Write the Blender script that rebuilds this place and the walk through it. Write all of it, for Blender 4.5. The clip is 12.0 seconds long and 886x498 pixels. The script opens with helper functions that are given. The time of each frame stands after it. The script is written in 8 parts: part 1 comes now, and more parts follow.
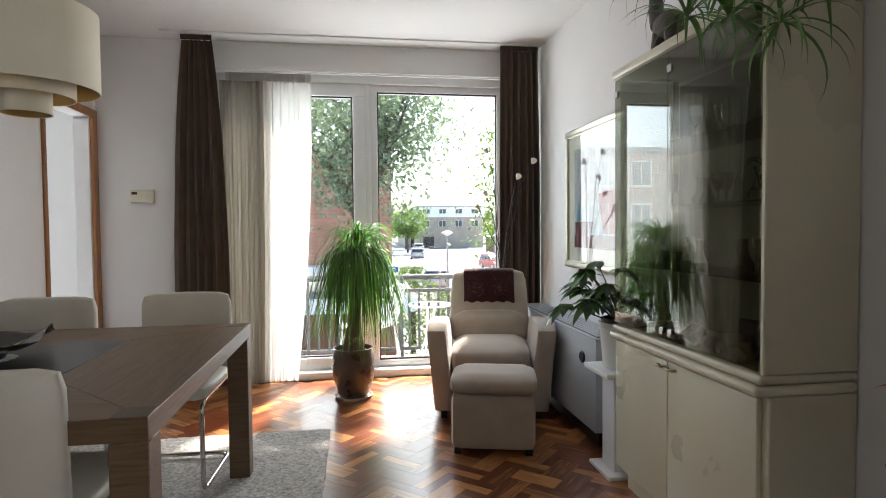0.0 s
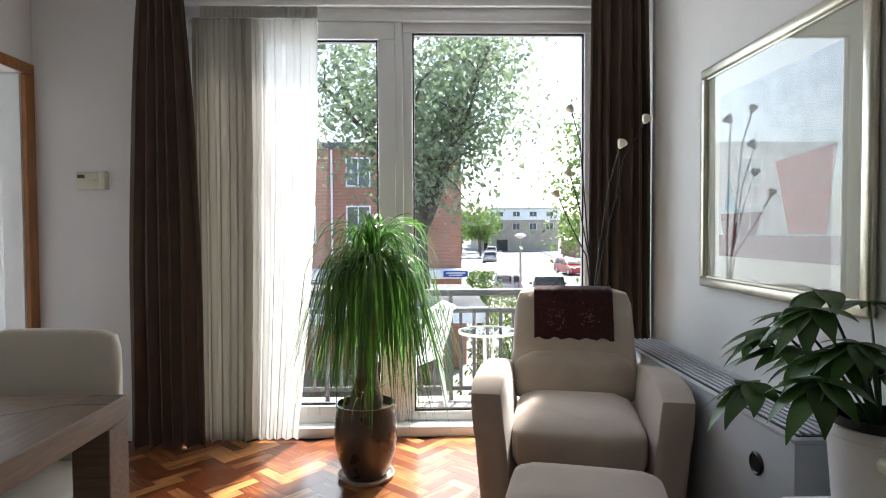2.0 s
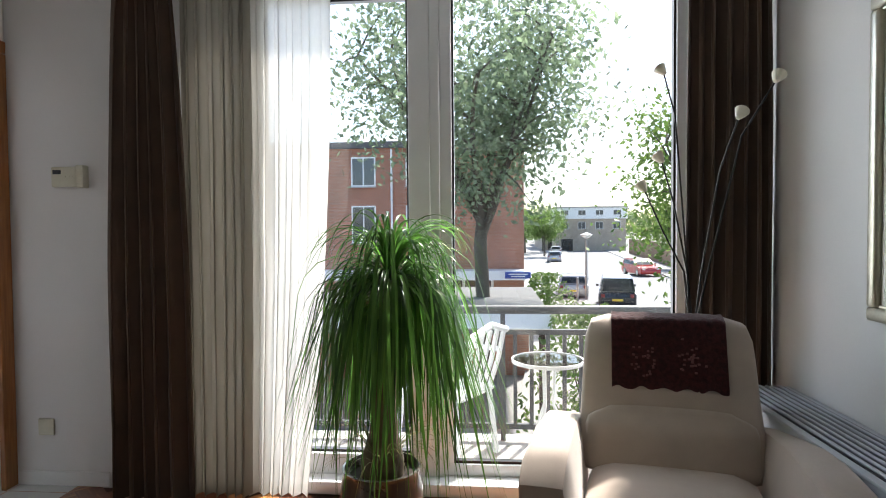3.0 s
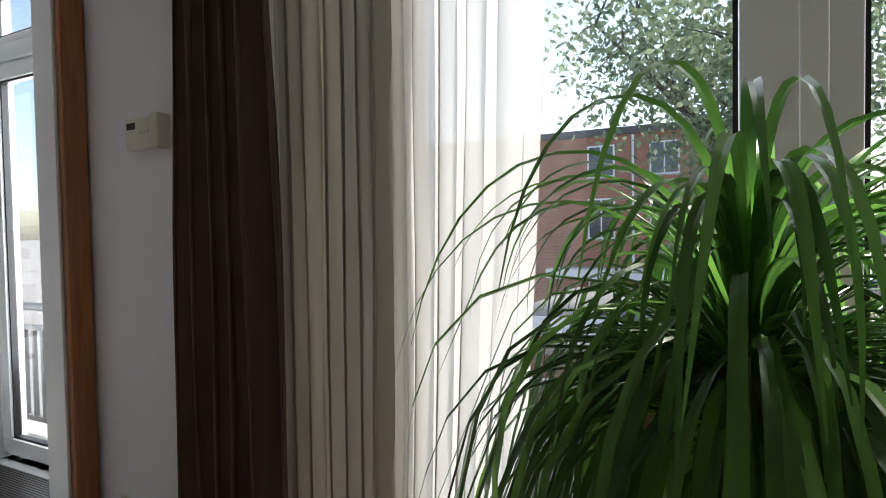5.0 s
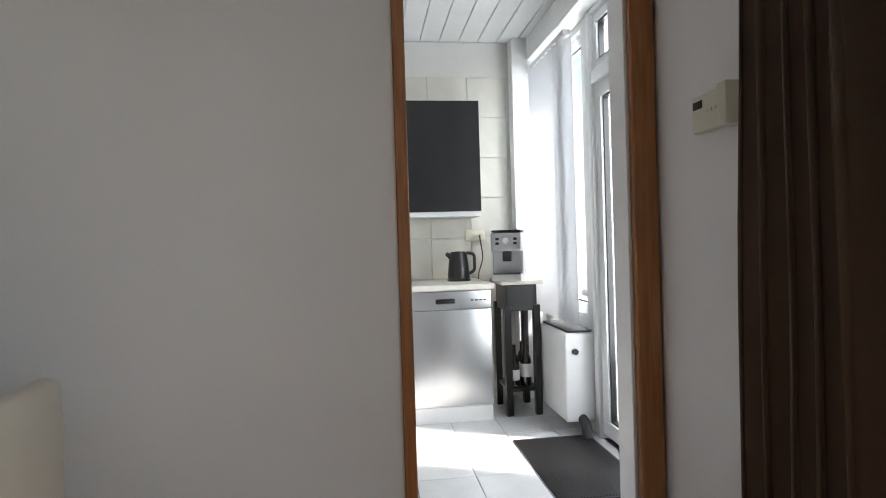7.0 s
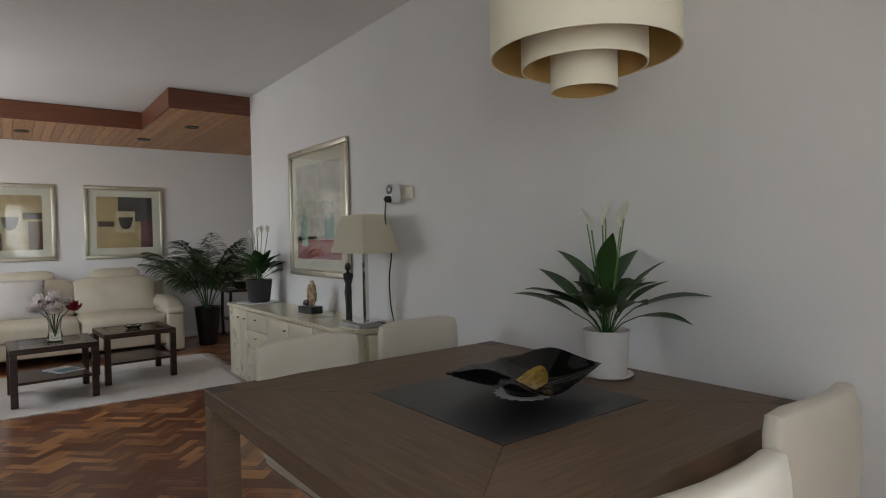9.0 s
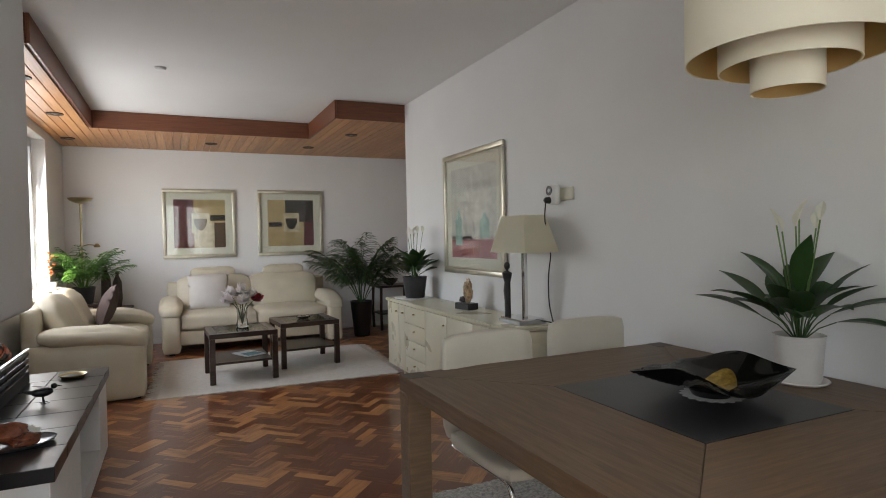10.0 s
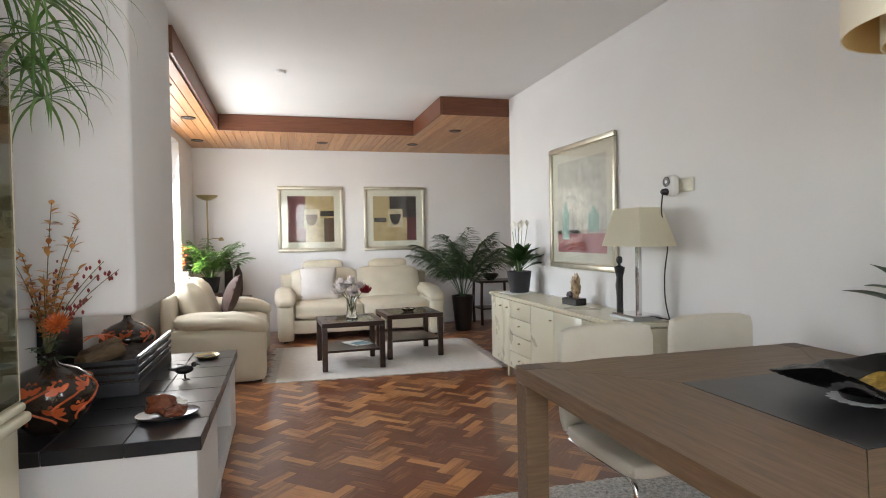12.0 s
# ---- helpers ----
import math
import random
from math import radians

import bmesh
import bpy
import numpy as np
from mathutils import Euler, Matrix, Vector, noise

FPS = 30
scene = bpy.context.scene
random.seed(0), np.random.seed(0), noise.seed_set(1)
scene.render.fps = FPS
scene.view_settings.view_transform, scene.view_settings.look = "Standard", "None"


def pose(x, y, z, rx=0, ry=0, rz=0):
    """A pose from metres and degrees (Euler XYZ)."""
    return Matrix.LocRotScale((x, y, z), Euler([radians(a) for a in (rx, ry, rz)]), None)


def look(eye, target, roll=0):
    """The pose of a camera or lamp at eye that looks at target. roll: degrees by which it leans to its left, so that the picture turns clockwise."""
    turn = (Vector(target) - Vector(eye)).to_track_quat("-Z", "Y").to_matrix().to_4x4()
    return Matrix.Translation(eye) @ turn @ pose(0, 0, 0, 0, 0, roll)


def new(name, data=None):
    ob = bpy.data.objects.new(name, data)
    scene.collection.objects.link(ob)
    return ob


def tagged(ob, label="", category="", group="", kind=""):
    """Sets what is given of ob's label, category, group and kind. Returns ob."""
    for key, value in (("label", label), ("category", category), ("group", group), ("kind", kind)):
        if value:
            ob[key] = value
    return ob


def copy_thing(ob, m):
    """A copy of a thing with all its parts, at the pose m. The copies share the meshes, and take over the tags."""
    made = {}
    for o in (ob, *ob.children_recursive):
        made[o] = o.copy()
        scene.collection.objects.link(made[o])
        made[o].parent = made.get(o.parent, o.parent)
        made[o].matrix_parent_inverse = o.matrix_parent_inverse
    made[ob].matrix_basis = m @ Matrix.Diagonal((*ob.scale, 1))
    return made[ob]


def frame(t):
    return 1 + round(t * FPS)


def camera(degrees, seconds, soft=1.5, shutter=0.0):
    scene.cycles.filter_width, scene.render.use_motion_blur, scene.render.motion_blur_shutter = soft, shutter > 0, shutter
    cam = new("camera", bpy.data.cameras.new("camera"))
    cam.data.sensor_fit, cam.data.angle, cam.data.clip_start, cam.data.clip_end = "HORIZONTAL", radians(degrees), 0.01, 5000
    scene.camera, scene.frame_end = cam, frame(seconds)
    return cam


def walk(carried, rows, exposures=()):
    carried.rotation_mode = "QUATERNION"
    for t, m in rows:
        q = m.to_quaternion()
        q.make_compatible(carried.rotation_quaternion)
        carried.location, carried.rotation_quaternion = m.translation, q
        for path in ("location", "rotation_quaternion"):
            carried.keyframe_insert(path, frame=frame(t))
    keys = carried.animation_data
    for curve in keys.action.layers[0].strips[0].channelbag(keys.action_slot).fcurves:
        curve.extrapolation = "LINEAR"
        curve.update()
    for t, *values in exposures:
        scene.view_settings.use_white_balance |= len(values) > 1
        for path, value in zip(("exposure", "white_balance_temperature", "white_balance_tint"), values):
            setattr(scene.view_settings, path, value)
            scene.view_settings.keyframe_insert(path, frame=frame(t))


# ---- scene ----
cam = camera(74.4, 12.0, soft=1.0)
EXPOSURE = [(0, 2.12, 6600), (2.5, 1.58, 6450), (4.5, 1.08, 6500), (5, 1.0, 6500), (5.5, 0.75, 6550), (6, 0.82, 6550), (6.5, 1.15, 6550), (8.5, 1.66, 6700), (9.5, 1.92, 6730), (10.5, 2.3, 6760), (12, 2.85, 6780)]
PATH = [
    (0, (0.585, 0.092, 1.216), (0.887, 2.067, 1.144), -0.5),
    (0.5, (0.724, 0.483, 1.197), (0.961, 2.468, 1.132), -0.4),
    (1, (0.791, 0.804, 1.224), (0.924, 2.798, 1.156), -0.4),
    (1.5, (0.824, 1.188, 1.201), (0.902, 3.186, 1.136), -0.3),
    (2, (0.876, 1.529, 1.182), (0.927, 3.527, 1.122), -0.3),
    (2.5, (0.973, 1.931, 1.208), (0.923, 3.929, 1.144), -0.2),
    (2.7, (0.982, 2.065, 1.213), (0.874, 4.061, 1.15), -0.3),
    (4.5, (0.721, 3.334, 1.162), (0.216, 5.269, 1.109), -1.4),
    (5, (0.605, 3.700, 1.168), (-0.320, 5.473, 1.104), -1.0),
    (5.5, (0.446, 3.908, 1.141), (-0.841, 5.437, 1.107), -1.4),
    (6, (0.383, 3.952, 1.138), (-1.198, 5.176, 1.109), -1.9),
    (6.5, (0.339, 3.983, 1.141), (-1.519, 4.723, 1.136), -1.4),
    (6.7, (0.334, 3.993, 1.143), (-1.584, 4.559, 1.14), -1.6),
    (8.3, (0.515, 3.939, 1.314), (-1.087, 2.745, 1.228), -1.6),
    (8.5, (0.527, 3.881, 1.286), (-0.968, 2.554, 1.228), -1.4),
    (9, (0.632, 3.834, 1.282), (-0.568, 2.236, 1.239), -1.2),
    (9.5, (0.787, 3.837, 1.294), (-0.18, 2.087, 1.253), -1.3),
    (10, (0.871, 3.834, 1.298), (0.041, 2.015, 1.258), -1.2),
    (10.5, (0.917, 3.816, 1.287), (0.196, 1.951, 1.249), -1.1),
    (11, (0.944, 3.803, 1.281), (0.327, 1.901, 1.242), -1.0),
    (11.5, (0.954, 3.806, 1.278), (0.401, 1.884, 1.239), -1.0),
    (12, (0.961, 3.808, 1.272), (0.434, 1.879, 1.229), -1.0),
]
walk(cam, [(t, look(eye, target, roll)) for t, eye, target, roll in PATH], [(t, e, k, 14) for t, e, k in EXPOSURE])
SKY, SUN, WIN1, WIN2, WIN3 = 0.15, 5.0, 16.0, 10.5, 42.0

# ---- world and light ----
world = bpy.data.worlds.new("world")
scene.world = world
world.use_nodes = True
wn = world.node_tree.nodes
sky = wn.new("ShaderNodeTexSky")
sky.sky_type = "NISHITA"
sky.sun_disc = False
sky.sun_elevation = radians(52)
sky.sun_rotation = radians(25)
sky.dust_density = 1.5
world.node_tree.links.new(sky.outputs[0], wn["Background"].inputs[0])
wn["Background"].inputs[1].default_value = SKY

sun_data = bpy.data.lights.new("sun", "SUN")
sun_data.energy, sun_data.angle, sun_data.color = SUN, radians(4), (1.0, 0.95, 0.86)
sun = new("sun", sun_data)
sun.matrix_world = look((0, 0, 0), (-math.sin(radians(25)) * math.cos(radians(52)), -math.cos(radians(25)) * math.cos(radians(52)), -math.sin(radians(52))))


def window_light(name, where, target, w, h, power, color=(0.93, 0.97, 1.0)):
    d = bpy.data.lights.new(name, "AREA")
    d.shape, d.size, d.size_y, d.energy, d.color = "RECTANGLE", w, h, power, color
    ob = new(name, d)
    ob.matrix_world = look(where, target)
    return ob


window_light("sky_light_dining", (0.65, 5.12, 1.3), (0.65, 0, 1.0), 2.3, 2.2, WIN1)
window_light("sky_light_sitting", (2.2, -2.35, 1.6), (-3, -2.35, 0.9), 2.5, 1.5, WIN2)
window_light("sky_light_kitchen", (-2.98, 5.50, 1.4), (-2.98, 0, 1.0), 1.9, 2.0, WIN3)


# ---- materials ----
def material(name, color, rough=0.5, metal=0.0, vary=0.12, scale=6.0, fine=90.0, bump=0.05, spec=0.5, sheen=0.0, coat=0.0, second=None, rand=0.0):
    """Paint, cloth, stone or metal with variation at two scales and a fine relief."""
    m = bpy.data.materials.new(name)
    m.use_nodes = True
    n, l = m.node_tree.nodes, m.node_tree.links
    b = n["Principled BSDF"]
    tc = n.new("ShaderNodeTexCoord")
    n1, n2 = n.new("ShaderNodeTexNoise"), n.new("ShaderNodeTexNoise")
    n1.inputs["Scale"].default_value, n2.inputs["Scale"].default_value = scale, fine
    n1.inputs["Detail"].default_value = 5
    l.new(tc.outputs["Object"], n1.inputs["Vector"])
    l.new(tc.outputs["Object"], n2.inputs["Vector"])
    mixn = n.new("ShaderNodeMath")
    mixn.operation = "MULTIPLY_ADD"
    l.new(n2.outputs[0], mixn.inputs[0])
    mixn.inputs[1].default_value = 0.4
    l.new(n1.outputs[0], mixn.inputs[2])
    ramp = n.new("ShaderNodeValToRGB")
    ramp.color_ramp.elements[0].position, ramp.color_ramp.elements[1].position = 0.45, 0.95
    lo = [c * (1 - vary) for c in color]
    hi = [min(1, c * (1 + vary)) for c in (second or color)]
    ramp.color_ramp.elements[0].color, ramp.color_ramp.elements[1].color = (*lo, 1), (*hi, 1)
    l.new(mixn.outputs[0], ramp.inputs[0])
    out = ramp.outputs[0]
    if rand:
        oi = n.new("ShaderNodeObjectInfo")
        hsv = n.new("ShaderNodeHueSaturation")
        ma = n.new("ShaderNodeMapRange")
        ma.inputs[3].default_value, ma.inputs[4].default_value = 1 - rand, 1 + rand
        l.new(oi.outputs["Random"], ma.inputs[0])
        l.new(ma.outputs[0], hsv.inputs["Value"])
        l.new(out, hsv.inputs["Color"])
        out = hsv.outputs[0]
    l.new(out, b.inputs["Base Color"])
    b.inputs["Metallic"].default_value = metal
    b.inputs["Specular IOR Level"].default_value = spec
    b.inputs["Sheen Weight"].default_value = sheen
    b.inputs["Coat Weight"].default_value = coat
    rr = n.new("ShaderNodeMapRange")
    rr.inputs[3].default_value, rr.inputs[4].default_value = max(0.02, rough * 0.85), min(1, rough * 1.15)
    l.new(n1.outputs[0], rr.inputs[0])
    l.new(rr.outputs[0], b.inputs["Roughness"])
    if bump:
        bp = n.new("ShaderNodeBump")
        bp.inputs["Strength"].default_value, bp.inputs["Distance"].default_value = bump, 0.004
        l.new(mixn.outputs[0], bp.inputs["Height"])
        l.new(bp.outputs[0], b.inputs["Normal"])
    return m


def wood(name, dark, light, rough=0.35, stretch=(1, 14, 14), scale=5.0, rand=0.25, island=False, coat=0.0, few=1.0):
    """Grain that runs along x of the piece, with its own tone for each piece."""
    m = bpy.data.materials.new(name)
    m.use_nodes = True
    n, l = m.node_tree.nodes, m.node_tree.links
    b = n["Principled BSDF"]
    tc, mp = n.new("ShaderNodeTexCoord"), n.new("ShaderNodeMapping")
    mp.inputs["Scale"].default_value = stretch
    l.new(tc.outputs["Object"], mp.inputs[0])
    oi = n.new("ShaderNodeNewGeometry" if island else "ShaderNodeObjectInfo")
    rnd = oi.outputs["Random Per Island" if island else "Random"]
    rare = n.new("ShaderNodeMath")
    rare.operation = "POWER"
    l.new(rnd, rare.inputs[0])
    rare.inputs[1].default_value = few
    nz = n.new("ShaderNodeTexNoise")
    nz.noise_dimensions = "4D"
    nz.inputs["Scale"].default_value, nz.inputs["Detail"].default_value, nz.inputs["Distortion"].default_value = scale, 6, 0.6
    l.new(mp.outputs[0], nz.inputs["Vector"])
    mw = n.new("ShaderNodeMath")
    mw.operation = "MULTIPLY"
    mw.inputs[1].default_value = 37.0
    l.new(rnd, mw.inputs[0])
    l.new(mw.outputs[0], nz.inputs["W"])
    ramp = n.new("ShaderNodeValToRGB")
    ramp.color_ramp.elements[0].position, ramp.color_ramp.elements[1].position = 0.3, 0.75
    ramp.color_ramp.elements[0].color, ramp.color_ramp.elements[1].color = (*dark, 1), (*light, 1)
    ma = n.new("ShaderNodeMath")
    ma.operation = "MULTIPLY_ADD"
    l.new(rare.outputs[0], ma.inputs[0])
    ma.inputs[1].default_value = rand
    sub = n.new("ShaderNodeMath")
    sub.operation = "SUBTRACT"
    l.new(nz.outputs[0], sub.inputs[0])
    sub.inputs[1].default_value = rand / 2
    l.new(sub.outputs[0], ma.inputs[2])
    l.new(ma.outputs[0], ramp.inputs[0])
    l.new(ramp.outputs[0], b.inputs["Base Color"])
    b.inputs["Roughness"].default_value = rough
    b.inputs["Coat Weight"].default_value = coat
    b.inputs["Coat Roughness"].default_value = 0.15
    bp = n.new("ShaderNodeBump")
    bp.inputs["Strength"].default_value, bp.inputs["Distance"].default_value = 0.06, 0.002
    l.new(nz.outputs[0], bp.inputs["Height"])
    l.new(bp.outputs[0], b.inputs["Normal"])
    return m


def glass(name, tint=(0.95, 0.98, 0.97), rough=0.0):
    m = bpy.data.materials.new(name)
    m.use_nodes = True
    b = m.node_tree.nodes["Principled BSDF"]
    b.inputs["Base Color"].default_value = (*tint, 1)
    b.inputs["Transmission Weight"].default_value = 1.0
    b.inputs["Roughness"].default_value = rough
    b.inputs["IOR"].default_value = 1.45
    return m


def thin_glass(name, gloss=0.08, tint=(0.97, 0.99, 0.98), slant=0.6):
    """A window pane: clear, with a little reflection that grows at a slant."""
    m = bpy.data.materials.new(name)
    m.use_nodes = True
    n, l = m.node_tree.nodes, m.node_tree.links
    n.remove(n["Principled BSDF"])
    tr, gl, mx, lw = n.new("ShaderNodeBsdfTransparent"), n.new("ShaderNodeBsdfGlossy"), n.new("ShaderNodeMixShader"), n.new("ShaderNodeLayerWeight")
    pw, fr = n.new("ShaderNodeMath"), n.new("ShaderNodeMath")
    pw.operation, fr.operation = "POWER", "MULTIPLY_ADD"
    pw.inputs[1].default_value, fr.inputs[1].default_value, fr.inputs[2].default_value = 3.5, slant, gloss * 0.5
    l.new(lw.outputs["Facing"], pw.inputs[0])
    l.new(pw.outputs[0], fr.inputs[0])
    tr.inputs[0].default_value = (*tint, 1)
    gl.inputs["Roughness"].default_value = 0.01
    l.new(fr.outputs[0], mx.inputs[0])
    l.new(tr.outputs[0], mx.inputs[1])
    l.new(gl.outputs[0], mx.inputs[2])
    l.new(mx.outputs[0], n["Material Output"].inputs[0])
    return m


def cloth_sheer(name, color, clear=0.45):
    m = bpy.data.materials.new(name)
    m.use_nodes = True
    n, l = m.node_tree.nodes, m.node_tree.links
    n.remove(n["Principled BSDF"])
    d, tl, tr = n.new("ShaderNodeBsdfDiffuse"), n.new("ShaderNodeBsdfTranslucent"), n.new("ShaderNodeBsdfTransparent")
    m1, m2 = n.new("ShaderNodeMixShader"), n.new("ShaderNodeMixShader")
    wv, tc = n.new("ShaderNodeTexNoise"), n.new("ShaderNodeTexCoord")
    mp = n.new("ShaderNodeMapping")
    mp.inputs["Scale"].default_value = (260, 260, 30)
    l.new(tc.outputs["Object"], mp.inputs[0])
    l.new(mp.outputs[0], wv.inputs["Vector"])
    wv.inputs["Scale"].default_value = 1.0
    rg = n.new("ShaderNodeMapRange")
    rg.inputs[3].default_value, rg.inputs[4].default_value = clear * 0.5, clear * 1.5
    l.new(wv.outputs[0], rg.inputs[0])
    d.inputs[0].default_value = tl.inputs[0].default_value = (*color, 1)
    m1.inputs[0].default_value = 0.5
    l.new(d.outputs[0], m1.inputs[1])
    l.new(tl.outputs[0], m1.inputs[2])
    l.new(rg.outputs[0], m2.inputs[0])
    l.new(m1.outputs[0], m2.inputs[1])
    l.new(tr.outputs[0], m2.inputs[2])
    l.new(m2.outputs[0], n["Material Output"].inputs[0])
    return m


def leafy(name, dark, light, through_light=0.3, rough=0.45):
    """Leaf green with a tone for each leaf, some light coming through."""
    m = bpy.data.materials.new(name)
    m.use_nodes = True
    n, l = m.node_tree.nodes, m.node_tree.links
    b = n["Principled BSDF"]
    g = n.new("ShaderNodeNewGeometry")
    tc, nz = n.new("ShaderNodeTexCoord"), n.new("ShaderNodeTexNoise")
    nz.inputs["Scale"].default_value = 14
    l.new(tc.outputs["Object"], nz.inputs["Vector"])
    av = n.new("ShaderNodeMath")
    av.operation = "MULTIPLY_ADD"
    l.new(nz.outputs[0], av.inputs[0])
    av.inputs[1].default_value = 0.5
    hv = n.new("ShaderNodeMath")
    hv.operation = "MULTIPLY"
    hv.inputs[1].default_value = 0.6
    l.new(g.outputs["Random Per Island"], hv.inputs[0])
    l.new(hv.outputs[0], av.inputs[2])
    r = n.new("ShaderNodeValToRGB")
    r.color_ramp.elements[0].position, r.color_ramp.elements[1].position = 0.15, 0.85
    r.color_ramp.elements[0].color, r.color_ramp.elements[1].color = (*dark, 1), (*light, 1)
    l.new(av.outputs[0], r.inputs[0])
    l.new(r.outputs[0], b.inputs["Base Color"])
    b.inputs["Roughness"].default_value = rough
    tl, mx = n.new("ShaderNodeBsdfTranslucent"), n.new("ShaderNodeMixShader")
    l.new(r.outputs[0], tl.inputs[0])
    mx.inputs[0].default_value = through_light
    l.new(b.outputs[0], mx.inputs[1])
    l.new(tl.outputs[0], mx.inputs[2])
    l.new(mx.outputs[0], n["Material Output"].inputs[0])
    return m


def glow(name, color, strength):
    m = bpy.data.materials.new(name)
    m.use_nodes = True
    b = m.node_tree.nodes["Principled BSDF"]
    b.inputs["Base Color"].default_value = (*color, 1)
    b.inputs["Emission Color"].default_value = (*color, 1)
    b.inputs["Emission Strength"].default_value = strength
    return m


def brickwork(name, a, b2, mortar, scale=1.0):
    m = bpy.data.materials.new(name)
    m.use_nodes = True
    n, l = m.node_tree.nodes, m.node_tree.links
    b = n["Principled BSDF"]
    tc, mp = n.new("ShaderNodeTexCoord"), n.new("ShaderNodeMapping")
    mp.inputs["Rotation"].default_value = (radians(90), 0, 0)
    l.new(tc.outputs["Object"], mp.inputs[0])
    br = n.new("ShaderNodeTexBrick")
    br.inputs["Color1"].default_value, br.inputs["Color2"].default_value, br.inputs["Mortar"].default_value = (*a, 1), (*b2, 1), (*mortar, 1)
    br.inputs["Scale"].default_value = scale
    br.inputs["Brick Width"].default_value, br.inputs["Row Height"].default_value, br.inputs["Mortar Size"].default_value = 0.22, 0.065, 0.006
    l.new(mp.outputs[0], br.inputs["Vector"])
    nz = n.new("ShaderNodeTexNoise")
    nz.inputs["Scale"].default_value = 1.3
    l.new(tc.outputs["Object"], nz.inputs["Vector"])
    mx = n.new("ShaderNodeMix")
    mx.data_type, mx.blend_type = "RGBA", "MULTIPLY"
    mx.inputs[0].default_value = 0.5
    l.new(br.outputs[0], mx.inputs[6])
    l.new(nz.outputs[0], mx.inputs[7])
    l.new(mx.outputs[2], b.inputs["Base Color"])
    b.inputs["Roughness"].default_value = 0.9
    return m


M_WALL = material("wall_paint", (0.74, 0.74, 0.735), 0.85, vary=0.03, scale=2.0, fine=160, bump=0.12)
M_CEIL = material("ceiling_paint", (0.76, 0.76, 0.755), 0.9, vary=0.03, scale=1.5, fine=120, bump=0.1)
M_WHITE = material("white_gloss_paint", (0.78, 0.79, 0.79), 0.35, vary=0.04, scale=3, bump=0.03)
M_PVC = material("white_window_plastic", (0.76, 0.78, 0.79), 0.3, vary=0.03, bump=0.02)
M_JOINT = material("dark_floor_joint", (0.05, 0.022, 0.012), 0.6)
M_PARQ = wood("parquet_teak", (0.135, 0.034, 0.011), (0.52, 0.235, 0.08), 0.28, (1.5, 16, 16), 4, 0.62, coat=0.3, few=2.0)
M_PARQ2 = wood("parquet_teak_joined", (0.135, 0.034, 0.011), (0.52, 0.235, 0.08), 0.28, (1.5, 16, 16), 4, 0.62, island=True, coat=0.3, few=2.0)
M_TRIM = wood("orange_door_wood", (0.26, 0.10, 0.028), (0.42, 0.18, 0.055), 0.35, (14, 14, 1), 5, 0.15)
M_SOFFIT = wood("red_cedar_fascia", (0.12, 0.035, 0.014), (0.20, 0.065, 0.026), 0.4, (1, 14, 14), 5, 0.2)
M_SLAT = wood("varnished_pine_slats", (0.40, 0.18, 0.065), (0.62, 0.32, 0.13), 0.4, (14, 1, 14), 5, 0.4, island=True)
M_OAK = wood("grey_brown_oak", (0.11, 0.064, 0.033), (0.20, 0.125, 0.068), 0.45, (1.2, 18, 18), 5, 0.18)
M_OAK_END = wood("oak_end_grain", (0.07, 0.046, 0.03), (0.12, 0.085, 0.056), 0.5, (18, 18, 3), 8, 0.1)
M_STONE = material("dark_grey_stone_inlay", (0.022, 0.022, 0.024), 0.35, vary=0.4, scale=18, fine=200, bump=0.05)
M_DARKWOOD = wood("wenge_wood", (0.018, 0.007, 0.004), (0.05, 0.02, 0.012), 0.3, (1, 14, 14), 6, 0.2)
M_CREAM = material("cream_leather", (0.56, 0.51, 0.39), 0.42, vary=0.08, scale=5, fine=260, bump=0.15)
M_CHAIRL = material("ivory_chair_leather", (0.60, 0.56, 0.47), 0.4, vary=0.06, scale=5, fine=260, bump=0.12)
M_TAUPE = material("taupe_wool_upholstery", (0.40, 0.335, 0.275), 0.95, vary=0.1, scale=8, fine=420, bump=0.35, sheen=0.3)
M_CURTAIN = material("brown_velvet_curtain", (0.082, 0.052, 0.035), 0.95, vary=0.22, scale=7, fine=300, bump=0.2, sheen=0.12)
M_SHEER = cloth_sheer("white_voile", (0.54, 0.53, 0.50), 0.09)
# same white voile where gathered, its weaker backlight put into a darker colour
M_SHEER_DIM = cloth_sheer("gathered_voile_shaded", (0.37, 0.352, 0.31), 0.04)
M_BLIND = cloth_sheer("white_blind_fabric", (0.72, 0.73, 0.74), 0.03)
M_CHROME = material("polished_steel", (0.72, 0.72, 0.72), 0.14, metal=1.0, vary=0.04, bump=0.0)
M_STEEL = material("brushed_steel", (0.52, 0.53, 0.54), 0.33, metal=1.0, vary=0.06, scale=4, fine=300, bump=0.04)
M_BRASS = material("antique_brass", (0.42, 0.34, 0.18), 0.3, metal=1.0, vary=0.12)
M_SILVER = material("silver_leaf_frame", (0.60, 0.57, 0.47), 0.32, metal=0.85, vary=0.12, scale=12, bump=0.08)
M_LACQ = material("cream_lacquer", (0.60, 0.565, 0.425), 0.28, vary=0.03, scale=2, bump=0.02)
M_BLACK = material("black_satin", (0.012, 0.012, 0.013), 0.3, vary=0.3, bump=0.03)
M_CHARC = material("charcoal_iron", (0.05, 0.052, 0.058), 0.45, metal=0.4, vary=0.25, bump=0.08)
M_SLATE = material("black_slate_tile", (0.018, 0.019, 0.022), 0.32, vary=0.35, scale=9, fine=120, bump=0.1, rand=0.2)
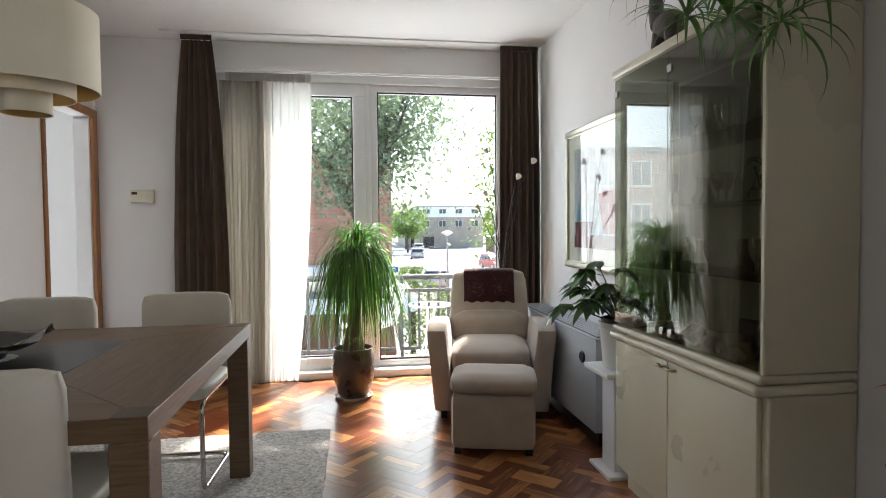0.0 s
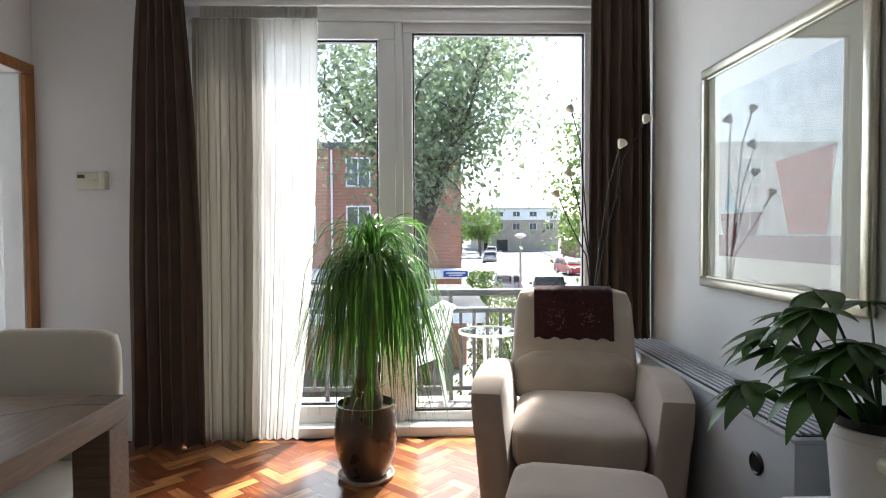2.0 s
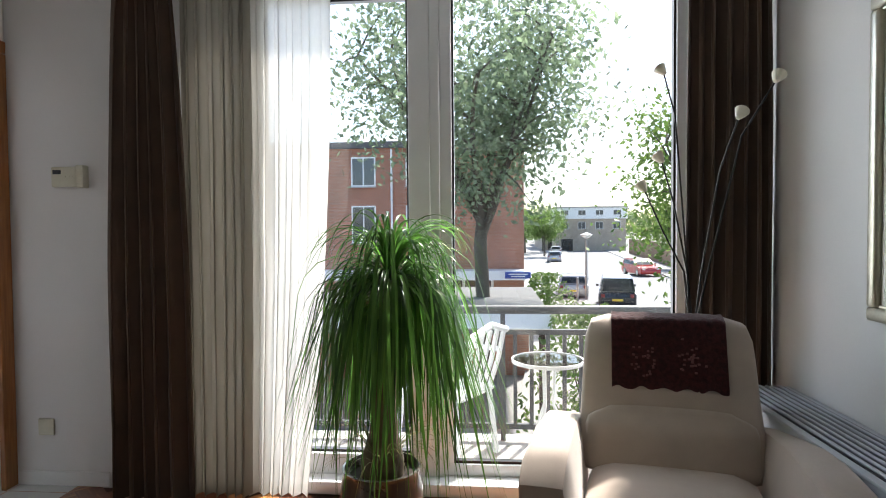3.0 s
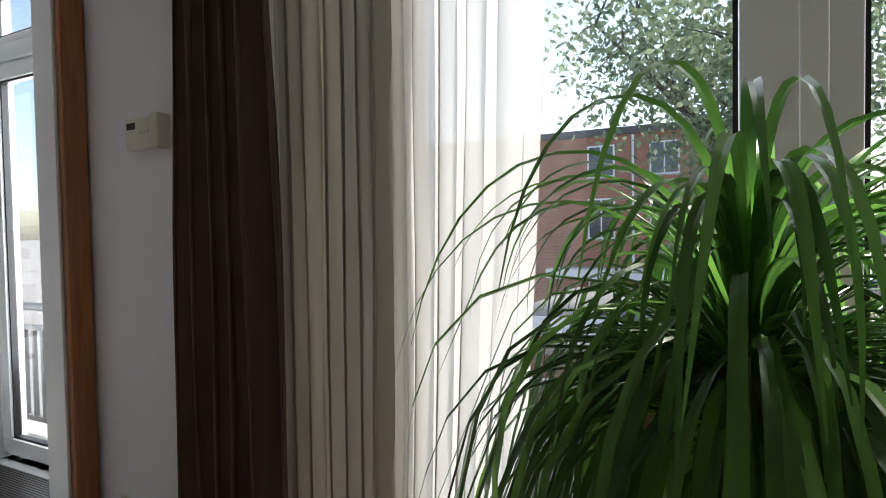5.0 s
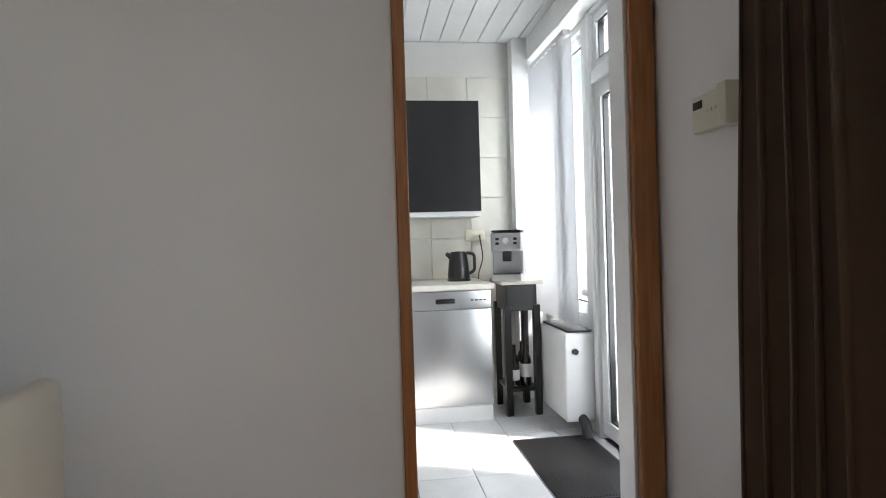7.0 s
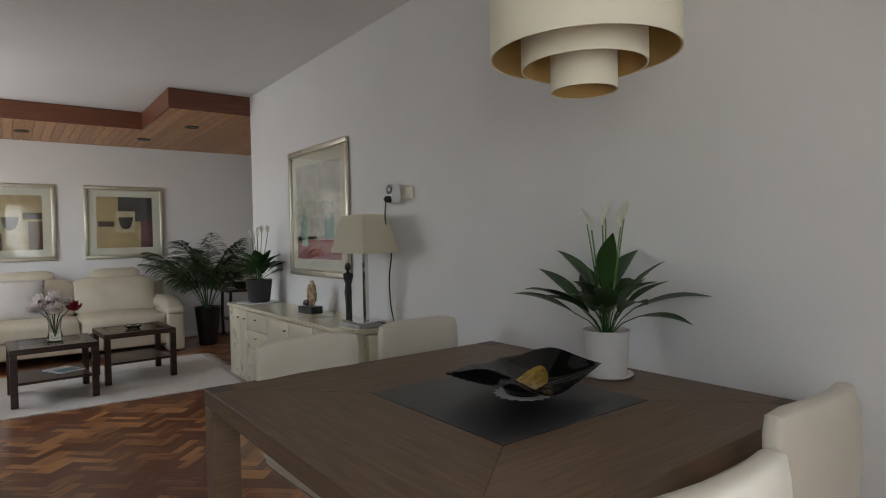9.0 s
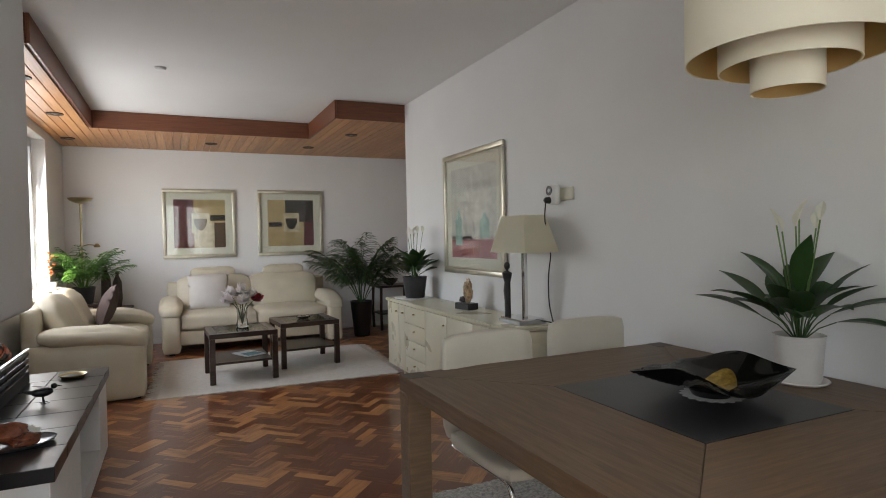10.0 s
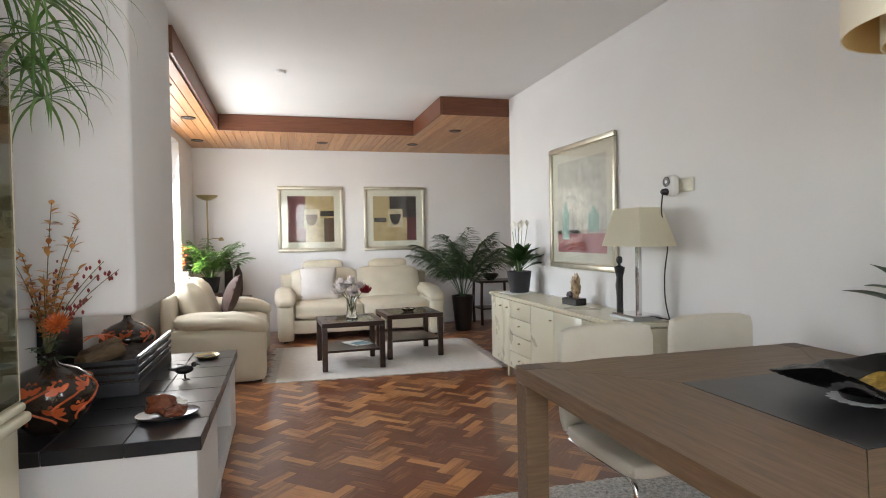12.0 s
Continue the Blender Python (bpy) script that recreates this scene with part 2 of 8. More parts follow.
M_GREYMET = material("grey_radiator_enamel", (0.46, 0.49, 0.52), 0.4, vary=0.04, bump=0.03)
M_GLASS = thin_glass("window_glass")
M_CABGLASS = thin_glass("cabinet_glass", 0.13, (0.60, 0.61, 0.55))
M_PICGLASS = thin_glass("picture_glass", 0.1, slant=0.45)
M_CLEAR = glass("clear_glass")
M_RUG = material("grey_tweed_rug", (0.40, 0.39, 0.36), 0.98, vary=0.6, scale=60, fine=320, bump=0.9, sheen=0.2)
M_RUGW = material("white_cotton_rug", (0.60, 0.57, 0.52), 0.98, vary=0.08, scale=20, fine=300, bump=0.5, sheen=0.2)
M_SHADE = material("ivory_lamp_shade", (0.85, 0.81, 0.66), 0.7, vary=0.03, fine=300, bump=0.05)
M_SHADE_IN = material("golden_shade_lining", (0.68, 0.46, 0.18), 0.6, vary=0.05, bump=0.03)
M_SOIL = material("potting_soil", (0.03, 0.02, 0.014), 0.95, vary=0.4, scale=40, bump=0.8)
M_PLASTIC = material("ivory_plastic", (0.62, 0.60, 0.48), 0.4, vary=0.04, bump=0.02)
M_CABLE = material("black_rubber_cable", (0.02, 0.02, 0.02), 0.5, vary=0.1)


# ---- building helpers ----
def mesh_of(name, bm, mat, smooth=True):
    bmesh.ops.recalc_face_normals(bm, faces=bm.faces)
    me = bpy.data.meshes.new(name)
    bm.to_mesh(me)
    bm.free()
    for m in mat if isinstance(mat, (list, tuple)) else [mat]:
        me.materials.append(m)
    if smooth:
        me.polygons.foreach_set("use_smooth", [True] * len(me.polygons))
        me.set_sharp_from_angle(angle=radians(38))
    return me


def part(name, bm, mat, parent=None, label="", smooth=True):
    ob = new(name, mesh_of(name, bm, mat, smooth))
    if parent:
        ob.parent = parent
    if label:
        ob["label"] = label
    return ob


def thing(name, label, category, at=(0, 0, 0), turn=0.0, group="", kind=""):
    ob = new(name)
    ob.empty_display_size = 0.1
    ob.matrix_basis = pose(*at, 0, 0, turn)
    return tagged(ob, label, category, group, kind)


def solid(name, bm, mat, label, category, at=(0, 0, 0), turn=0.0, kind="", group=""):
    ob = part(name, bm, mat)
    ob.matrix_basis = pose(*at, 0, 0, turn)
    return tagged(ob, label, category, group, kind)


def box(bm, x0, x1, y0, y1, z0, z1, bevel=0.0, seg=2, m=None, mi=0):
    r = bmesh.ops.create_cube(bm, size=1.0)
    vs = r["verts"]
    for v in vs:
        v.co = Vector(((x0 + x1) / 2 + v.co.x * (x1 - x0), (y0 + y1) / 2 + v.co.y * (y1 - y0), (z0 + z1) / 2 + v.co.z * (z1 - z0)))
    fs = {f for v in vs for f in v.link_faces}
    if bevel:
        es = list({e for v in vs for e in v.link_edges})
        rb = bmesh.ops.bevel(bm, geom=es, offset=bevel, segments=seg, affect="EDGES", profile=0.5)
        vs = list({v for f in rb["faces"] for v in f.verts} | {v for v in vs if v.is_valid})
        fs = {f for v in vs for f in v.link_faces}
    if mi:
        for f in fs:
            f.material_index = mi
    if m is not None:
        bmesh.ops.transform(bm, matrix=m, verts=vs)
    return vs


def bx(x0, x1, y0, y1, z0, z1, bevel=0.0, seg=2, m=None):
    bm = bmesh.new()
    box(bm, x0, x1, y0, y1, z0, z1, bevel, seg, m)
    return bm


def cushion(x0, x1, y0, y1, z0, z1, r=0.05, puff=0.02, wrinkle=0.0, seed=0.0, m=None):
    """A padded block with rounded edges that swells in the middle of its faces."""
    bm = bmesh.new()
    bmesh.ops.create_cube(bm, size=2.0)
    bmesh.ops.subdivide_edges(bm, edges=bm.edges[:], cuts=7, use_grid_fill=True)
    hx, hy, hz = (x1 - x0) / 2, (y1 - y0) / 2, (z1 - z0) / 2
    c = Vector(((x0 + x1) / 2, (y0 + y1) / 2, (z0 + z1) / 2))
    for v in bm.verts:
        u = v.co.copy()
        p = Vector((u.x * hx, u.y * hy, u.z * hz))
        q = Vector([max(-(h - r), min(h - r, a)) for a, h in zip(p, (hx, hy, hz))])
        d = p - q
        if d.length > 1e-6:
            p = q + d.normalized() * r
        sw = (1 - u.x ** 4) * (1 - u.y ** 4) + (1 - u.z ** 4) * (1 - u.x ** 4) + (1 - u.y ** 4) * (1 - u.z ** 4)
        nrm = Vector([a if abs(a) > 0.999 else 0 for a in u])
        if nrm.length:
            p += nrm.normalized() * puff * min(1, sw)
        if wrinkle:
            p += nrm * wrinkle * noise.noise(Vector((p.x * 9 + seed, p.y * 9, p.z * 9)))
        v.co = c + p
    if m is not None:
        bmesh.ops.transform(bm, matrix=m, verts=bm.verts)
    return bm


def lathe(bm, profile, n=32, at=(0, 0, 0), sx=1.0, sy=1.0, mi=0):
    """Turns a profile of (radius, height) round the z axis."""
    rings = []
    for r, z in profile:
        if r < 1e-5:
            rings.append([bm.verts.new((at[0], at[1], at[2] + z))])
        else:
            rings.append([bm.verts.new((at[0] + r * sx * math.cos(2 * math.pi * i / n), at[1] + r * sy * math.sin(2 * math.pi * i / n), at[2] + z)) for i in range(n)])
    for a, b in zip(rings, rings[1:]):
        for i in range(n):
            j = (i + 1) % n
            if len(a) == 1 and len(b) == 1:
                continue
            if len(a) == 1:
                f = bm.faces.new((a[0], b[i], b[j]))
            elif len(b) == 1:
                f = bm.faces.new((a[i], b[0], a[j]))
            else:
                f = bm.faces.new((a[i], b[i], b[j], a[j]))
            f.material_index = mi
    return bm


def turned(profile, n=32, at=(0, 0, 0), sx=1.0, sy=1.0):
    return lathe(bmesh.new(), profile, n, at, sx, sy)


def tube(bm, pts, radius, n=8, taper=None, closed=False):
    """A round bar along a line of points."""
    pts = [Vector(p) for p in pts]
    rings, last = [], Vector((0.3, 0.5, 0.8)).normalized()
    for i, p in enumerate(pts):
        t = (pts[min(i + 1, len(pts) - 1)] - pts[max(i - 1, 0)]).normalized()
        s = t.cross(last)
        if s.length < 1e-3:
            s = t.orthogonal()
        s.normalize()
        last = s.cross(t).normalized()
        r = radius if taper is None else radius + (taper - radius) * i / (len(pts) - 1)
        rings.append([bm.verts.new(p + (s * math.cos(2 * math.pi * k / n) + last * math.sin(2 * math.pi * k / n)) * r) for k in range(n)])
    for a, b in zip(rings, rings[1:]):
        for k in range(n):
            bm.faces.new((a[k], a[(k + 1) % n], b[(k + 1) % n], b[k]))
    bm.faces.new(rings[0])
    bm.faces.new(rings[-1][::-1])
    return bm


def bar(pts, radius, n=8, taper=None):
    return tube(bmesh.new(), pts, radius, n, taper)


def rounded(pts, r=0.05, n=5):
    """The line of points with its corners rounded."""
    pts = [Vector(p) for p in pts]
    out = [pts[0]]
    for a, b, c in zip(pts, pts[1:], pts[2:]):
        u, v = (a - b), (c - b)
        k = min(r, u.length / 2, v.length / 2)
        p, q = b + u.normalized() * k, b + v.normalized() * k
        for i in range(n + 1):
            t = i / n
            out.append(p * (1 - t) ** 2 + b * 2 * t * (1 - t) + q * t * t)
    return out + [pts[-1]]


def leaf(bm, base, heading, rise, length, width, droop, seg=7, fold=0.25, tip=1.0, wave=0.0, start=0.12, mi=0):
    """A leaf that leaves its base at an angle, bends over by its weight and ends in a point."""
    p = Vector(base)
    a, out = rise, Vector((math.cos(heading), math.sin(heading), 0))
    side = Vector((-math.sin(heading), math.cos(heading), 0))
    rows, step = [], length / seg
    for i in range(seg + 1):
        t = i / seg
        w = width * (max(0.0, math.sin(math.pi * min(1.0, (t * (1 - start) + start)) ** tip))) / 2
        if i == seg:
            w = width * 0.02
        up = Vector((-math.sin(a) * out.x, -math.sin(a) * out.y, math.cos(a)))
        jig = side * wave * math.sin(t * 5 + heading * 7)
        rows.append((bm.verts.new(p + jig + side * w + up * w * fold), bm.verts.new(p + jig), bm.verts.new(p + jig - side * w + up * w * fold)))
        p = p + (out * math.cos(a) + Vector((0, 0, math.sin(a)))) * step
        a -= droop / seg * (0.6 + 0.8 * t)
    for r, s in zip(rows, rows[1:]):
        for k in (0, 1):
            f = bm.faces.new((r[k], r[k + 1], s[k + 1], s[k]))
            f.material_index = mi
    return p


def drape(x0, x1, y, z0, z1, folds, depth, n=160, rows=14, seed=1.0, flare=0.25, gather=0.0, hem=0.0, side=0.012):
    """Hanging cloth with uneven folds that open towards the hem."""
    bm = bmesh.new()
    grid = []
    for j in range(rows + 1):
        h = j / rows
        row = []
        for i in range(n + 1):
            u = i / n
            ph = u * folds * 2 * math.pi + 1.1 * math.sin(u * 9 + seed) + 0.5 * noise.noise(Vector((u * 5, h * 1.4, seed)))
            amp = depth * (0.45 + 0.55 * abs(noise.noise(Vector((u * 7 + seed, 2.2, h * 0.6))) + 0.4)) * (1 - flare * h) * (1 if h < 0.96 else 0.6)
            xx = x0 + (x1 - x0) * u + side * math.sin(ph * 2) + (0.5 - u) * gather * h ** 3 * (x1 - x0) + hem * u * (1 - h) ** 2
            row.append(bm.verts.new((xx, y + amp * math.sin(ph) + 0.01 * noise.noise(Vector((u * 20, h * 4, seed))), z0 + (z1 - z0) * h + (0.006 * math.sin(ph) if j == 0 else 0))))
        grid.append(row)
    for a, b in zip(grid, grid[1:]):
        for i in range(n):
            bm.faces.new((a[i], a[i + 1], b[i + 1], b[i]))
    return bm


def wall_with_holes(bm, axis, u0, u1, v0, v1, w0, w1, holes):
    """A wall slab along axis x or y, with rectangular openings (u0, u1, z0, z1)."""
    us = sorted({u0, u1, *[a for h in holes for a in h[:2]]})
    vs = sorted({v0, v1, *[a for h in holes for a in h[2:]]})
    for a, b in zip(us, us[1:]):
        for c, d in zip(vs, vs[1:]):
            if any(h[0] <= a and b <= h[1] and h[2] <= c and d <= h[3] for h in holes):
                continue
            if axis == "x":
                box(bm, a, b, w0, w1, c, d)
            else:
                box(bm, w0, w1, a, b, c, d)
    bmesh.ops.remove_doubles(bm, verts=bm.verts, dist=1e-5)
    # inner faces between neighbouring blocks go
    bm.verts.index_update()
    seen = {}
    for f in bm.faces:
        seen.setdefault(frozenset(v.index for v in f.verts), []).append(f)
    bmesh.ops.delete(bm, geom=[f for fs in seen.values() if len(fs) > 1 for f in fs], context="FACES")
    return bm


# ---- the large structure ----
XL, XR, YW, YS, HC = -1.33, 2.11, 4.88, -4.55, 2.685
XE = -3.0


def structure(name, bm, mat, label, category):
    return tagged(part(name, bm, mat, smooth=False), label, category, "", "structure")


structure("floor", bx(XE - 0.2, XR + 0.3, YS - 0.3, YW + 0.14, -0.3, -0.008), M_JOINT, "herringbone parquet floor of reddish teak blocks", "floor")
structure("floor_kitchen", bx(-4.12, XL - 0.13, 2.4, 5.4, -0.3, -0.008), material("pale_grout", (0.30, 0.30, 0.30), 0.9), "white tiled kitchen floor with pale grey joints", "floor")
structure("ceiling", bx(XE - 0.2, XR + 0.3, YS - 0.3, YW + 0.3, HC, HC + 0.2), M_CEIL, "white painted plaster ceiling", "ceiling")
structure("wall_window", wall_with_holes(bmesh.new(), "x", XL - 0.02, XR + 0.2, -0.3, HC - 0.002, YW, YW + 0.28, [(-0.55, 1.915, 0.0, 2.47)]), M_WALL, "white plastered wall round a tall window", "wall")
structure("wall_kitchen_side", wall_with_holes(bmesh.new(), "y", -1.88, YW - 0.003, -0.006, HC - 0.002, XL - 0.12, XL, [(4.115, 4.80, -0.006, 2.06)]), M_WALL, "long white plastered wall with a kitchen opening", "wall")
structure("wall_hearth_side", wall_with_holes(bmesh.new(), "y", YS, YW - 0.003, -0.006, HC - 0.002, XR, XR + 0.25, [(-3.55, -1.15, 0.85, 2.42)]), M_WALL, "white plastered wall behind the fireplace", "wall")
structure("wall_far", bx(XE - 0.1, XR + 0.25, YS - 0.2, YS - 0.003, -0.006, HC - 0.002), M_WALL, "white plastered wall behind the sofa", "wall")
structure("wall_nook", bx(XE - 0.2, XE, YS, -1.88, -0.006, HC - 0.002), M_WALL, "white plastered end wall of the sitting area", "wall")
structure("wall_nook_return", bx(XE, XL - 0.125, -1.88, -1.76, -0.006, HC - 0.002), M_WALL, "white plastered return wall", "wall")
structure("wall_kitchen_corner", bx(XL - 0.12, XL - 0.022, YW - 0.001, 5.47, -0.006, HC - 0.002), M_WALL, "white plastered wall end", "wall")
# kitchen shell
KX, KY, KH = -3.96, 5.33, 2.66
structure("wall_kitchen_far", bx(KX - 0.15, KX, 2.4, KY + 0.15, -0.006, KH), material("white_wall_tile", (0.66, 0.66, 0.63), 0.35, vary=0.04), "white tiled kitchen wall behind the worktop", "wall")
structure("wall_kitchen_outer", wall_with_holes(bmesh.new(), "x", KX + 0.002, XL - 0.125, -0.006, KH, KY, KY + 0.15, [(-3.88, -3.09, 0.7, 2.45), (-2.96, -2.06, 0.0, 2.52)]), M_WALL, "white kitchen wall with a glazed door and window", "wall")
structure("wall_kitchen_back", bx(KX + 0.002, XL - 0.125, 2.3, 2.4, -0.006, KH), M_WALL, "plain white kitchen wall", "wall")
bm = bmesh.new()
for i in range(21):
    box(bm, KX, XL - 0.125, 2.4 + i * 0.145, 2.4 + i * 0.145 + 0.139, KH + 0.004, KH + 0.02, 0.003, 1)
structure("ceiling_kitchen", bm, M_WHITE, "white boarded kitchen ceiling", "ceiling")
structure("ceiling_kitchen_slab", bx(KX - 0.1, XL - 0.125, 2.3, KY + 0.15, KH + 0.022, KH + 0.15), M_WHITE, "white kitchen ceiling slab above the boards", "ceiling")

bm = bmesh.new()
box(bm, XL + 0.001, -0.85, YW - 0.012, YW - 0.001, 0, 0.07, 0.003, 1)
structure("baseboard_window", bm, M_WHITE, "low white baseboard", "baseboard")
structure("baseboard_far", bx(XE, XR - 0.002, YS, YS + 0.012, 0, 0.07, 0.003, 1), M_WHITE, "low white baseboard behind the sofa", "baseboard")
structure("baseboard_side", bx(XL + 0.001, XL + 0.013, -1.88, 4.02, 0, 0.07, 0.003, 1), M_WHITE, "low white baseboard along the long wall", "baseboard")
structure("baseboard_hearth", bx(XR - 0.013, XR - 0.001, -4.5, -0.5, 0, 0.07, 0.003, 1), M_WHITE, "low white baseboard by the armchair", "baseboard")

# wooden lining of the kitchen opening
trim = thing("door_frame_kitchen", "orange-brown varnished wooden lining of an open kitchen doorway", "door frame", (XL, 0, 0), kind="structure")
part("jamb", bx(-0.012, 0.015, 4.796, 4.872, 0, 2.06, 0.004, 1), M_TRIM, trim)
part("jamb", bx(-0.05, 0.015, 4.082, 4.118, 0, 2.057, 0.004, 1), M_TRIM, trim)
part("lintel", bx(-0.05, 0.015, 4.082, 4.872, 2.061, 2.12, 0.004, 1), M_TRIM, trim)
part("reveal", bx(-0.122, -0.013, 4.785, 4.797, 0, 2.045, 0.002, 1), M_WHITE, trim, "white painted reveal")


def pane_frame(parent, x0, x1, y, z0, z1, w=0.07, d=0.06, bead=True):
    """A window sash: four bars, a dark seal and a pane."""
    fr = part("sash", bx(x0, x1, y - d / 2, y + d / 2, z1 - w, z1, 0.006, 2), M_PVC, parent)
    part("bottom_rail", bx(x0, x1, y - d / 2, y + d / 2, z0, z0 + w, 0.006, 2), M_PVC, parent)
    part("stile", bx(x0, x0 + w, y - d / 2 - 0.001, y + d / 2 + 0.001, z0 + w, z1 - w, 0.006, 2), M_PVC, parent)
    part("stile", bx(x1 - w, x1, y - d / 2 - 0.001, y + d / 2 + 0.001, z0 + w, z1 - w, 0.006, 2), M_PVC, parent)
    bm = bmesh.new()
    for a, b, c, e in ((x0 + w, x1 - w, z1 - w - 0.012, z1 - w), (x0 + w, x1 - w, z0 + w, z0 + w + 0.012), (x0 + w, x0 + w + 0.01, z0 + w, z1 - w), (x1 - w - 0.01, x1 - w, z0 + w, z1 - w)):
        box(bm, a, b, y - 0.016, y + 0.016, c, e)
    part("seal", bm, M_BLACK, parent, "black rubber seal", smooth=False)
    p = part("pane", bx(x0 + w - 0.005, x1 - w + 0.005, y - 0.003, y + 0.003, z0 + w - 0.005, z1 - w + 0.005), M_GLASS, parent, "clear window glass", smooth=False)
    p.visible_shadow = False
    return fr


win = thing("window_1", "tall white plastic balcony window with two clear panes", "window", (0, 0, 0), kind="structure")
part("head", bx(-0.55, 1.915, 4.93, 5.06, 2.395, 2.47, 0.006), M_PVC, win)
part("jamb", bx(1.855, 1.915, 4.93, 5.06, 0.06, 2.395, 0.006), M_PVC, win)
part("jamb", bx(-0.55, -0.49, 4.93, 5.06, 0.06, 2.395, 0.006), M_PVC, win)
part("sill", bx(-0.55, 1.915, 4.86, 5.06, 0.0, 0.06, 0.01), M_PVC, win, "white door sill")
part("mullion", bx(0.69, 0.735, 4.945, 5.05, 0.06, 2.395, 0.006), M_PVC, win)
pane_frame(win, 0.735, 1.855, 4.995, 0.06, 2.395, 0.055)
pane_frame(win, -0.49, 0.69, 4.985, 0.06, 2.395, 0.10, 0.08)
bm = bmesh.new()
tube(bm, rounded([(0.645, 4.94, 1.05), (0.645, 4.90, 1.05), (0.645, 4.895, 1.17)], 0.02), 0.009)
part("handle", bm, M_STEEL, win, "steel window handle")

win = thing("window_2", "white framed window that lights the sitting area", "window", (0, 0, 0), kind="structure")
for n_, (a, b, c, d) in (("head", (-3.55, -1.15, 2.34, 2.42)), ("bottom_rail", (-3.55, -1.15, 0.85, 0.92)), ("jamb", (-3.55, -3.48, 0.92, 2.34)), ("jamb", (-1.22, -1.15, 0.92, 2.34)), ("mullion", (-2.4, -2.32, 0.92, 2.34))):
    part(n_, bx(XR + 0.12, XR + 0.18, a, b, c, d, 0.005), M_PVC, win)
p = part("pane", bx(XR + 0.148, XR + 0.153, -3.48, -1.22, 0.92, 2.34), M_GLASS, win, smooth=False)
p.visible_shadow = False
part("window_sill", bx(XR - 0.10, XR + 0.118, -3.6, -1.1, 0.815, 0.849, 0.006), M_WHITE, win)

# wooden soffit over the sitting area
M_BRONZE = material("dark_bronze", (0.06, 0.04, 0.025), 0.5, metal=0.4, vary=0.2)
ZS = 2.50
sf = thing("ceiling_soffit", "dropped reddish cedar soffit with a pine slat underside and spotlights", "soffit", (0, 0, 0), kind="structure")
part("fascia", bx(-0.59, 1.63, -3.155, -3.135, ZS, HC - 0.003, 0.002, 1), M_SOFFIT, sf, "dark reddish fascia board")
part("fascia", bx(1.63, 1.65, -3.155, -0.35, ZS, HC - 0.003, 0.002, 1), M_SOFFIT, sf, "dark reddish fascia board")
part("fascia", bx(-0.61, -0.59, -3.155, -1.88, ZS, HC - 0.003, 0.002, 1), M_SOFFIT, sf, "dark reddish fascia board")
part("fascia", bx(XE + 0.01, -0.612, -1.90, -1.88, ZS, HC - 0.003, 0.002, 1), M_SOFFIT, sf, "dark reddish fascia board")
part("fascia", bx(1.652, XR - 0.004, -0.37, -0.35, ZS, HC - 0.003, 0.002, 1), M_SOFFIT, sf, "dark reddish fascia board")
bm = bmesh.new()
for i in range(58):
    x = XE + 0.03 + i * 0.0875
    if x + 0.08 > XR:
        break
    y1 = -1.903 if x + 0.08 < -0.61 else (-3.158 if x + 0.08 < 1.66 else -0.372)
    if x < -0.61 < x + 0.083:
        box(bm, x, -0.613, YS + 0.005, -1.903, ZS + 0.004, ZS + 0.018, 0.003, 1)
        box(bm, -0.612, x + 0.083, YS + 0.005, -3.158, ZS + 0.004, ZS + 0.018, 0.001, 1)
        continue
    box(bm, x, x + 0.083, YS + 0.005, y1, ZS + 0.004, ZS + 0.018, 0.003, 1)
tagged(part("slat_lining", bm, M_SLAT, sf, "orange pine tongue-and-groove boards"), kind="stuff")
for i, (x, y) in enumerate(((1.95, -3.9), (0.45, -3.85), (-0.72, -3.8), (-1.0, -2.75), (1.85, -2.5), (1.85, -1.2), (-2.0, -3.2))):
    d = thing("recessed_spotlight", "small dark bronze spotlight, unlit, set in a slatted soffit", "spotlight", (x, y, ZS - 0.006), group="soffit spotlights")
    part("ring", turned([(0.034, 0.008), (0.04, 0.0), (0.068, 0.0), (0.072, 0.012), (0.034, 0.012)], 24), M_BRONZE, d)
    part("bulb", turned([(0.0, 0.003), (0.026, 0.004), (0.036, 0.012), (0.0, 0.014)], 20), M_BLACK, d)

# ---- dining corner ----
TX0, TX1, TY0, TY1, TZ = XL + 0.012, 0.07, 1.63, 3.10, 0.75
tb = thing("dining_table", "square grey-brown oak dining table with a dark stone inlay", "table", (TX0, TY0, 0))
W, D = TX1 - TX0, TY1 - TY0
ix0, ix1, iy0, iy1 = 0.335, W - 0.43, 0.45, D - 0.352
L = 0.095
TT = 0.062
# mitred top boards round the inlay
def quad_slab(a, b, c, d, z0, z1):
    bm = bmesh.new()
    lo = [bm.verts.new((*p, z0)) for p in (a, b, c, d)]
    hi = [bm.verts.new((*p, z1)) for p in (a, b, c, d)]
    bm.faces.new(lo[::-1]), bm.faces.new(hi)
    for i in range(4):
        bm.faces.new((lo[i], lo[(i + 1) % 4], hi[(i + 1) % 4], hi[i]))
    bmesh.ops.bevel(bm, geom=bm.edges[:], offset=0.0015, segments=1, affect="EDGES")
    return bm
M_OAKY = wood("grey_brown_oak_cross", (0.11, 0.064, 0.033), (0.20, 0.125, 0.068), 0.45, (18, 1.2, 18), 5, 0.18)
g = 0.0008
part("top_board", quad_slab((0, 0), (W, 0), (ix1, iy0 - g), (ix0, iy0 - g), TZ - TT, TZ), M_OAK, tb)
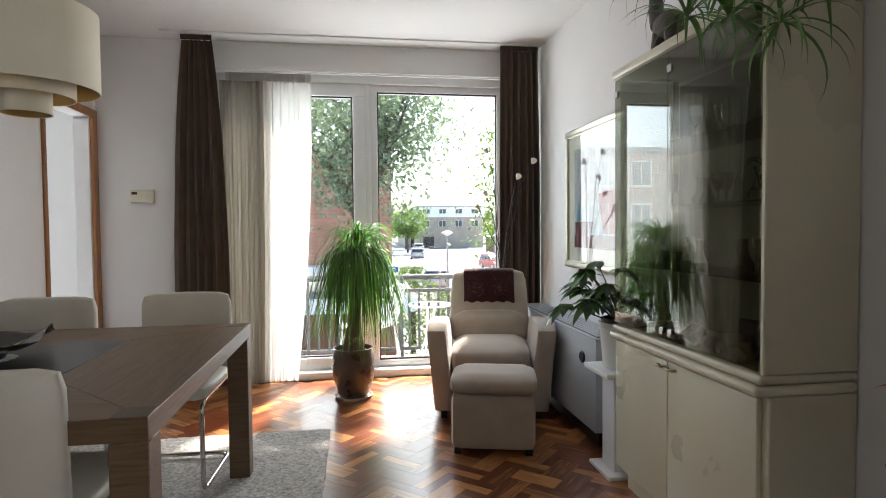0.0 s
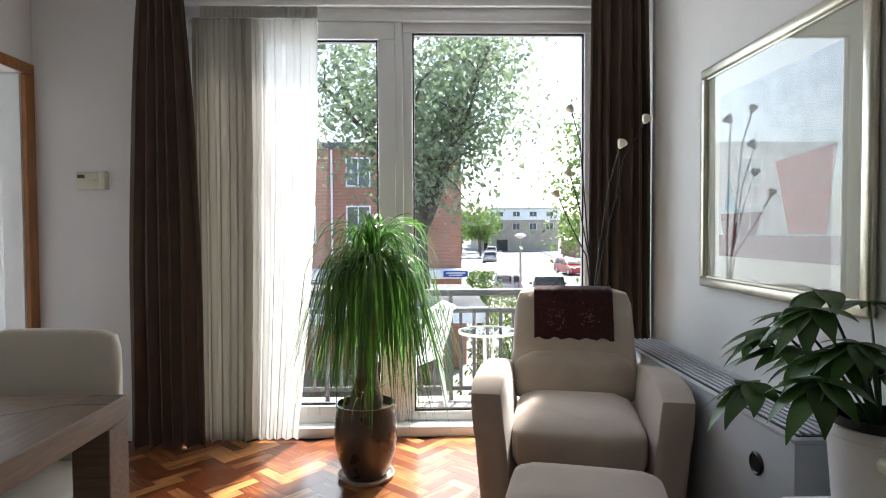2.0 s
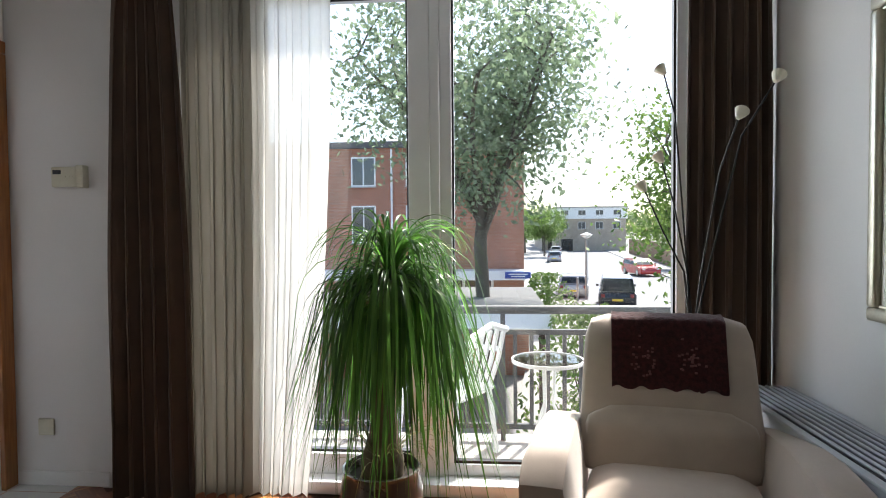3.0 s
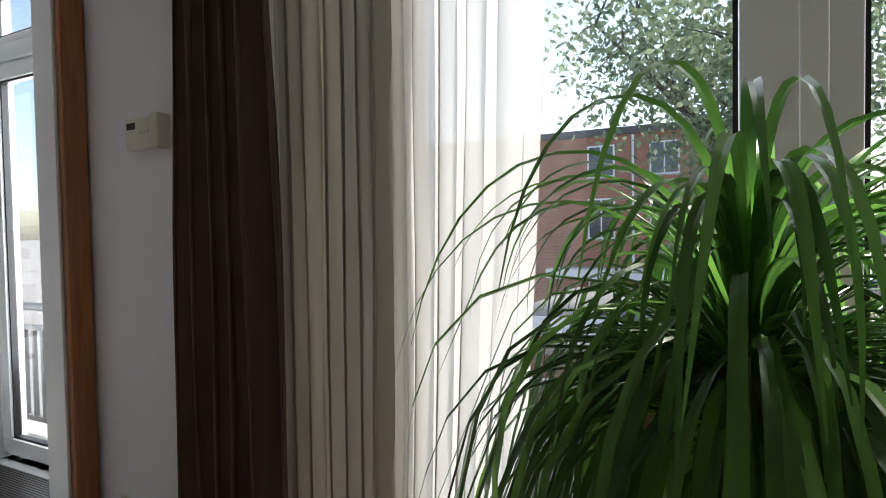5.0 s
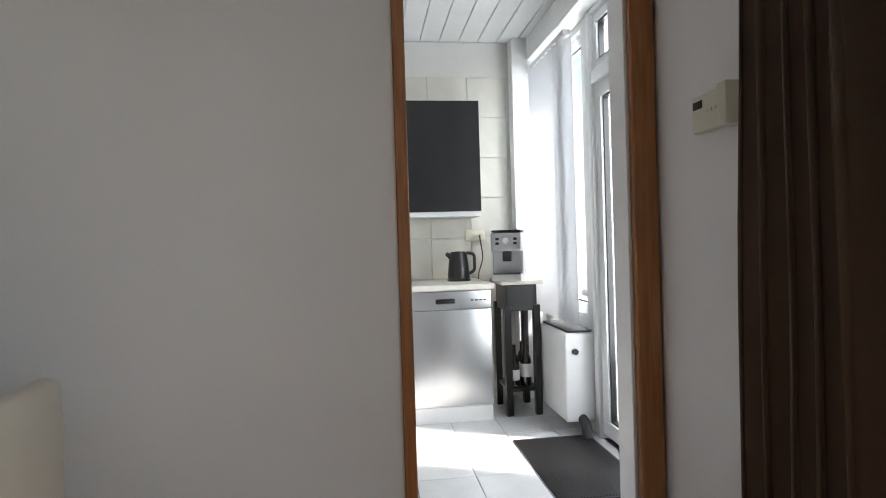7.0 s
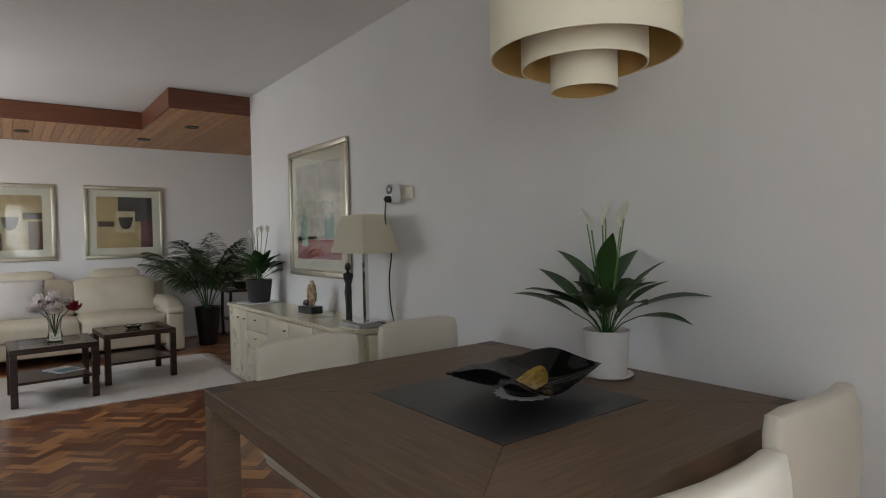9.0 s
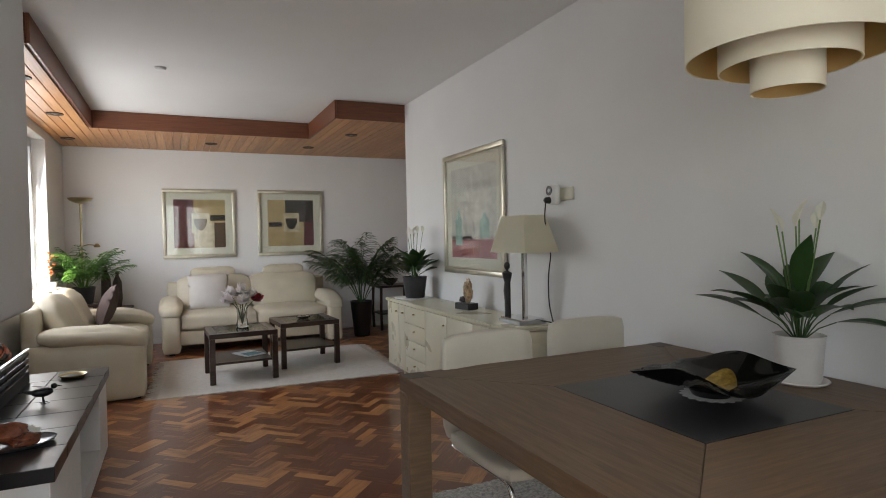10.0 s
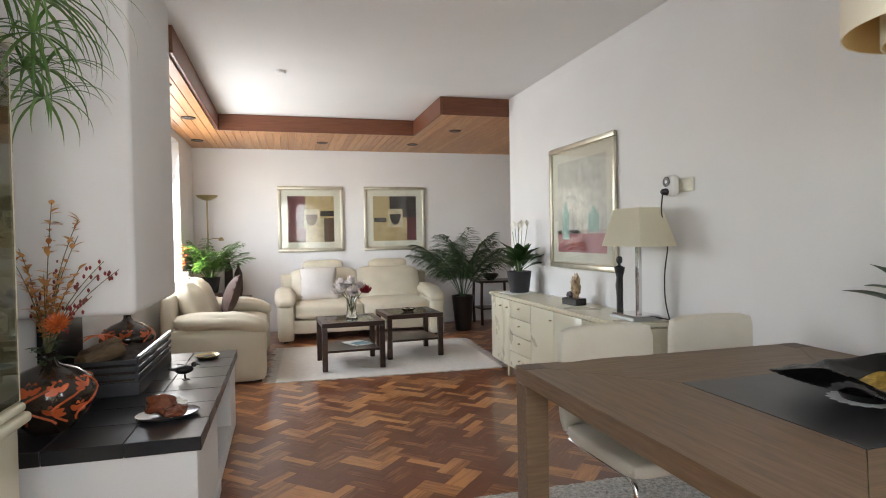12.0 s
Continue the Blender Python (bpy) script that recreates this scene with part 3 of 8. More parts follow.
part("top_board", quad_slab((W, D), (0, D), (ix0, iy1 + g), (ix1, iy1 + g), TZ - TT, TZ), M_OAK, tb)
part("top_board", quad_slab((0, D), (0, 0), (ix0 - g, iy0), (ix0 - g, iy1), TZ - TT, TZ), M_OAKY, tb)
part("top_board", quad_slab((W, 0), (W, D), (ix1 + g, iy1), (ix1 + g, iy0), TZ - TT, TZ), M_OAKY, tb)
part("stone_inlay", bx(ix0 + 0.001, ix1 - 0.001, iy0 + 0.001, iy1 - 0.001, TZ - 0.03, TZ + 0.001, 0.001, 1), M_STONE, tb, "matt dark grey stone slab")
for x in (0, W - L):
    for y in (0, D - L):
        part("leg", bx(x, x + L, y, y + L, 0, TZ - TT - 0.001, 0.003, 1), M_OAK, tb)
        part("leg_end", bx(x + 0.002, x + L - 0.002, y + 0.002, y + L - 0.002, TZ - 0.004, TZ + 0.0012, 0.001, 1), M_OAK_END, tb, "dark end grain of the leg showing in the top")


def dining_chair():
    c = thing("dining_chair", "ivory leather cantilever dining chair on a chromed steel frame", "chair", group="dining chairs")
    # seat and back in one shell, each a padded slab
    part("seat", cushion(-0.22, 0.22, -0.22, 0.24, 0.42, 0.49, 0.03, 0.012), M_CHAIRL, c)
    bm = cushion(-0.22, 0.22, -0.033, 0.033, 0.44, 0.862, 0.03, 0.006)
    for v in bm.verts:
        h = (v.co.z - 0.44) / 0.44
        v.co.y += -0.235 - 0.07 * h + 0.05 * h * h - 0.03 * (1 - (v.co.x / 0.22) ** 2)
    part("backrest", bm, M_CHAIRL, c)
    bm = bmesh.new()
    for s in (-1, 1):
        box(bm, s * 0.216 - 0.003, s * 0.216 + 0.003, -0.21, 0.22, 0.448, 0.453)
    tagged(part("piping", bm, M_CHAIRL, c, "stitched ivory leather seam"), kind="stuff")
    bm = bmesh.new()
    x = 0.205
    pts = rounded([(-x, -0.20, 0.425), (-x, 0.235, 0.425), (-x, 0.235, 0.012), (-x, -0.235, 0.012), (x, -0.235, 0.012), (x, 0.235, 0.012), (x, 0.235, 0.425), (x, -0.20, 0.425)], 0.06, 6)
    tube(bm, pts, 0.011, 10)
    part("frame", bm, M_CHROME, c, "chromed tubular steel cantilever frame")
    part("stretcher", bar([(-x, 0.05, 0.425), (x, 0.05, 0.425)], 0.009), M_CHROME, c)
    return c


ch = dining_chair()
ch.matrix_basis = pose(-0.92, 2.985, 0.02, 0, 0, 180)
copy_thing(ch, pose(-0.30, 3.075, 0.02, 0, 0, 178))
copy_thing(ch, pose(-0.35, 1.88, 0.02, 0, 0, 2))
copy_thing(ch, pose(-0.95, 1.78, 0.02, 0, 0, 0))

# tweed rug under the table
def rug_mesh(x0, x1, y0, y1, h, amp, nx, ny, seed):
    bm = bmesh.new()
    top = [[bm.verts.new((x0 + (x1 - x0) * i / nx + 0.006 * noise.noise(Vector((j * 0.3, seed, 0))) * (i in (0, nx)), y0 + (y1 - y0) * j / ny + 0.006 * noise.noise(Vector((i * 0.3, 0, seed))) * (j in (0, ny)),
             h + amp * noise.noise(Vector((i * 0.83, j * 0.83, seed))))) for i in range(nx + 1)] for j in range(ny + 1)]
    for a, b in zip(top, top[1:]):
        for i in range(nx):
            bm.faces.new((a[i], a[i + 1], b[i + 1], b[i]))
    edges = [e for e in bm.edges if e.is_boundary]
    r = bmesh.ops.extrude_edge_only(bm, edges=edges)
    for v in r["geom"]:
        if isinstance(v, bmesh.types.BMVert):
            v.co.z = 0.0
    return bm


rug = solid("wool_rug", rug_mesh(-1.25, 0.43, 1.15, 3.64, 0.010, 0.006, 120, 170, 3.3), M_RUG, "thick grey and white tweed wool rug under the table", "rug")

# pendant lamp of stepped ivory drums
PLX, PLY = -0.73, 2.72
pl = thing("pendant_lamp", "ivory pendant lamp of stepped drums with a golden lining, unlit", "pendant lamp", (PLX, PLY, 0))


def drum(r, z0, z1, t=0.004):
    return turned([(r, z0), (r, z1), (r - t, z1), (r - t, z0), (r, z0)], 64)


for r, z0, z1 in ((0.27, 1.795, 2.12), (0.18, 1.762, 1.95), (0.095, 1.695, 1.86)):
    d = part("shade", drum(r, z0, z1), M_SHADE, pl, "ivory drum shade")
    part("lining", drum(r - 0.0045, z0 + 0.002, z1 - 0.003, 0.002), M_SHADE_IN, d, "golden inner lining")
    part("ring_plate", turned([(r - 0.008, z1 - 0.012), (max(0.02, r * 0.3), z1 - 0.012), (max(0.02, r * 0.3), z1 - 0.008), (r - 0.008, z1 - 0.008), (r - 0.008, z1 - 0.012)], 48), M_SHADE_IN, d)
part("cord", bar([(0, 0, 2.11), (0, 0, HC - 0.04)], 0.004), M_PLASTIC, pl)
part("canopy", turned([(0, HC - 0.05), (0.03, HC - 0.045), (0.055, HC - 0.01), (0.055, HC - 0.001), (0, HC - 0.001)], 24), M_SHADE, pl)

# ---- curtains ----
cl = thing("brown_curtain", "floor-length brown velvet curtain gathered in folds beside a window", "curtain", (0, 0, 0), group="brown curtains")
part("cloth", drape(-0.77, -0.345, 4.74, 0.012, HC - 0.05, 6, 0.05, 180, 20, seed=2.0, gather=0.5), M_CURTAIN, cl)
part("header_tape", drape(-0.665, -0.45, 4.72, HC - 0.05, HC - 0.012, 9, 0.02, 120, 2, seed=2.0), M_CURTAIN, cl)
cr = thing("brown_curtain", "floor-length brown velvet curtain gathered in folds behind an armchair", "curtain", (0, 0, 0), group="brown curtains")
part("cloth", drape(1.755, 2.095, 4.70, 0.012, HC - 0.05, 6, 0.055, 180, 20, seed=5.0, gather=0.12), M_CURTAIN, cr)
part("header_tape", drape(1.775, 2.075, 4.70, HC - 0.05, HC - 0.012, 9, 0.02, 120, 2, seed=5.0), M_CURTAIN, cr)
sh = thing("sheer_curtain", "translucent white voile curtain hanging to the floor before a window", "curtain", (0, 0, 0))
part("cloth", drape(-0.17, 0.28, 4.815, 0.015, 2.36, 6, 0.024, 300, 24, seed=8.0, hem=-0.14, side=0.007), M_SHEER, sh)
# gathered folds in front and behind, the shade among them painted as darker cloth
part("gathered_cloth", drape(-0.41, -0.10, 4.80, 0.015, 2.36, 6, 0.026, 240, 24, seed=6.0, hem=-0.03, side=0.008), M_SHEER_DIM, sh, "denser gathered folds of white voile, shade put into the colour")
part("gathered_cloth", drape(-0.41, -0.02, 4.85, 0.016, 2.36, 7, 0.012, 200, 18, seed=3.0, hem=-0.05, side=0.008), M_SHEER_DIM, sh, "denser gathered folds of white voile, shade put into the colour")
part("header_tape", drape(-0.36, 0.27, 4.79, 2.36, 2.42, 26, 0.016, 320, 2, seed=8.0), M_SHEER, sh)
structure("trim_curtain_rail", bx(-0.8, XR - 0.01, 4.665, 4.735, HC - 0.012, HC - 0.001, 0.003, 1), M_WHITE, "white ceiling curtain track", "curtain rail")
structure("trim_sheer_rail", bx(-0.5, 1.915, 4.78, 4.80, 2.425, 2.438, 0.003, 1), M_WHITE, "thin white rail for a sheer curtain", "curtain rail")

# ---- armchair and footstool ----
ac = thing("armchair", "taupe wool reclining armchair with a high back and rounded arms", "chair", (1.42, 3.95, 0), 0)
ac.matrix_basis = pose(1.505, 4.0, 0, 0, 0, -12)
# local: front is -y
part("base", cushion(-0.22, 0.22, -0.30, 0.30, 0.06, 0.27, 0.03, 0.004), M_TAUPE, ac)
part("seat_cushion", cushion(-0.24, 0.24, -0.37, 0.22, 0.27, 0.445, 0.045, 0.018), M_TAUPE, ac)
for s in (-1, 1):
    bm = cushion(s * 0.3 - 0.065, s * 0.3 + 0.065, -0.36, 0.36, 0.05, 0.60, 0.022, 0.004)
    for v in bm.verts:
        v.co.x += s * 0.05 * (v.co.z - 0.05) / 0.55
        if v.co.z > 0.4:
            v.co.z -= 0.05 * max(0, v.co.y) / 0.36 + 0.03 * ((v.co.y + 0.36) < 0.05)
    part("armrest", bm, M_TAUPE, ac)
bm = cushion(-0.285, 0.285, -0.075, 0.075, 0.40, 0.885, 0.036, 0.01)
for v in bm.verts:
    h = (v.co.z - 0.4) / 0.485
    v.co.y += 0.24 + 0.2 * h - 0.03 * math.exp(-((h - 0.2) / 0.15) ** 2)
    v.co.x *= 1 - 0.06 * h
part("backrest", bm, M_TAUPE, ac)
bm = cushion(-0.25, 0.25, -0.04, 0.05, 0.40, 0.60, 0.04, 0.02)
for v in bm.verts:
    v.co.y += 0.17 + 0.2 * (v.co.z - 0.4) / 0.54
part("lumbar_cushion", bm, M_TAUPE, ac)
for s in (-1, 1):
    for y in (-0.31, 0.31):
        part("foot", bx(s * 0.30 - 0.02, s * 0.30 + 0.02, y - 0.02, y + 0.02, 0, 0.055, 0.004, 1), M_BLACK, ac, "short black foot")

ot = thing("footstool", "cube-shaped taupe wool footstool on a parquet floor", "footstool", (1.345, 3.24, 0), -15)
bm = cushion(-0.222, 0.222, -0.175, 0.175, 0.03, 0.33, 0.03, 0.004)
part("body", bm, M_TAUPE, ot)
part("cushion", cushion(-0.227, 0.227, -0.18, 0.18, 0.325, 0.42, 0.04, 0.01), M_TAUPE, ot)
for sx in (-1, 1):
    for sy in (-1, 1):
        part("foot", bx(sx * 0.19 - 0.02, sx * 0.19 + 0.02, sy * 0.13 - 0.02, sy * 0.13 + 0.02, 0, 0.034, 0.003, 1), M_BLACK, ot)

# ---- convector radiator ----
rd = thing("convector_radiator", "grey enamel convector radiator with a dark slotted top grille", "radiator", (0, 0, 0))
RX0, RX1, RY0, RY1, RZ = 1.88, XR - 0.002, 3.09, 4.58, 0.605
part("casing", bx(RX0, RX1, RY0, RY1, 0.08, RZ - 0.012, 0.008), M_GREYMET, rd)
part("top_rim", bx(RX0 - 0.004, RX1, RY0 - 0.004, RY1 + 0.004, RZ - 0.012, RZ, 0.004), M_GREYMET, rd)
part("grille", bx(RX0 + 0.02, RX1 - 0.03, RY0 + 0.02, RY1 - 0.02, RZ, RZ + 0.003), M_BLACK, rd, "dark slotted grille", smooth=False)
fin = mesh_of("grille_bar", bx(0, 0.011, RY0 + 0.022, RY1 - 0.022, RZ + 0.003, RZ + 0.010, 0.002, 1), M_GREYMET, False)
for i in range(7):
    o = new("grille_bar", fin)
    o.parent = rd
    o.location = (RX0 + 0.026 + i * 0.0245, 0, 0)
bm = turned([(0, 0), (0.034, 0), (0.036, 0.006), (0.03, 0.010), (0.026, 0.006), (0, 0.006)], 28)
bmesh.ops.transform(bm, matrix=pose(RX0, 3.27, 0.468, 0, -90, 0), verts=bm.verts)
part("knob", bm, M_BLACK, rd, "round black control knob")
part("plinth", bx(RX0 + 0.03, RX1, RY0 + 0.02, RY1 - 0.02, 0, 0.08), M_BLACK, rd, "dark recessed plinth", smooth=False)

# ---- fireplace ----
fp = thing("fireplace", "white plastered open fireplace with a black slate hearth and hanging hood", "fireplace", (0, 0, 0))
HX, HY0, HY1, HZ = 1.285, -0.46, 1.385, 0.512
part("hood", bx(1.60, XR - 0.002, -0.06, 0.95, 0.945, HC - 0.004, 0.03, 4), M_WALL, fp, "smooth white plaster chimney hood")
part("back_panel", bx(XR - 0.03, XR - 0.003, 0.05, 0.62, HZ, 0.90, 0.003, 1), M_BLACK, fp, "sooty black fireback plate")
part("base", bx(HX + 0.02, XR - 0.002, 0.66, HY1 - 0.02, 0.0, HZ - 0.056, 0.004, 1), M_WALL, fp, "white plastered hearth base")
part("base", bx(HX + 0.02, XR - 0.002, HY0 + 0.01, -0.09, 0.0, HZ - 0.056, 0.004, 1), M_WALL, fp, "white plastered hearth base")
part("recess_back", bx(1.75, XR - 0.002, -0.09, 0.66, 0.0, HZ - 0.056), M_WALL, fp, smooth=False)
part("recess_floor", bx(HX + 0.02, 1.75, -0.088, 0.658, 0.0, 0.10, 0.003, 1), M_WALL, fp)
part("plinth", bx(HX + 0.008, HX + 0.02, 0.66, HY1 - 0.012, 0.0, 0.06, 0.002, 1), M_WHITE, fp)
part("plinth", bx(HX + 0.02, XR - 0.002, HY1 - 0.02, HY1 - 0.008, 0.0, 0.06, 0.002, 1), M_WHITE, fp)
nx, ny = 3, 7
for i in range(nx):
    for j in range(ny):
        x0, y0 = HX + i * (XR - HX) / nx, HY0 + j * (HY1 - HY0) / ny
        part("slate_tile", bx(x0 + 0.0012, x0 + (XR - HX) / nx - 0.0012, y0 + 0.0012, y0 + (HY1 - HY0) / ny - 0.0012, HZ - 0.055, HZ, 0.0025, 1), M_SLATE, fp)
# grate
gr = thing("fire_grate", "low grey iron fire grate with slatted sides on a slate hearth", "fire grate", (1.86, 0.22, HZ))
gx, gy = 0.20, 0.42
part("tray", bx(-gx, gx, -gy, gy, 0.0, 0.07, 0.004, 1), M_CHARC, gr)
for k in range(3):
    z = 0.085 + k * 0.036
    part("slat", bx(-gx, -gx + 0.008, -gy, gy, z, z + 0.022, 0.002, 1), M_CHARC, gr)
    part("slat", bx(-gx + 0.01, gx, gy - 0.008, gy, z, z + 0.022, 0.002, 1), M_CHARC, gr)
for x, y in ((-gx + 0.012, gy - 0.02), (-gx + 0.012, 0.0), (-gx + 0.012, -gy + 0.02), (gx - 0.02, gy - 0.02)):
    part("upright", bx(x, x + 0.012, y - 0.006, y + 0.006, 0.07, 0.19, 0.001, 1), M_CHARC, gr)
part("rim", bx(-gx - 0.006, -gx + 0.012, -gy, gy, 0.19, 0.198, 0.002, 1), M_STEEL, gr, "bright worn steel rim")
part("ash_bed", rug_mesh(-gx + 0.02, gx, -gy + 0.01, gy - 0.02, 0.13, 0.03, 16, 24, 2.0), M_SOIL, gr, "dark ash and cinders")
M_BARK = wood("split_firewood", (0.09, 0.06, 0.035), (0.24, 0.16, 0.085), 0.85, (1, 9, 9), 9, 0.3)
for k, (x, y, z, a, l) in enumerate(((0.04, 0.17, 0.165, 62, 0.26), (0.1, -0.05, 0.16, 75, 0.3))):
    lg = solid("firewood_log", bar([(-l / 2, 0, 0), (-l / 6, 0.01, 0.004), (l / 6, -0.006, -0.004), (l / 2, 0, 0)], 0.04, 10, 0.036), M_BARK, "brown split firewood log lying in an iron grate", "log", group="firewood logs")
    lg.matrix_basis = pose(1.86 + x, 0.22 + y, HZ + z, 0, 3, a)

# floor vases with orange leaf pattern
M_VASE = material("glazed_black_brown", (0.028, 0.018, 0.013), 0.16, vary=0.3, coat=0.5, bump=0.02)
M_ORANGE = material("orange_slip_glaze", (0.52, 0.10, 0.028), 0.3, vary=0.2, scale=20, coat=0.3)
VPROF = [(0.0, 0.0), (0.06, 0.0), (0.075, 0.012), (0.11, 0.05), (0.145, 0.11), (0.152, 0.15), (0.135, 0.19), (0.09, 0.222), (0.035, 0.245), (0.022, 0.262), (0.022, 0.278), (0.03, 0.29), (0.024, 0.29), (0.014, 0.265), (0.0, 0.25)]


def vase_radius(z):
    for (r0, z0), (r1, z1) in zip(VPROF[1:], VPROF[2:]):
        if z0 <= z <= z1 and z1 > z0:
            return r0 + (r1 - r0) * (z - z0) / (z1 - z0)
    return 0.03


def patterned_vase(at, turn, s, label):
    v = thing("vase", label, "vase", at, turn)
    part("body", turned(VPROF, 48), M_VASE, v)
    rng = random.Random(4)
    for k in range(9):
        a0 = k * 2 * math.pi / 9 + rng.uniform(-0.2, 0.2)
        bm = bmesh.new()
        # winding stem
        pts = []
        for i in range(12):
            t = i / 11
            z, a = 0.05 + 0.15 * t, a0 + 0.38 * math.sin(t * 5.5 + k)
            r = vase_radius(z) + 0.001
            pts.append((r * math.cos(a), r * math.sin(a), z))
        tube(bm, pts, 0.0045, 6)
        part("painted_stem", bm, M_ORANGE, v, "orange painted tendril")
        for z, da in ((0.085, 0.25), (0.165, -0.22)):
            bm = bmesh.new()
            for lobe in range(5):
                ang = (lobe - 2) * 0.62 + (1.2 if z < 0.1 else 1.9)
                ring = []
                for q in range(10):
                    u = q / 10 * 2 * math.pi
                    lx, lz = 0.022 + 0.02 * math.cos(u), 0.009 * math.sin(u)
                    dx, dz = lx * math.cos(ang) - lz * math.sin(ang), lx * math.sin(ang) + lz * math.cos(ang)
                    zz = min(0.205, max(0.03, z + dz))
                    r = vase_radius(zz) + 0.0016
                    a = a0 + da + dx / r
                    ring.append(bm.verts.new((r * math.cos(a), r * math.sin(a), zz)))
                bm.faces.new(ring)
            part("painted_leaf", bm, M_ORANGE, v, "orange painted leaf")
    v.scale = (s, s, s)
    return v


patterned_vase((1.89, 1.11, HZ), 20, 1.1, "round dark glazed vase with orange leaf pattern and silk flowers")
patterned_vase((1.93, -0.30, HZ), 80, 1.05, "round dark glazed vase with orange leaves on a slate hearth")

# silk flower arrangement in the near vase
M_LEAFD = leafy("dark_green_leaf", (0.012, 0.035, 0.010), (0.05, 0.12, 0.03), 0.15, 0.35)
M_LEAFO = leafy("autumn_silk_leaf", (0.42, 0.15, 0.045), (0.70, 0.38, 0.14), 0.35)
M_PETAL = leafy("orange_silk_petal", (0.50, 0.08, 0.02), (0.75, 0.22, 0.06), 0.3)
M_STEM = leafy("brown_green_stem", (0.06, 0.05, 0.02), (0.12, 0.11, 0.04), 0.0)
M_BERRY = material("red_berry", (0.22, 0.03, 0.025), 0.35)
fl = thing("silk_flower_bouquet", "orange silk dahlia, lily and berry twigs in a dark vase", "flowers", (1.90, 1.10, HZ + 0.24))
rng = random.Random(11)
for k, (a, lean, h) in enumerate(((3.4, 0.25, 0.62), (2.6, 0.55, 0.42), (3.9, 0.7, 0.38), (4.6, 0.55, 0.50), (5.3, 0.75, 0.36), (1.9, 0.5, 0.4), (0.8, 0.3, 0.45), (3.0, 0.75, 0.30), (3.6, 0.85, 0.40), (3.35, 0.6, 0.44), (4.1, 0.35, 0.55), (2.2, 0.2, 0.68), (5.6, 0.4, 0.5))):
    bm = bmesh.new()
    lean *= 0.8
    pts = [(math.cos(a) * lean * h * t * t, math.sin(a) * lean * h * t * t, h * t) for t in [i / 8 for i in range(9)]]
    tube(bm, pts, 0.003, 5, 0.0015)
    st = part("stem", bm, M_STEM, fl)
    if k in (0, 1, 5, 6, 10, 11, 12):
        bm = bmesh.new()
        for i in range(30):
            t = rng.uniform(0.3, 1)
            p = [math.cos(a) * lean * h * t * t, math.sin(a) * lean * h * t * t, h * t]
            leaf(bm, p, rng.uniform(0, 6.3), rng.uniform(0.0, 1.0), rng.uniform(0.03, 0.055), 0.022, 0.5, 4)
        tagged(part("blossom_spray", bm, M_LEAFO, st, "small amber blossoms and leaves"), kind="stuff")
    else:
        bm = bmesh.new()
        for i in range(11):
            t = rng.uniform(0.5, 1)
            lathe(bm, [(0, -0.011), (0.005, -0.005), (0.006, 0.003), (0, 0.011)], 8, (math.cos(a) * lean * h * t * t + rng.uniform(-0.03, 0.03), math.sin(a) * lean * h * t * t + rng.uniform(-0.03, 0.03), h * t + rng.uniform(-0.01, 0.02)))
        tagged(part("berries", bm, M_BERRY, st, "dark red berries"), kind="stuff")
bm = bmesh.new()
for ring_, n_, r_ in ((0.9, 18, 0.062), (0.55, 16, 0.055), (0.2, 12, 0.042)):
    for i in range(n_):
        leaf(bm, (-0.06, 0.05, 0.19), i * 6.283 / n_ + ring_, 1.2 - ring_, r_, 0.016, -0.3, 4, start=0.3)
bmesh.ops.rotate(bm, verts=bm.verts, cent=(-0.06, 0.05, 0.19), matrix=Matrix.Rotation(radians(-50), 3, "X"))
part("dahlia", bm, M_PETAL, fl, "full orange dahlia head")
bm = bmesh.new()
for i in range(6):
    leaf(bm, (-0.19, 0.0, 0.13), i * 6.283 / 6, 0.1, 0.08, 0.026, 0.9, 5, start=0.2)
part("lily", bm, M_PETAL, fl, "orange lily with bent petals")
bm = bmesh.new()
for i in range(14):
    leaf(bm, (rng.uniform(-0.03, 0.03), rng.uniform(-0.03, 0.03), rng.uniform(0.03, 0.12)), rng.uniform(0, 6.3), rng.uniform(0.1, 0.8), rng.uniform(0.07, 0.11), 0.04, 0.9, 6)
part("leaves", bm, M_LEAFD, fl, "dark green silk leaves")

# hearth clutter
pt = thing("silver_plate", "oval silver plate on a black slate hearth", "plate", (1.46, 1.06, HZ), 20)
part("dish", turned([(0, 0.004), (0.09, 0.004), (0.125, 0.014), (0.13, 0.018), (0.125, 0.011), (0.09, 0.0), (0, 0.0)], 40, sy=0.75), M_STEEL, pt)
M_AMBER = material("polished_red_brown_stone", (0.16, 0.045, 0.02), 0.2, vary=0.4, scale=25, coat=0.4)


def rock(r, seed, sx=1, sy=1, sz=1, rough=0.35, sub=3):
    bm = bmesh.new()
    bmesh.ops.create_icosphere(bm, subdivisions=sub, radius=r)
    for v in bm.verts:
        d = v.co.normalized()
        k = 1 + rough * noise.noise(d * 1.7 + Vector((seed, 0, seed))) + rough * 0.4 * noise.noise(d * 5 + Vector((0, seed, 0)))
        v.co = Vector((d.x * sx, d.y * sy, d.z * sz)) * r * k
    zmin = min(v.co.z for v in bm.verts) * 0.85
    for v in bm.verts:
        v.co.z = max(v.co.z, zmin) - zmin
    return bm


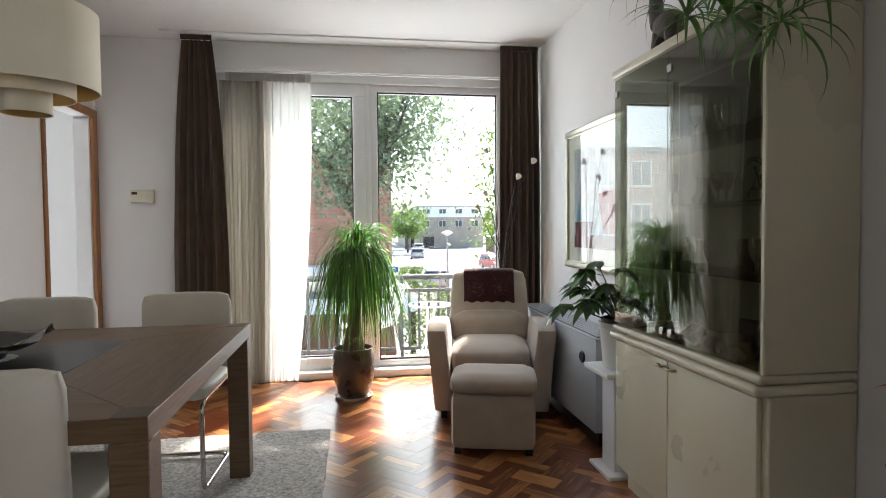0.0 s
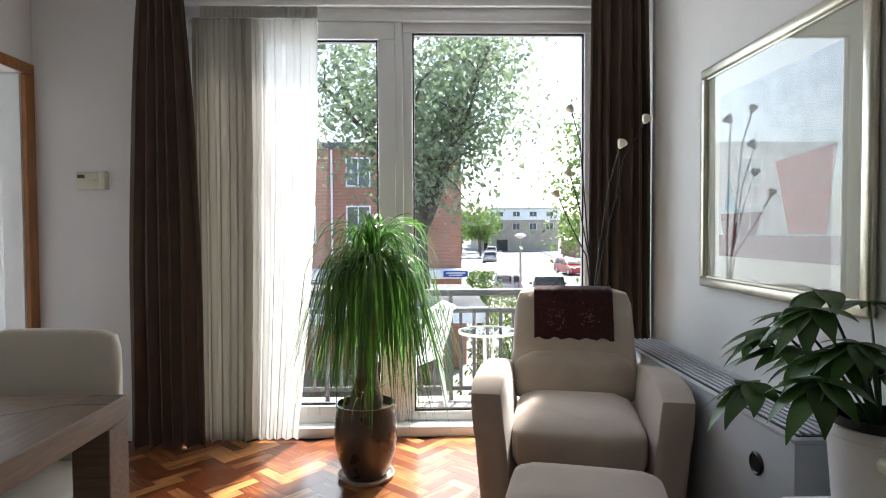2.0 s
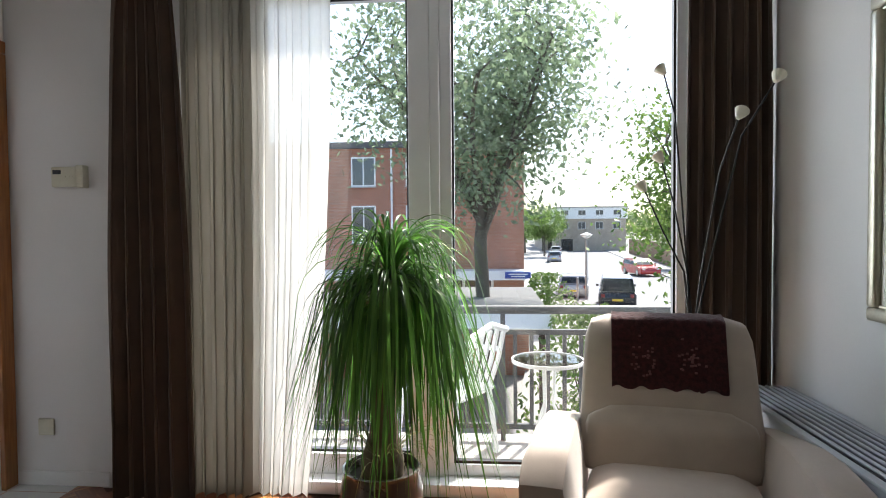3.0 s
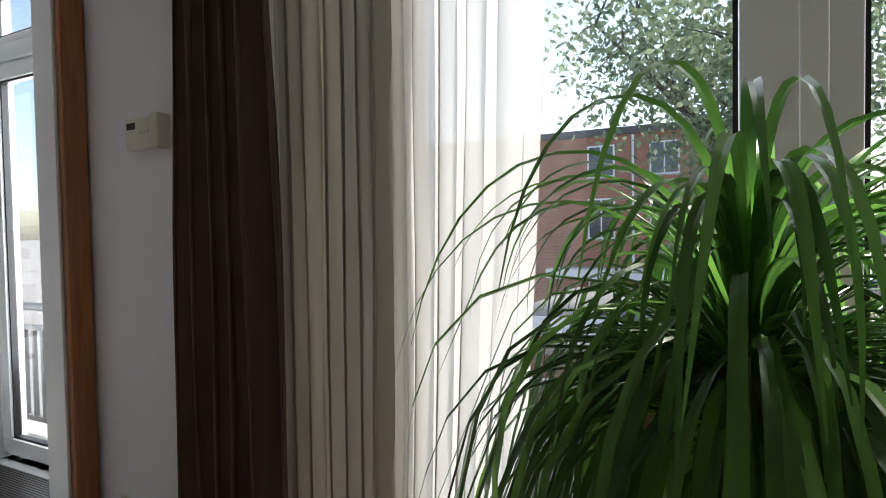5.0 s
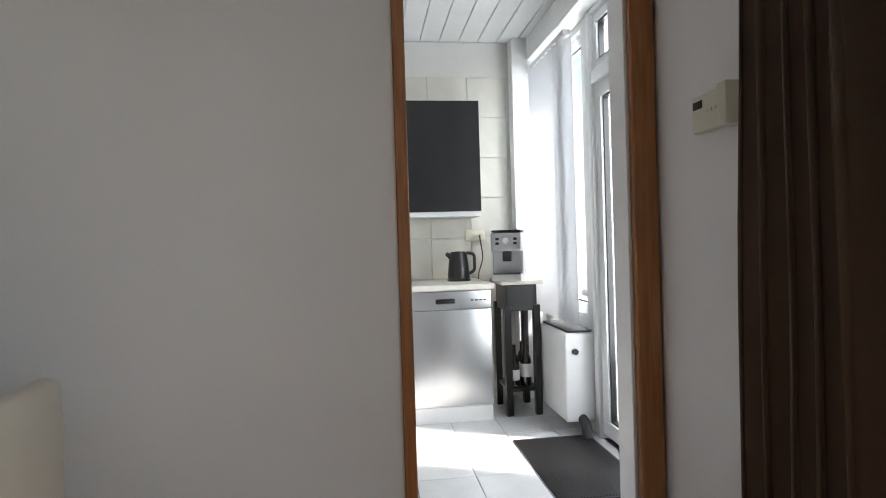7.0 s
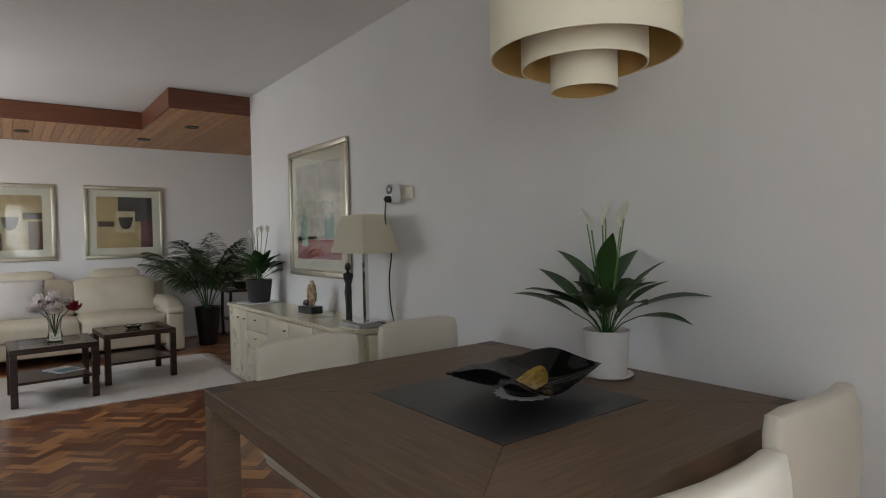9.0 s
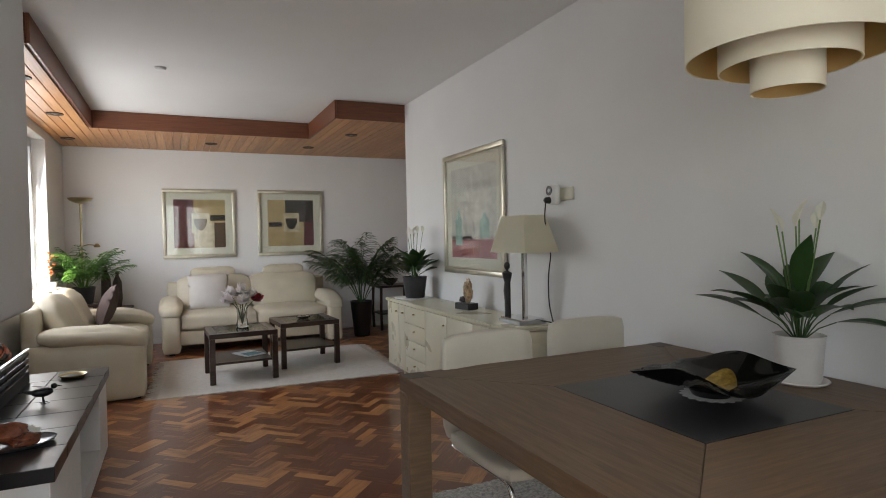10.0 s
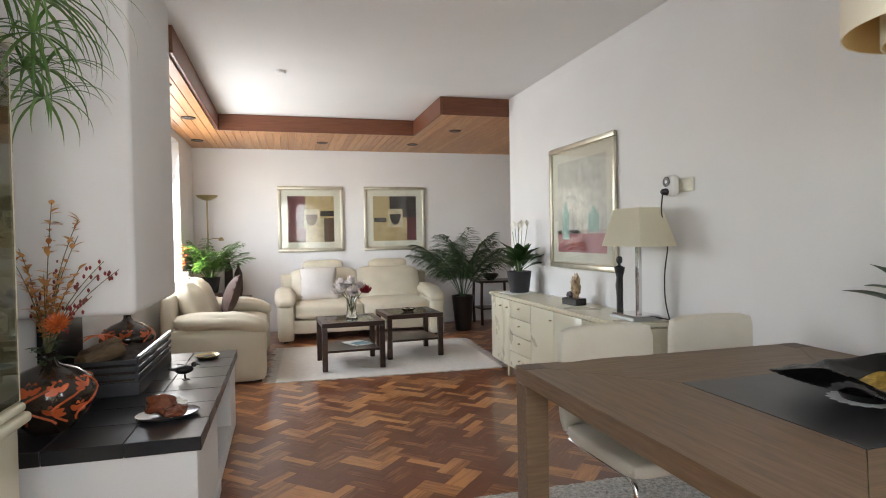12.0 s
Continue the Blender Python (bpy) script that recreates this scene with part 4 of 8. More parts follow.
solid("polished_stone", rock(0.05, 1.0, 1.3, 0.9, 0.9), M_AMBER, "polished red-brown stone lump on a silver plate", "stone", (1.49, 1.05, HZ + 0.006))
solid("polished_stone", rock(0.035, 2.0, 1.4, 0.8, 0.8), M_AMBER, "long dark red stone on a silver plate", "stone", (1.42, 1.10, HZ + 0.006), 30)
solid("white_crystal", rock(0.026, 3.0, 1.1, 0.9, 1.2, 0.6, 2), material("white_quartz", (0.66, 0.64, 0.58), 0.3, vary=0.1), "small cream quartz crystal on a silver plate", "crystal", (1.42, 1.03, HZ + 0.006))
# small bird sculpture
bd = bmesh.new()
bmesh.ops.create_icosphere(bd, subdivisions=3, radius=0.028, matrix=Matrix.Translation((0, 0, 0.055)) @ Matrix.Diagonal((1.7, 0.8, 0.85, 1)))
bmesh.ops.create_icosphere(bd, subdivisions=2, radius=0.015, matrix=Matrix.Translation((0.05, 0, 0.078)))
tube(bd, [(0.06, 0, 0.078), (0.085, 0, 0.072)], 0.005, 6, 0.001)
tube(bd, [(-0.035, 0, 0.058), (-0.085, 0, 0.07)], 0.012, 6, 0.004)
for s in (-1, 1):
    tube(bd, [(0.0, s * 0.01, 0.04), (0.005, s * 0.016, 0.0)], 0.003, 6)
    box(bd, -0.01, 0.025, s * 0.016 - 0.006, s * 0.016 + 0.006, 0, 0.004)
    leaf(bd, (0.02, s * 0.015, 0.065), math.pi - s * 0.5, 0.3, 0.08, 0.03, 0.3, 5)
solid("bird_figurine", bd, M_BLACK, "small black metal bird figurine on a slate hearth", "figurine", (1.50, 0.36, HZ), 200)
ad = thing("ash_dish", "small round brass dish on a slate hearth", "dish", (1.45, -0.22, HZ))
part("dish", turned([(0, 0.004), (0.05, 0.004), (0.065, 0.02), (0.075, 0.022), (0.075, 0.018), (0.055, 0.0), (0, 0.0)], 32), M_BRASS, ad)
part("content", turned([(0, 0.018), (0.05, 0.014), (0.05, 0.008), (0, 0.008)], 24), M_BLACK, ad)

# ---- display cabinet ----
CX, CY0, CY1 = 1.785, 1.65, 2.645
cb = thing("display_cabinet", "tall cream lacquer display cabinet with glazed upper doors", "cabinet", (0, 0, 0))
part("lower_body", bx(CX + 0.02, XR - 0.004, CY0, CY1, 0.10, 0.70, 0.004, 1), M_LACQ, cb)
part("plinth", bx(CX + 0.05, XR - 0.004, CY0 + 0.03, CY1 - 0.03, 0.0, 0.10), M_LACQ, cb, smooth=False)
ym = 2.19
for a, b, hy in ((CY0 + 0.03, ym - 0.002, ym - 0.035), (ym + 0.002, CY1 - 0.003, ym + 0.035)):
    d = part("door", bx(CX, CX + 0.02, a, b, 0.105, 0.69, 0.004), M_LACQ, cb)
    bm = bar(rounded([(CX, hy - 0.025, 0.665), (CX - 0.02, hy - 0.025, 0.665), (CX - 0.02, hy + 0.025, 0.665), (CX, hy + 0.025, 0.665)], 0.01, 4), 0.005)
    part("handle", bm, M_BRASS, d, "small brass bow handle")
part("ledge", bx(CX - 0.03, XR - 0.004, CY0 - 0.005, CY1 + 0.005, 0.70, 0.735, 0.014, 4), M_LACQ, cb)
part("ledge", bx(CX - 0.015, XR - 0.004, CY0 - 0.003, CY1 + 0.003, 0.736, 0.765, 0.012, 4), M_LACQ, cb)
part("back_panel", bx(XR - 0.02, XR - 0.004, CY0 + 0.02, CY1 - 0.02, 0.766, 1.86), material("olive_grey_back_board", (0.24, 0.23, 0.18), 0.6), cb, "olive-grey back board", smooth=False)
part("side_panel", bx(CX, XR - 0.004, CY0, CY0 + 0.02, 0.766, 1.885, 0.004, 1), M_LACQ, cb)
part("top", bx(CX - 0.015, XR - 0.004, CY0 - 0.01, CY1 + 0.01, 1.886, 1.925, 0.008), M_LACQ, cb)
part("end_glass", bx(CX + 0.022, XR - 0.022, CY1 - 0.008, CY1 - 0.002, 0.77, 1.88), M_CABGLASS, cb, "clear glass side pane", smooth=False)
part("end_post", bx(XR - 0.05, XR - 0.02, CY1 - 0.018, CY1 - 0.001, 0.766, 1.885, 0.003, 1), M_LACQ, cb)
for a, b, hy in ((CY0 + 0.024, ym - 0.002, ym - 0.03), (ym + 0.002, CY1 - 0.001, ym + 0.03)):
    d = part("glass_door", bx(CX - 0.004, CX + 0.001, a, b, 0.775, 1.88), M_CABGLASS, cb, "tinted glass door", smooth=False)
    part("clip", bx(CX - 0.012, CX + 0.006, hy - 0.012, hy + 0.012, 0.79, 0.82, 0.002, 1), M_CHROME, d, "chrome glass-door clip")
    part("hinge_clip", bx(CX - 0.010, CX + 0.006, b - 0.03, b, 1.80, 1.83, 0.002, 1), M_CHROME, d)
for z in (1.04, 1.29, 1.54):
    part("shelf", bx(CX + 0.025, XR - 0.022, CY0 + 0.022, CY1 - 0.012, z, z + 0.006, 0.001, 1), M_CABGLASS, cb, "clear glass shelf", smooth=False)
# glassware, minerals
M_GOLDGLASS = material("smoky_silver_glass", (0.36, 0.33, 0.26), 0.15, metal=0.7, vary=0.3, scale=30)
rng = random.Random(6)
kinds = ([(0, 0), (0.022, 0), (0.022, 0.003), (0.004, 0.008), (0.004, 0.05), (0.02, 0.07), (0.026, 0.10), (0.024, 0.13), (0.023, 0.13), (0.024, 0.10), (0.0, 0.065)],
         [(0, 0), (0.025, 0), (0.03, 0.03), (0.028, 0.075), (0.026, 0.075), (0.027, 0.03), (0.0, 0.006)],
         [(0, 0), (0.03, 0), (0.035, 0.03), (0.018, 0.06), (0.012, 0.10), (0.018, 0.12), (0.014, 0.12), (0.008, 0.10), (0.0, 0.05)])
for z in (1.046, 1.296, 1.546):
    y = CY0 + 0.08
    while y < CY1 - 0.08:
        k = rng.randrange(3)
        gl = solid("drinking_glass" if k < 2 else "decanter", turned(kinds[k], 20), M_GOLDGLASS if z < 1.2 or rng.random() < 0.25 else M_CLEAR, ("small stemmed glass on a cabinet shelf", "short tumbler on a cabinet shelf", "little bulbous decanter on a cabinet shelf")[k], "glassware", (rng.uniform(CX + 0.09, XR - 0.08), y, z), group="cabinet glassware")
        s = rng.uniform(0.8, 1.1)
        gl.scale = (s, s, s)
        y += rng.uniform(0.075, 0.13)
M_GEODE = material("purple_grey_geode", (0.10, 0.075, 0.09), 0.4, vary=0.5, scale=30, bump=0.6)
M_PALE = material("pale_coral_stone", (0.55, 0.50, 0.44), 0.6, vary=0.2, scale=25, bump=0.6)
for nm, x, y, r, sd, mt, lb in (("geode", 1.95, 1.85, 0.085, 4, M_GEODE, "dark purple geode inside a glass cabinet"), ("coral", 1.84, 1.86, 0.055, 5, M_PALE, "pale rough coral piece inside a glass cabinet"), ("mineral", 1.83, 1.98, 0.035, 6, M_PALE, "beige mineral lump inside a glass cabinet"), ("mineral", 1.85, 2.10, 0.04, 7, M_GEODE, "grey mineral lump inside a glass cabinet"), ("mineral", 1.84, 2.24, 0.035, 8, M_PALE, "cream mineral lump inside a glass cabinet"), ("mineral", 1.86, 2.38, 0.03, 9, M_PALE, "small pale mineral inside a glass cabinet"), ("mineral", 1.83, 2.5, 0.03, 12, M_GEODE, "small dark mineral inside a glass cabinet")):
    solid(nm, rock(r, sd, 1, 1.1, 0.9, 0.5), mt, lb, "mineral", (x, y, 0.766))
ar = thing("glass_arch", "clear curved glass ornament on a cabinet shelf", "ornament", (1.90, 1.86, 1.296))
part("arc", bar([(0, 0.09 * math.cos(a), 0.01 + 0.13 * math.sin(a)) for a in [math.pi * i / 14 for i in range(15)]], 0.008, 8), M_CLEAR, ar)

# animal statue on the cabinet, one plain shape
sb = bmesh.new()
box(sb, -0.05, 0.05, -0.11, 0.11, 0, 0.02, 0.004, 1)
for x, y in ((-0.025, -0.06), (0.025, -0.06), (-0.025, 0.06), (0.025, 0.06)):
    tube(sb, [(x, y, 0.02), (x, y * 0.95, 0.07), (x * 0.8, y * 0.8, 0.13)], 0.017, 8, 0.024)
bmesh.ops.create_icosphere(sb, subdivisions=3, radius=0.07, matrix=Matrix.Translation((0, 0, 0.155)) @ Matrix.Diagonal((0.75, 1.35, 0.8, 1)))
tube(sb, [(0, 0.07, 0.17), (0, 0.10, 0.24), (0, 0.105, 0.33), (0, 0.12, 0.38)], 0.04, 10, 0.02)
bmesh.ops.create_icosphere(sb, subdivisions=2, radius=0.03, matrix=Matrix.Translation((0, 0.135, 0.385)) @ Matrix.Diagonal((0.8, 1.4, 0.9, 1)))
solid("animal_statue", sb, material("grey_carved_stone", (0.10, 0.09, 0.08), 0.7, vary=0.4, scale=20, bump=0.4), "grey carved stone animal statue on a cabinet top", "statue", (1.93, 2.45, 1.925))

# trailing spider plant on the cabinet
M_SPIDER = leafy("spider_plant_leaf", (0.05, 0.14, 0.03), (0.22, 0.36, 0.12), 0.35)
sp = thing("spider_plant", "trailing green spider plant in a pot on a cabinet", "plant", (1.86, 1.74, 1.925))
part("pot", turned([(0, 0), (0.07, 0), (0.095, 0.14), (0.10, 0.15), (0.09, 0.15), (0.085, 0.12), (0, 0.11)], 28), M_WHITE, sp, "white flower pot")
bm = bmesh.new()
rng = random.Random(21)
for i in range(130):
    a = rng.uniform(0, 6.283)
    leaf(bm, (0.03 * math.cos(a), 0.03 * math.sin(a), 0.13), a, rng.uniform(0.3, 1.3), rng.uniform(0.35, 0.62), 0.016, rng.uniform(2.0, 3.2), 11, 0.3, 0.7)
part("leaves", bm, M_SPIDER, sp)
for k, (hx, hy, drop) in enumerate(((-0.17, -0.06, 0.10), (-0.20, 0.10, 0.04), (-0.12, -0.20, 0.16), (-0.05, -0.25, 0.05))):
    bm = bmesh.new()
    tube(bm, [(0, 0, 0.13), (hx * 0.5, hy * 0.5, 0.2), (hx, hy, 0.05), (hx * 1.05, hy * 1.05, -drop)], 0.0025, 5)
    for i in range(22):
        leaf(bm, (hx * 1.05, hy * 1.05, -drop), rng.uniform(0, 6.3), rng.uniform(-0.4, 0.9), rng.uniform(0.16, 0.3), 0.012, rng.uniform(1.4, 2.4), 8, 0.3, 0.7)
    part("plantlet", bm, M_SPIDER, sp, "hanging tuft of young leaves")

# ---- fatsia on its stand ----
fs = thing("plant_stand", "small white plant stand beside a cabinet", "plant stand", (1.89, 2.80, 0))
part("top", bx(-0.14, 0.14, -0.14, 0.14, 0.495, 0.52, 0.005), M_WHITE, fs)
part("column", bx(-0.07, 0.07, -0.07, 0.07, 0.02, 0.495, 0.004, 1), M_WHITE, fs)
part("foot", bx(-0.12, 0.12, -0.12, 0.12, 0, 0.02, 0.004, 1), M_WHITE, fs)
fa = thing("fatsia_plant", "glossy green fatsia with lobed leaves in a white pot", "plant", (1.89, 2.80, 0.52))
part("pot", turned([(0, 0), (0.085, 0), (0.09, 0.01), (0.105, 0.20), (0.112, 0.205), (0.112, 0.225), (0.10, 0.225), (0.097, 0.19), (0, 0.18)], 36), M_WHITE, fa, "white ceramic pot")
part("inner_pot", turned([(0.098, 0.20), (0.098, 0.245), (0.092, 0.245), (0.09, 0.20), (0, 0.20)], 32), M_BLACK, fa)
M_FATSIA = leafy("fatsia_leaf", (0.014, 0.05, 0.012), (0.07, 0.17, 0.035), 0.25, 0.3)
rng = random.Random(31)
for k in range(18):
    a = 2.2 + rng.uniform(-1.9, 1.9) if k < 13 else rng.uniform(0, 6.3)
    ln, up = rng.uniform(0.12, 0.33), rng.uniform(0.2, 1.2)
    bm = bmesh.new()
    pts = [(math.cos(a) * ln * math.cos(up) * t, math.sin(a) * ln * math.cos(up) * t, 0.2 + ln * math.sin(up) * t * (1.25 - 0.25 * t) + 0.05 * t) for t in [i / 6 for i in range(7)]]
    tube(bm, pts, 0.0035, 6)
    lf = part("leaf_stalk", bm, M_LEAFD, fa)
    bm = bmesh.new()
    size, hang_ = rng.uniform(0.12, 0.175), rng.uniform(0.0, 0.55)
    for q in range(7):
        da = (q - 3) * 0.56
        leaf(bm, pts[-1], a + da, -hang_ * math.cos(da) - 0.1 + rng.uniform(-0.12, 0.12), size * (1 - 0.12 * abs(q - 3)), size * 0.31, 0.6, 7, 0.16, 0.8, wave=0.003, start=0.10)
    part("leaf", bm, M_FATSIA, lf, "lobed glossy leaf")

# ---- ponytail palm by the window ----
M_PONY = leafy("ponytail_palm_leaf", (0.016, 0.06, 0.014), (0.14, 0.33, 0.055), 0.45, 0.32)
M_TRUNK = material("grey_brown_bark", (0.15, 0.115, 0.075), 0.9, vary=0.35, scale=18, bump=0.7)
M_DKPOT = material("dark_brown_glazed_pot", (0.045, 0.036, 0.028), 0.28, vary=0.3, scale=8, coat=0.3)
pp = thing("ponytail_palm", "ponytail palm with long drooping green leaves in a dark pot", "plant", (0.57, 4.33, 0.0))
part("saucer", turned([(0, 0), (0.125, 0), (0.137, 0.02), (0.132, 0.022), (0.12, 0.008), (0, 0.008)], 40), material("pale_terracotta", (0.42, 0.36, 0.30), 0.7), pp, "pale round saucer")
part("pot", turned([(0, 0.009), (0.095, 0.009), (0.115, 0.04), (0.145, 0.14), (0.152, 0.22), (0.148, 0.30), (0.138, 0.345), (0.143, 0.36), (0.134, 0.362), (0.13, 0.33), (0, 0.32)], 48), M_DKPOT, pp, "dark glazed round pot")
part("soil", turned([(0, 0.335), (0.13, 0.328), (0.13, 0.322), (0, 0.322)], 24), M_SOIL, pp)
bm = bmesh.new()
lathe(bm, [(0.0, 0.30), (0.075, 0.33), (0.08, 0.38), (0.055, 0.47), (0.042, 0.60), (0.037, 0.80), (0.034, 1.0), (0.03, 1.06), (0, 1.08)], 20)
for v in bm.verts:
    v.co += Vector((noise.noise(v.co * 9), noise.noise(v.co * 9 + Vector((5, 0, 0))), 0)) * 0.008 + Vector((0.035, 0.01, 0)) * max(0, v.co.z - 0.3) / 0.75
part("trunk", bm, M_TRUNK, pp)


def hang(bm, base, heading, rise, length, width, bend, rng, seg=14):
    """A narrow leaf that arches over in its first part and then hangs straight down."""
    p = Vector(base)
    out = Vector((math.cos(heading), math.sin(heading), 0))
    side = Vector((-math.sin(heading), math.cos(heading), 0))
    end = -rng.uniform(1.15, 1.62)
    sway = rng.uniform(-0.12, 0.12)
    rows = []
    for i in range(seg + 1):
        t = i / seg
        s_ = min(1.0, t / bend)
        s_ = s_ * s_ * (3 - 2 * s_)
        a = rise + (end - rise) * s_
        w = width / 2 * min(1.0, 0.5 + t * 2) * (1 - max(0, t - 0.55) / 0.45) + 0.0006
        rows.append((bm.verts.new(p + side * w), bm.verts.new(p - Vector((0, 0, w * 0.5))), bm.verts.new(p - side * w)))
        p = p + (out * math.cos(a) + Vector((0, 0, math.sin(a))) + side * sway * t) * length / seg
    for r, s in zip(rows, rows[1:]):
        for k in (0, 1):
            bm.faces.new((r[k], r[k + 1], s[k + 1], s[k]))


rng = random.Random(3)
bm = bmesh.new()
for i in range(400):
    # older leaves, arching out and hanging
    a = rng.uniform(0, 6.283)
    r0 = 0.03
    hang(bm, (0.035 + r0 * math.cos(a), 0.01 + r0 * math.sin(a), rng.uniform(0.96, 1.06)), a, rng.uniform(-0.1, 0.95), rng.uniform(0.5, 0.92), rng.uniform(0.006, 0.011), rng.uniform(0.24, 0.46), rng)
for i in range(130):
    # young leaves, rising in spikes before they bend
    a = rng.uniform(0, 6.283)
    r0 = 0.02
    hang(bm, (0.035 + r0 * math.cos(a), 0.01 + r0 * math.sin(a), rng.uniform(1.03, 1.09)), a, rng.uniform(1.05, 1.5), rng.uniform(0.26, 0.52), rng.uniform(0.007, 0.012), rng.uniform(0.75, 1.15), rng)
part("leaves", bm, M_PONY, pp, "long narrow arching leaves")
bm = bmesh.new()
for i in range(70):
    a = rng.uniform(0, 6.283)
    leaf(bm, (0.05 * math.cos(a), 0.05 * math.sin(a), rng.uniform(0.36, 0.42)), a, rng.uniform(0.7, 1.2), rng.uniform(0.22, 0.38), 0.004, rng.uniform(2.6, 3.4), 9, 0.2, 0.5)
part("offshoots", bm, leafy("pale_offshoot", (0.12, 0.14, 0.04), (0.30, 0.32, 0.12), 0.3), pp, "thin pale offshoots spilling over the rim")

# crocheted throw on the armchair
M_THROW = material("burgundy_crochet_wool", (0.075, 0.018, 0.02), 0.98, vary=0.5, scale=70, fine=260, bump=1.0, sheen=0.3)
bm = bmesh.new()
nx, ny = 44, 36
g_ = []
for j in range(ny + 1):
    row = []
    for i in range(nx + 1):
        u, s_ = i / nx - 0.5, j / ny * 0.42
        # over the top of the backrest and down its front
        if s_ < 0.10:
            y, z = 0.545 - s_ * 1.0, 0.885 + 0.075 * (s_ / 0.10)
        elif s_ < 0.18:
            t = (s_ - 0.10) / 0.08
            y, z = 0.445 - 0.10 * t, 0.963 - 0.012 * t * t
        else:
            t = (s_ - 0.18) / 0.24
            y, z = 0.345 - 0.075 * t, 0.951 - 0.225 * t
        row.append(bm.verts.new((u * 0.37 + 0.012 * (s_ - 0.2), y - 0.006 + 0.004 * noise.noise(Vector((i * 0.5, j * 0.5, 1))), z + 0.004 * noise.noise(Vector((i * 0.4, j * 0.4, 7))) + 0.006 * math.sin(i * 0.7) * (j == ny))))
    g_.append(row)
for a, b in zip(g_, g_[1:]):
    for i in range(nx):
        bm.faces.new((a[i], a[i + 1], b[i + 1], b[i]))
bmesh.ops.solidify(bm, geom=bm.faces[:], thickness=0.007)
th = thing("crochet_throw", "burgundy crocheted wool throw draped over an armchair back", "blanket", (1.505, 4.0, -0.055), -12)
part("cloth", bm, M_THROW, th)
M_DOT = material("pink_wool_yarn", (0.22, 0.09, 0.09), 0.95, vary=0.3)
rng = random.Random(8)
for cx in (-0.075, 0.075):
    bm = bmesh.new()
    for i in range(26):
        a, r = rng.uniform(0, 6.3), rng.uniform(0, 0.05)
        x, t = cx + r * math.cos(a) * 1.1, 0.52 + r * math.sin(a) * 6.0
        if 0.1 < t < 0.95:
            box(bm, x - 0.004, x + 0.004, 0.335 - 0.075 * t - 0.006, 0.335 - 0.075 * t, 0.951 - 0.225 * t - 0.003, 0.951 - 0.225 * t + 0.003)
    tagged(part("yarn_flower", bm, M_DOT, th, "pale pink crocheted flower"), kind="stuff")

# slender twig lamp behind the armchair
tw = thing("twig_lamp", "slender floor lamp of dark curved stems with small pale buds", "floor lamp", (1.74, 4.56, 0))
part("base", turned([(0, 0), (0.11, 0), (0.115, 0.012), (0.03, 0.025), (0, 0.025)], 28), M_BLACK, tw)
for k, (dx, dy, z) in enumerate(((0.15, -0.32, 1.69), (0.035, -0.32, 1.575), (-0.12, -0.02, 1.80), (-0.20, -0.06, 1.36), (-0.13, -0.03, 1.47))):
    st = part("stem", bar([(0.01 * k - 0.02, 0, 0.02), (0.008 * k - 0.02, 0, 0.7), (dx * 0.2, dy * 0.2, 1.05), (dx * 0.62, dy * 0.62, z - 0.16), (dx, dy, z)], 0.0045, 8, 0.003), M_BLACK, tw)
    bm = turned([(0, -0.012), (0.008, -0.01), (0.016, 0.006), (0.024, 0.026), (0.02, 0.03), (0.0, 0.02)], 14)
    bmesh.ops.transform(bm, matrix=pose(dx, dy, z, -25, 35 if dx > 0 else -30, 0), verts=bm.verts)
    part("bud", bm, M_SHADE, st, "small frosted bud shade")


# ---- framed pictures ----
def picture(name, label, w, h, m, inner, fw=0.045, mat_w=0.09, ft=0.03):
    """Local: the picture lies in the x-z plane and faces -y; m places its lower left corner."""
    p = thing(name, label, "picture")
    p.matrix_basis = m
    for n_, a in (("frame_bar", (0, w, 0, fw)), ("frame_bar", (0, w, h - fw, h)), ("frame_bar", (0, fw, fw, h - fw)), ("frame_bar", (w - fw, w, fw, h - fw))):
        part(n_, bx(a[0], a[1], -ft, -0.002, a[2], a[3], 0.009, 3), M_SILVER, p)
        if a[3] - a[2] < 0.1:
            part("inner_lip", bx(fw, w - fw, -ft * 0.6, -0.004, (fw if a[2] == 0 else h - fw - 0.01), (fw + 0.01 if a[2] == 0 else h - fw), 0.002, 1), M_SILVER, p)
    part("mount", bx(fw, w - fw, -0.010, -0.004, fw, h - fw), M_MOUNT, p, "cream card mount", smooth=False)
    x0, x1, z0, z1 = fw + mat_w, w - fw - mat_w, fw + mat_w, h - fw - mat_w
    for lab, (a, b, c, d), mt, lift in inner:
        part("print", bx(x0 + (x1 - x0) * a, x0 + (x1 - x0) * b, -0.0105 - lift, -0.0102, z0 + (z1 - z0) * c, z0 + (z1 - z0) * d), mt, p, lab, smooth=False)
    g = part("glass", bx(fw, w - fw, -0.0165, -0.0145, fw, h - fw), M_PICGLASS, p, "reflecting picture glass", smooth=False)
    g.visible_shadow = False
    return p, (x0, x1, z0, z1)


M_MOUNT = material("cream_card", (0.66, 0.63, 0.55), 0.9, vary=0.02)
ink = {k: material("print_" + k, c, 0.85, vary=0.22, scale=16) for k, c in dict(ochre=(0.42, 0.31, 0.16), umber=(0.10, 0.06, 0.04), wine=(0.13, 0.035, 0.04), dark=(0.035, 0.027, 0.025), sand=(0.5, 0.42, 0.29), pale=(0.52, 0.50, 0.46), red=(0.30, 0.05, 0.045), blue=(0.20, 0.36, 0.44), grey=(0.40, 0.42, 0.44), rose=(0.36, 0.14, 0.16), aqua=(0.30, 0.44, 0.40)).items()}


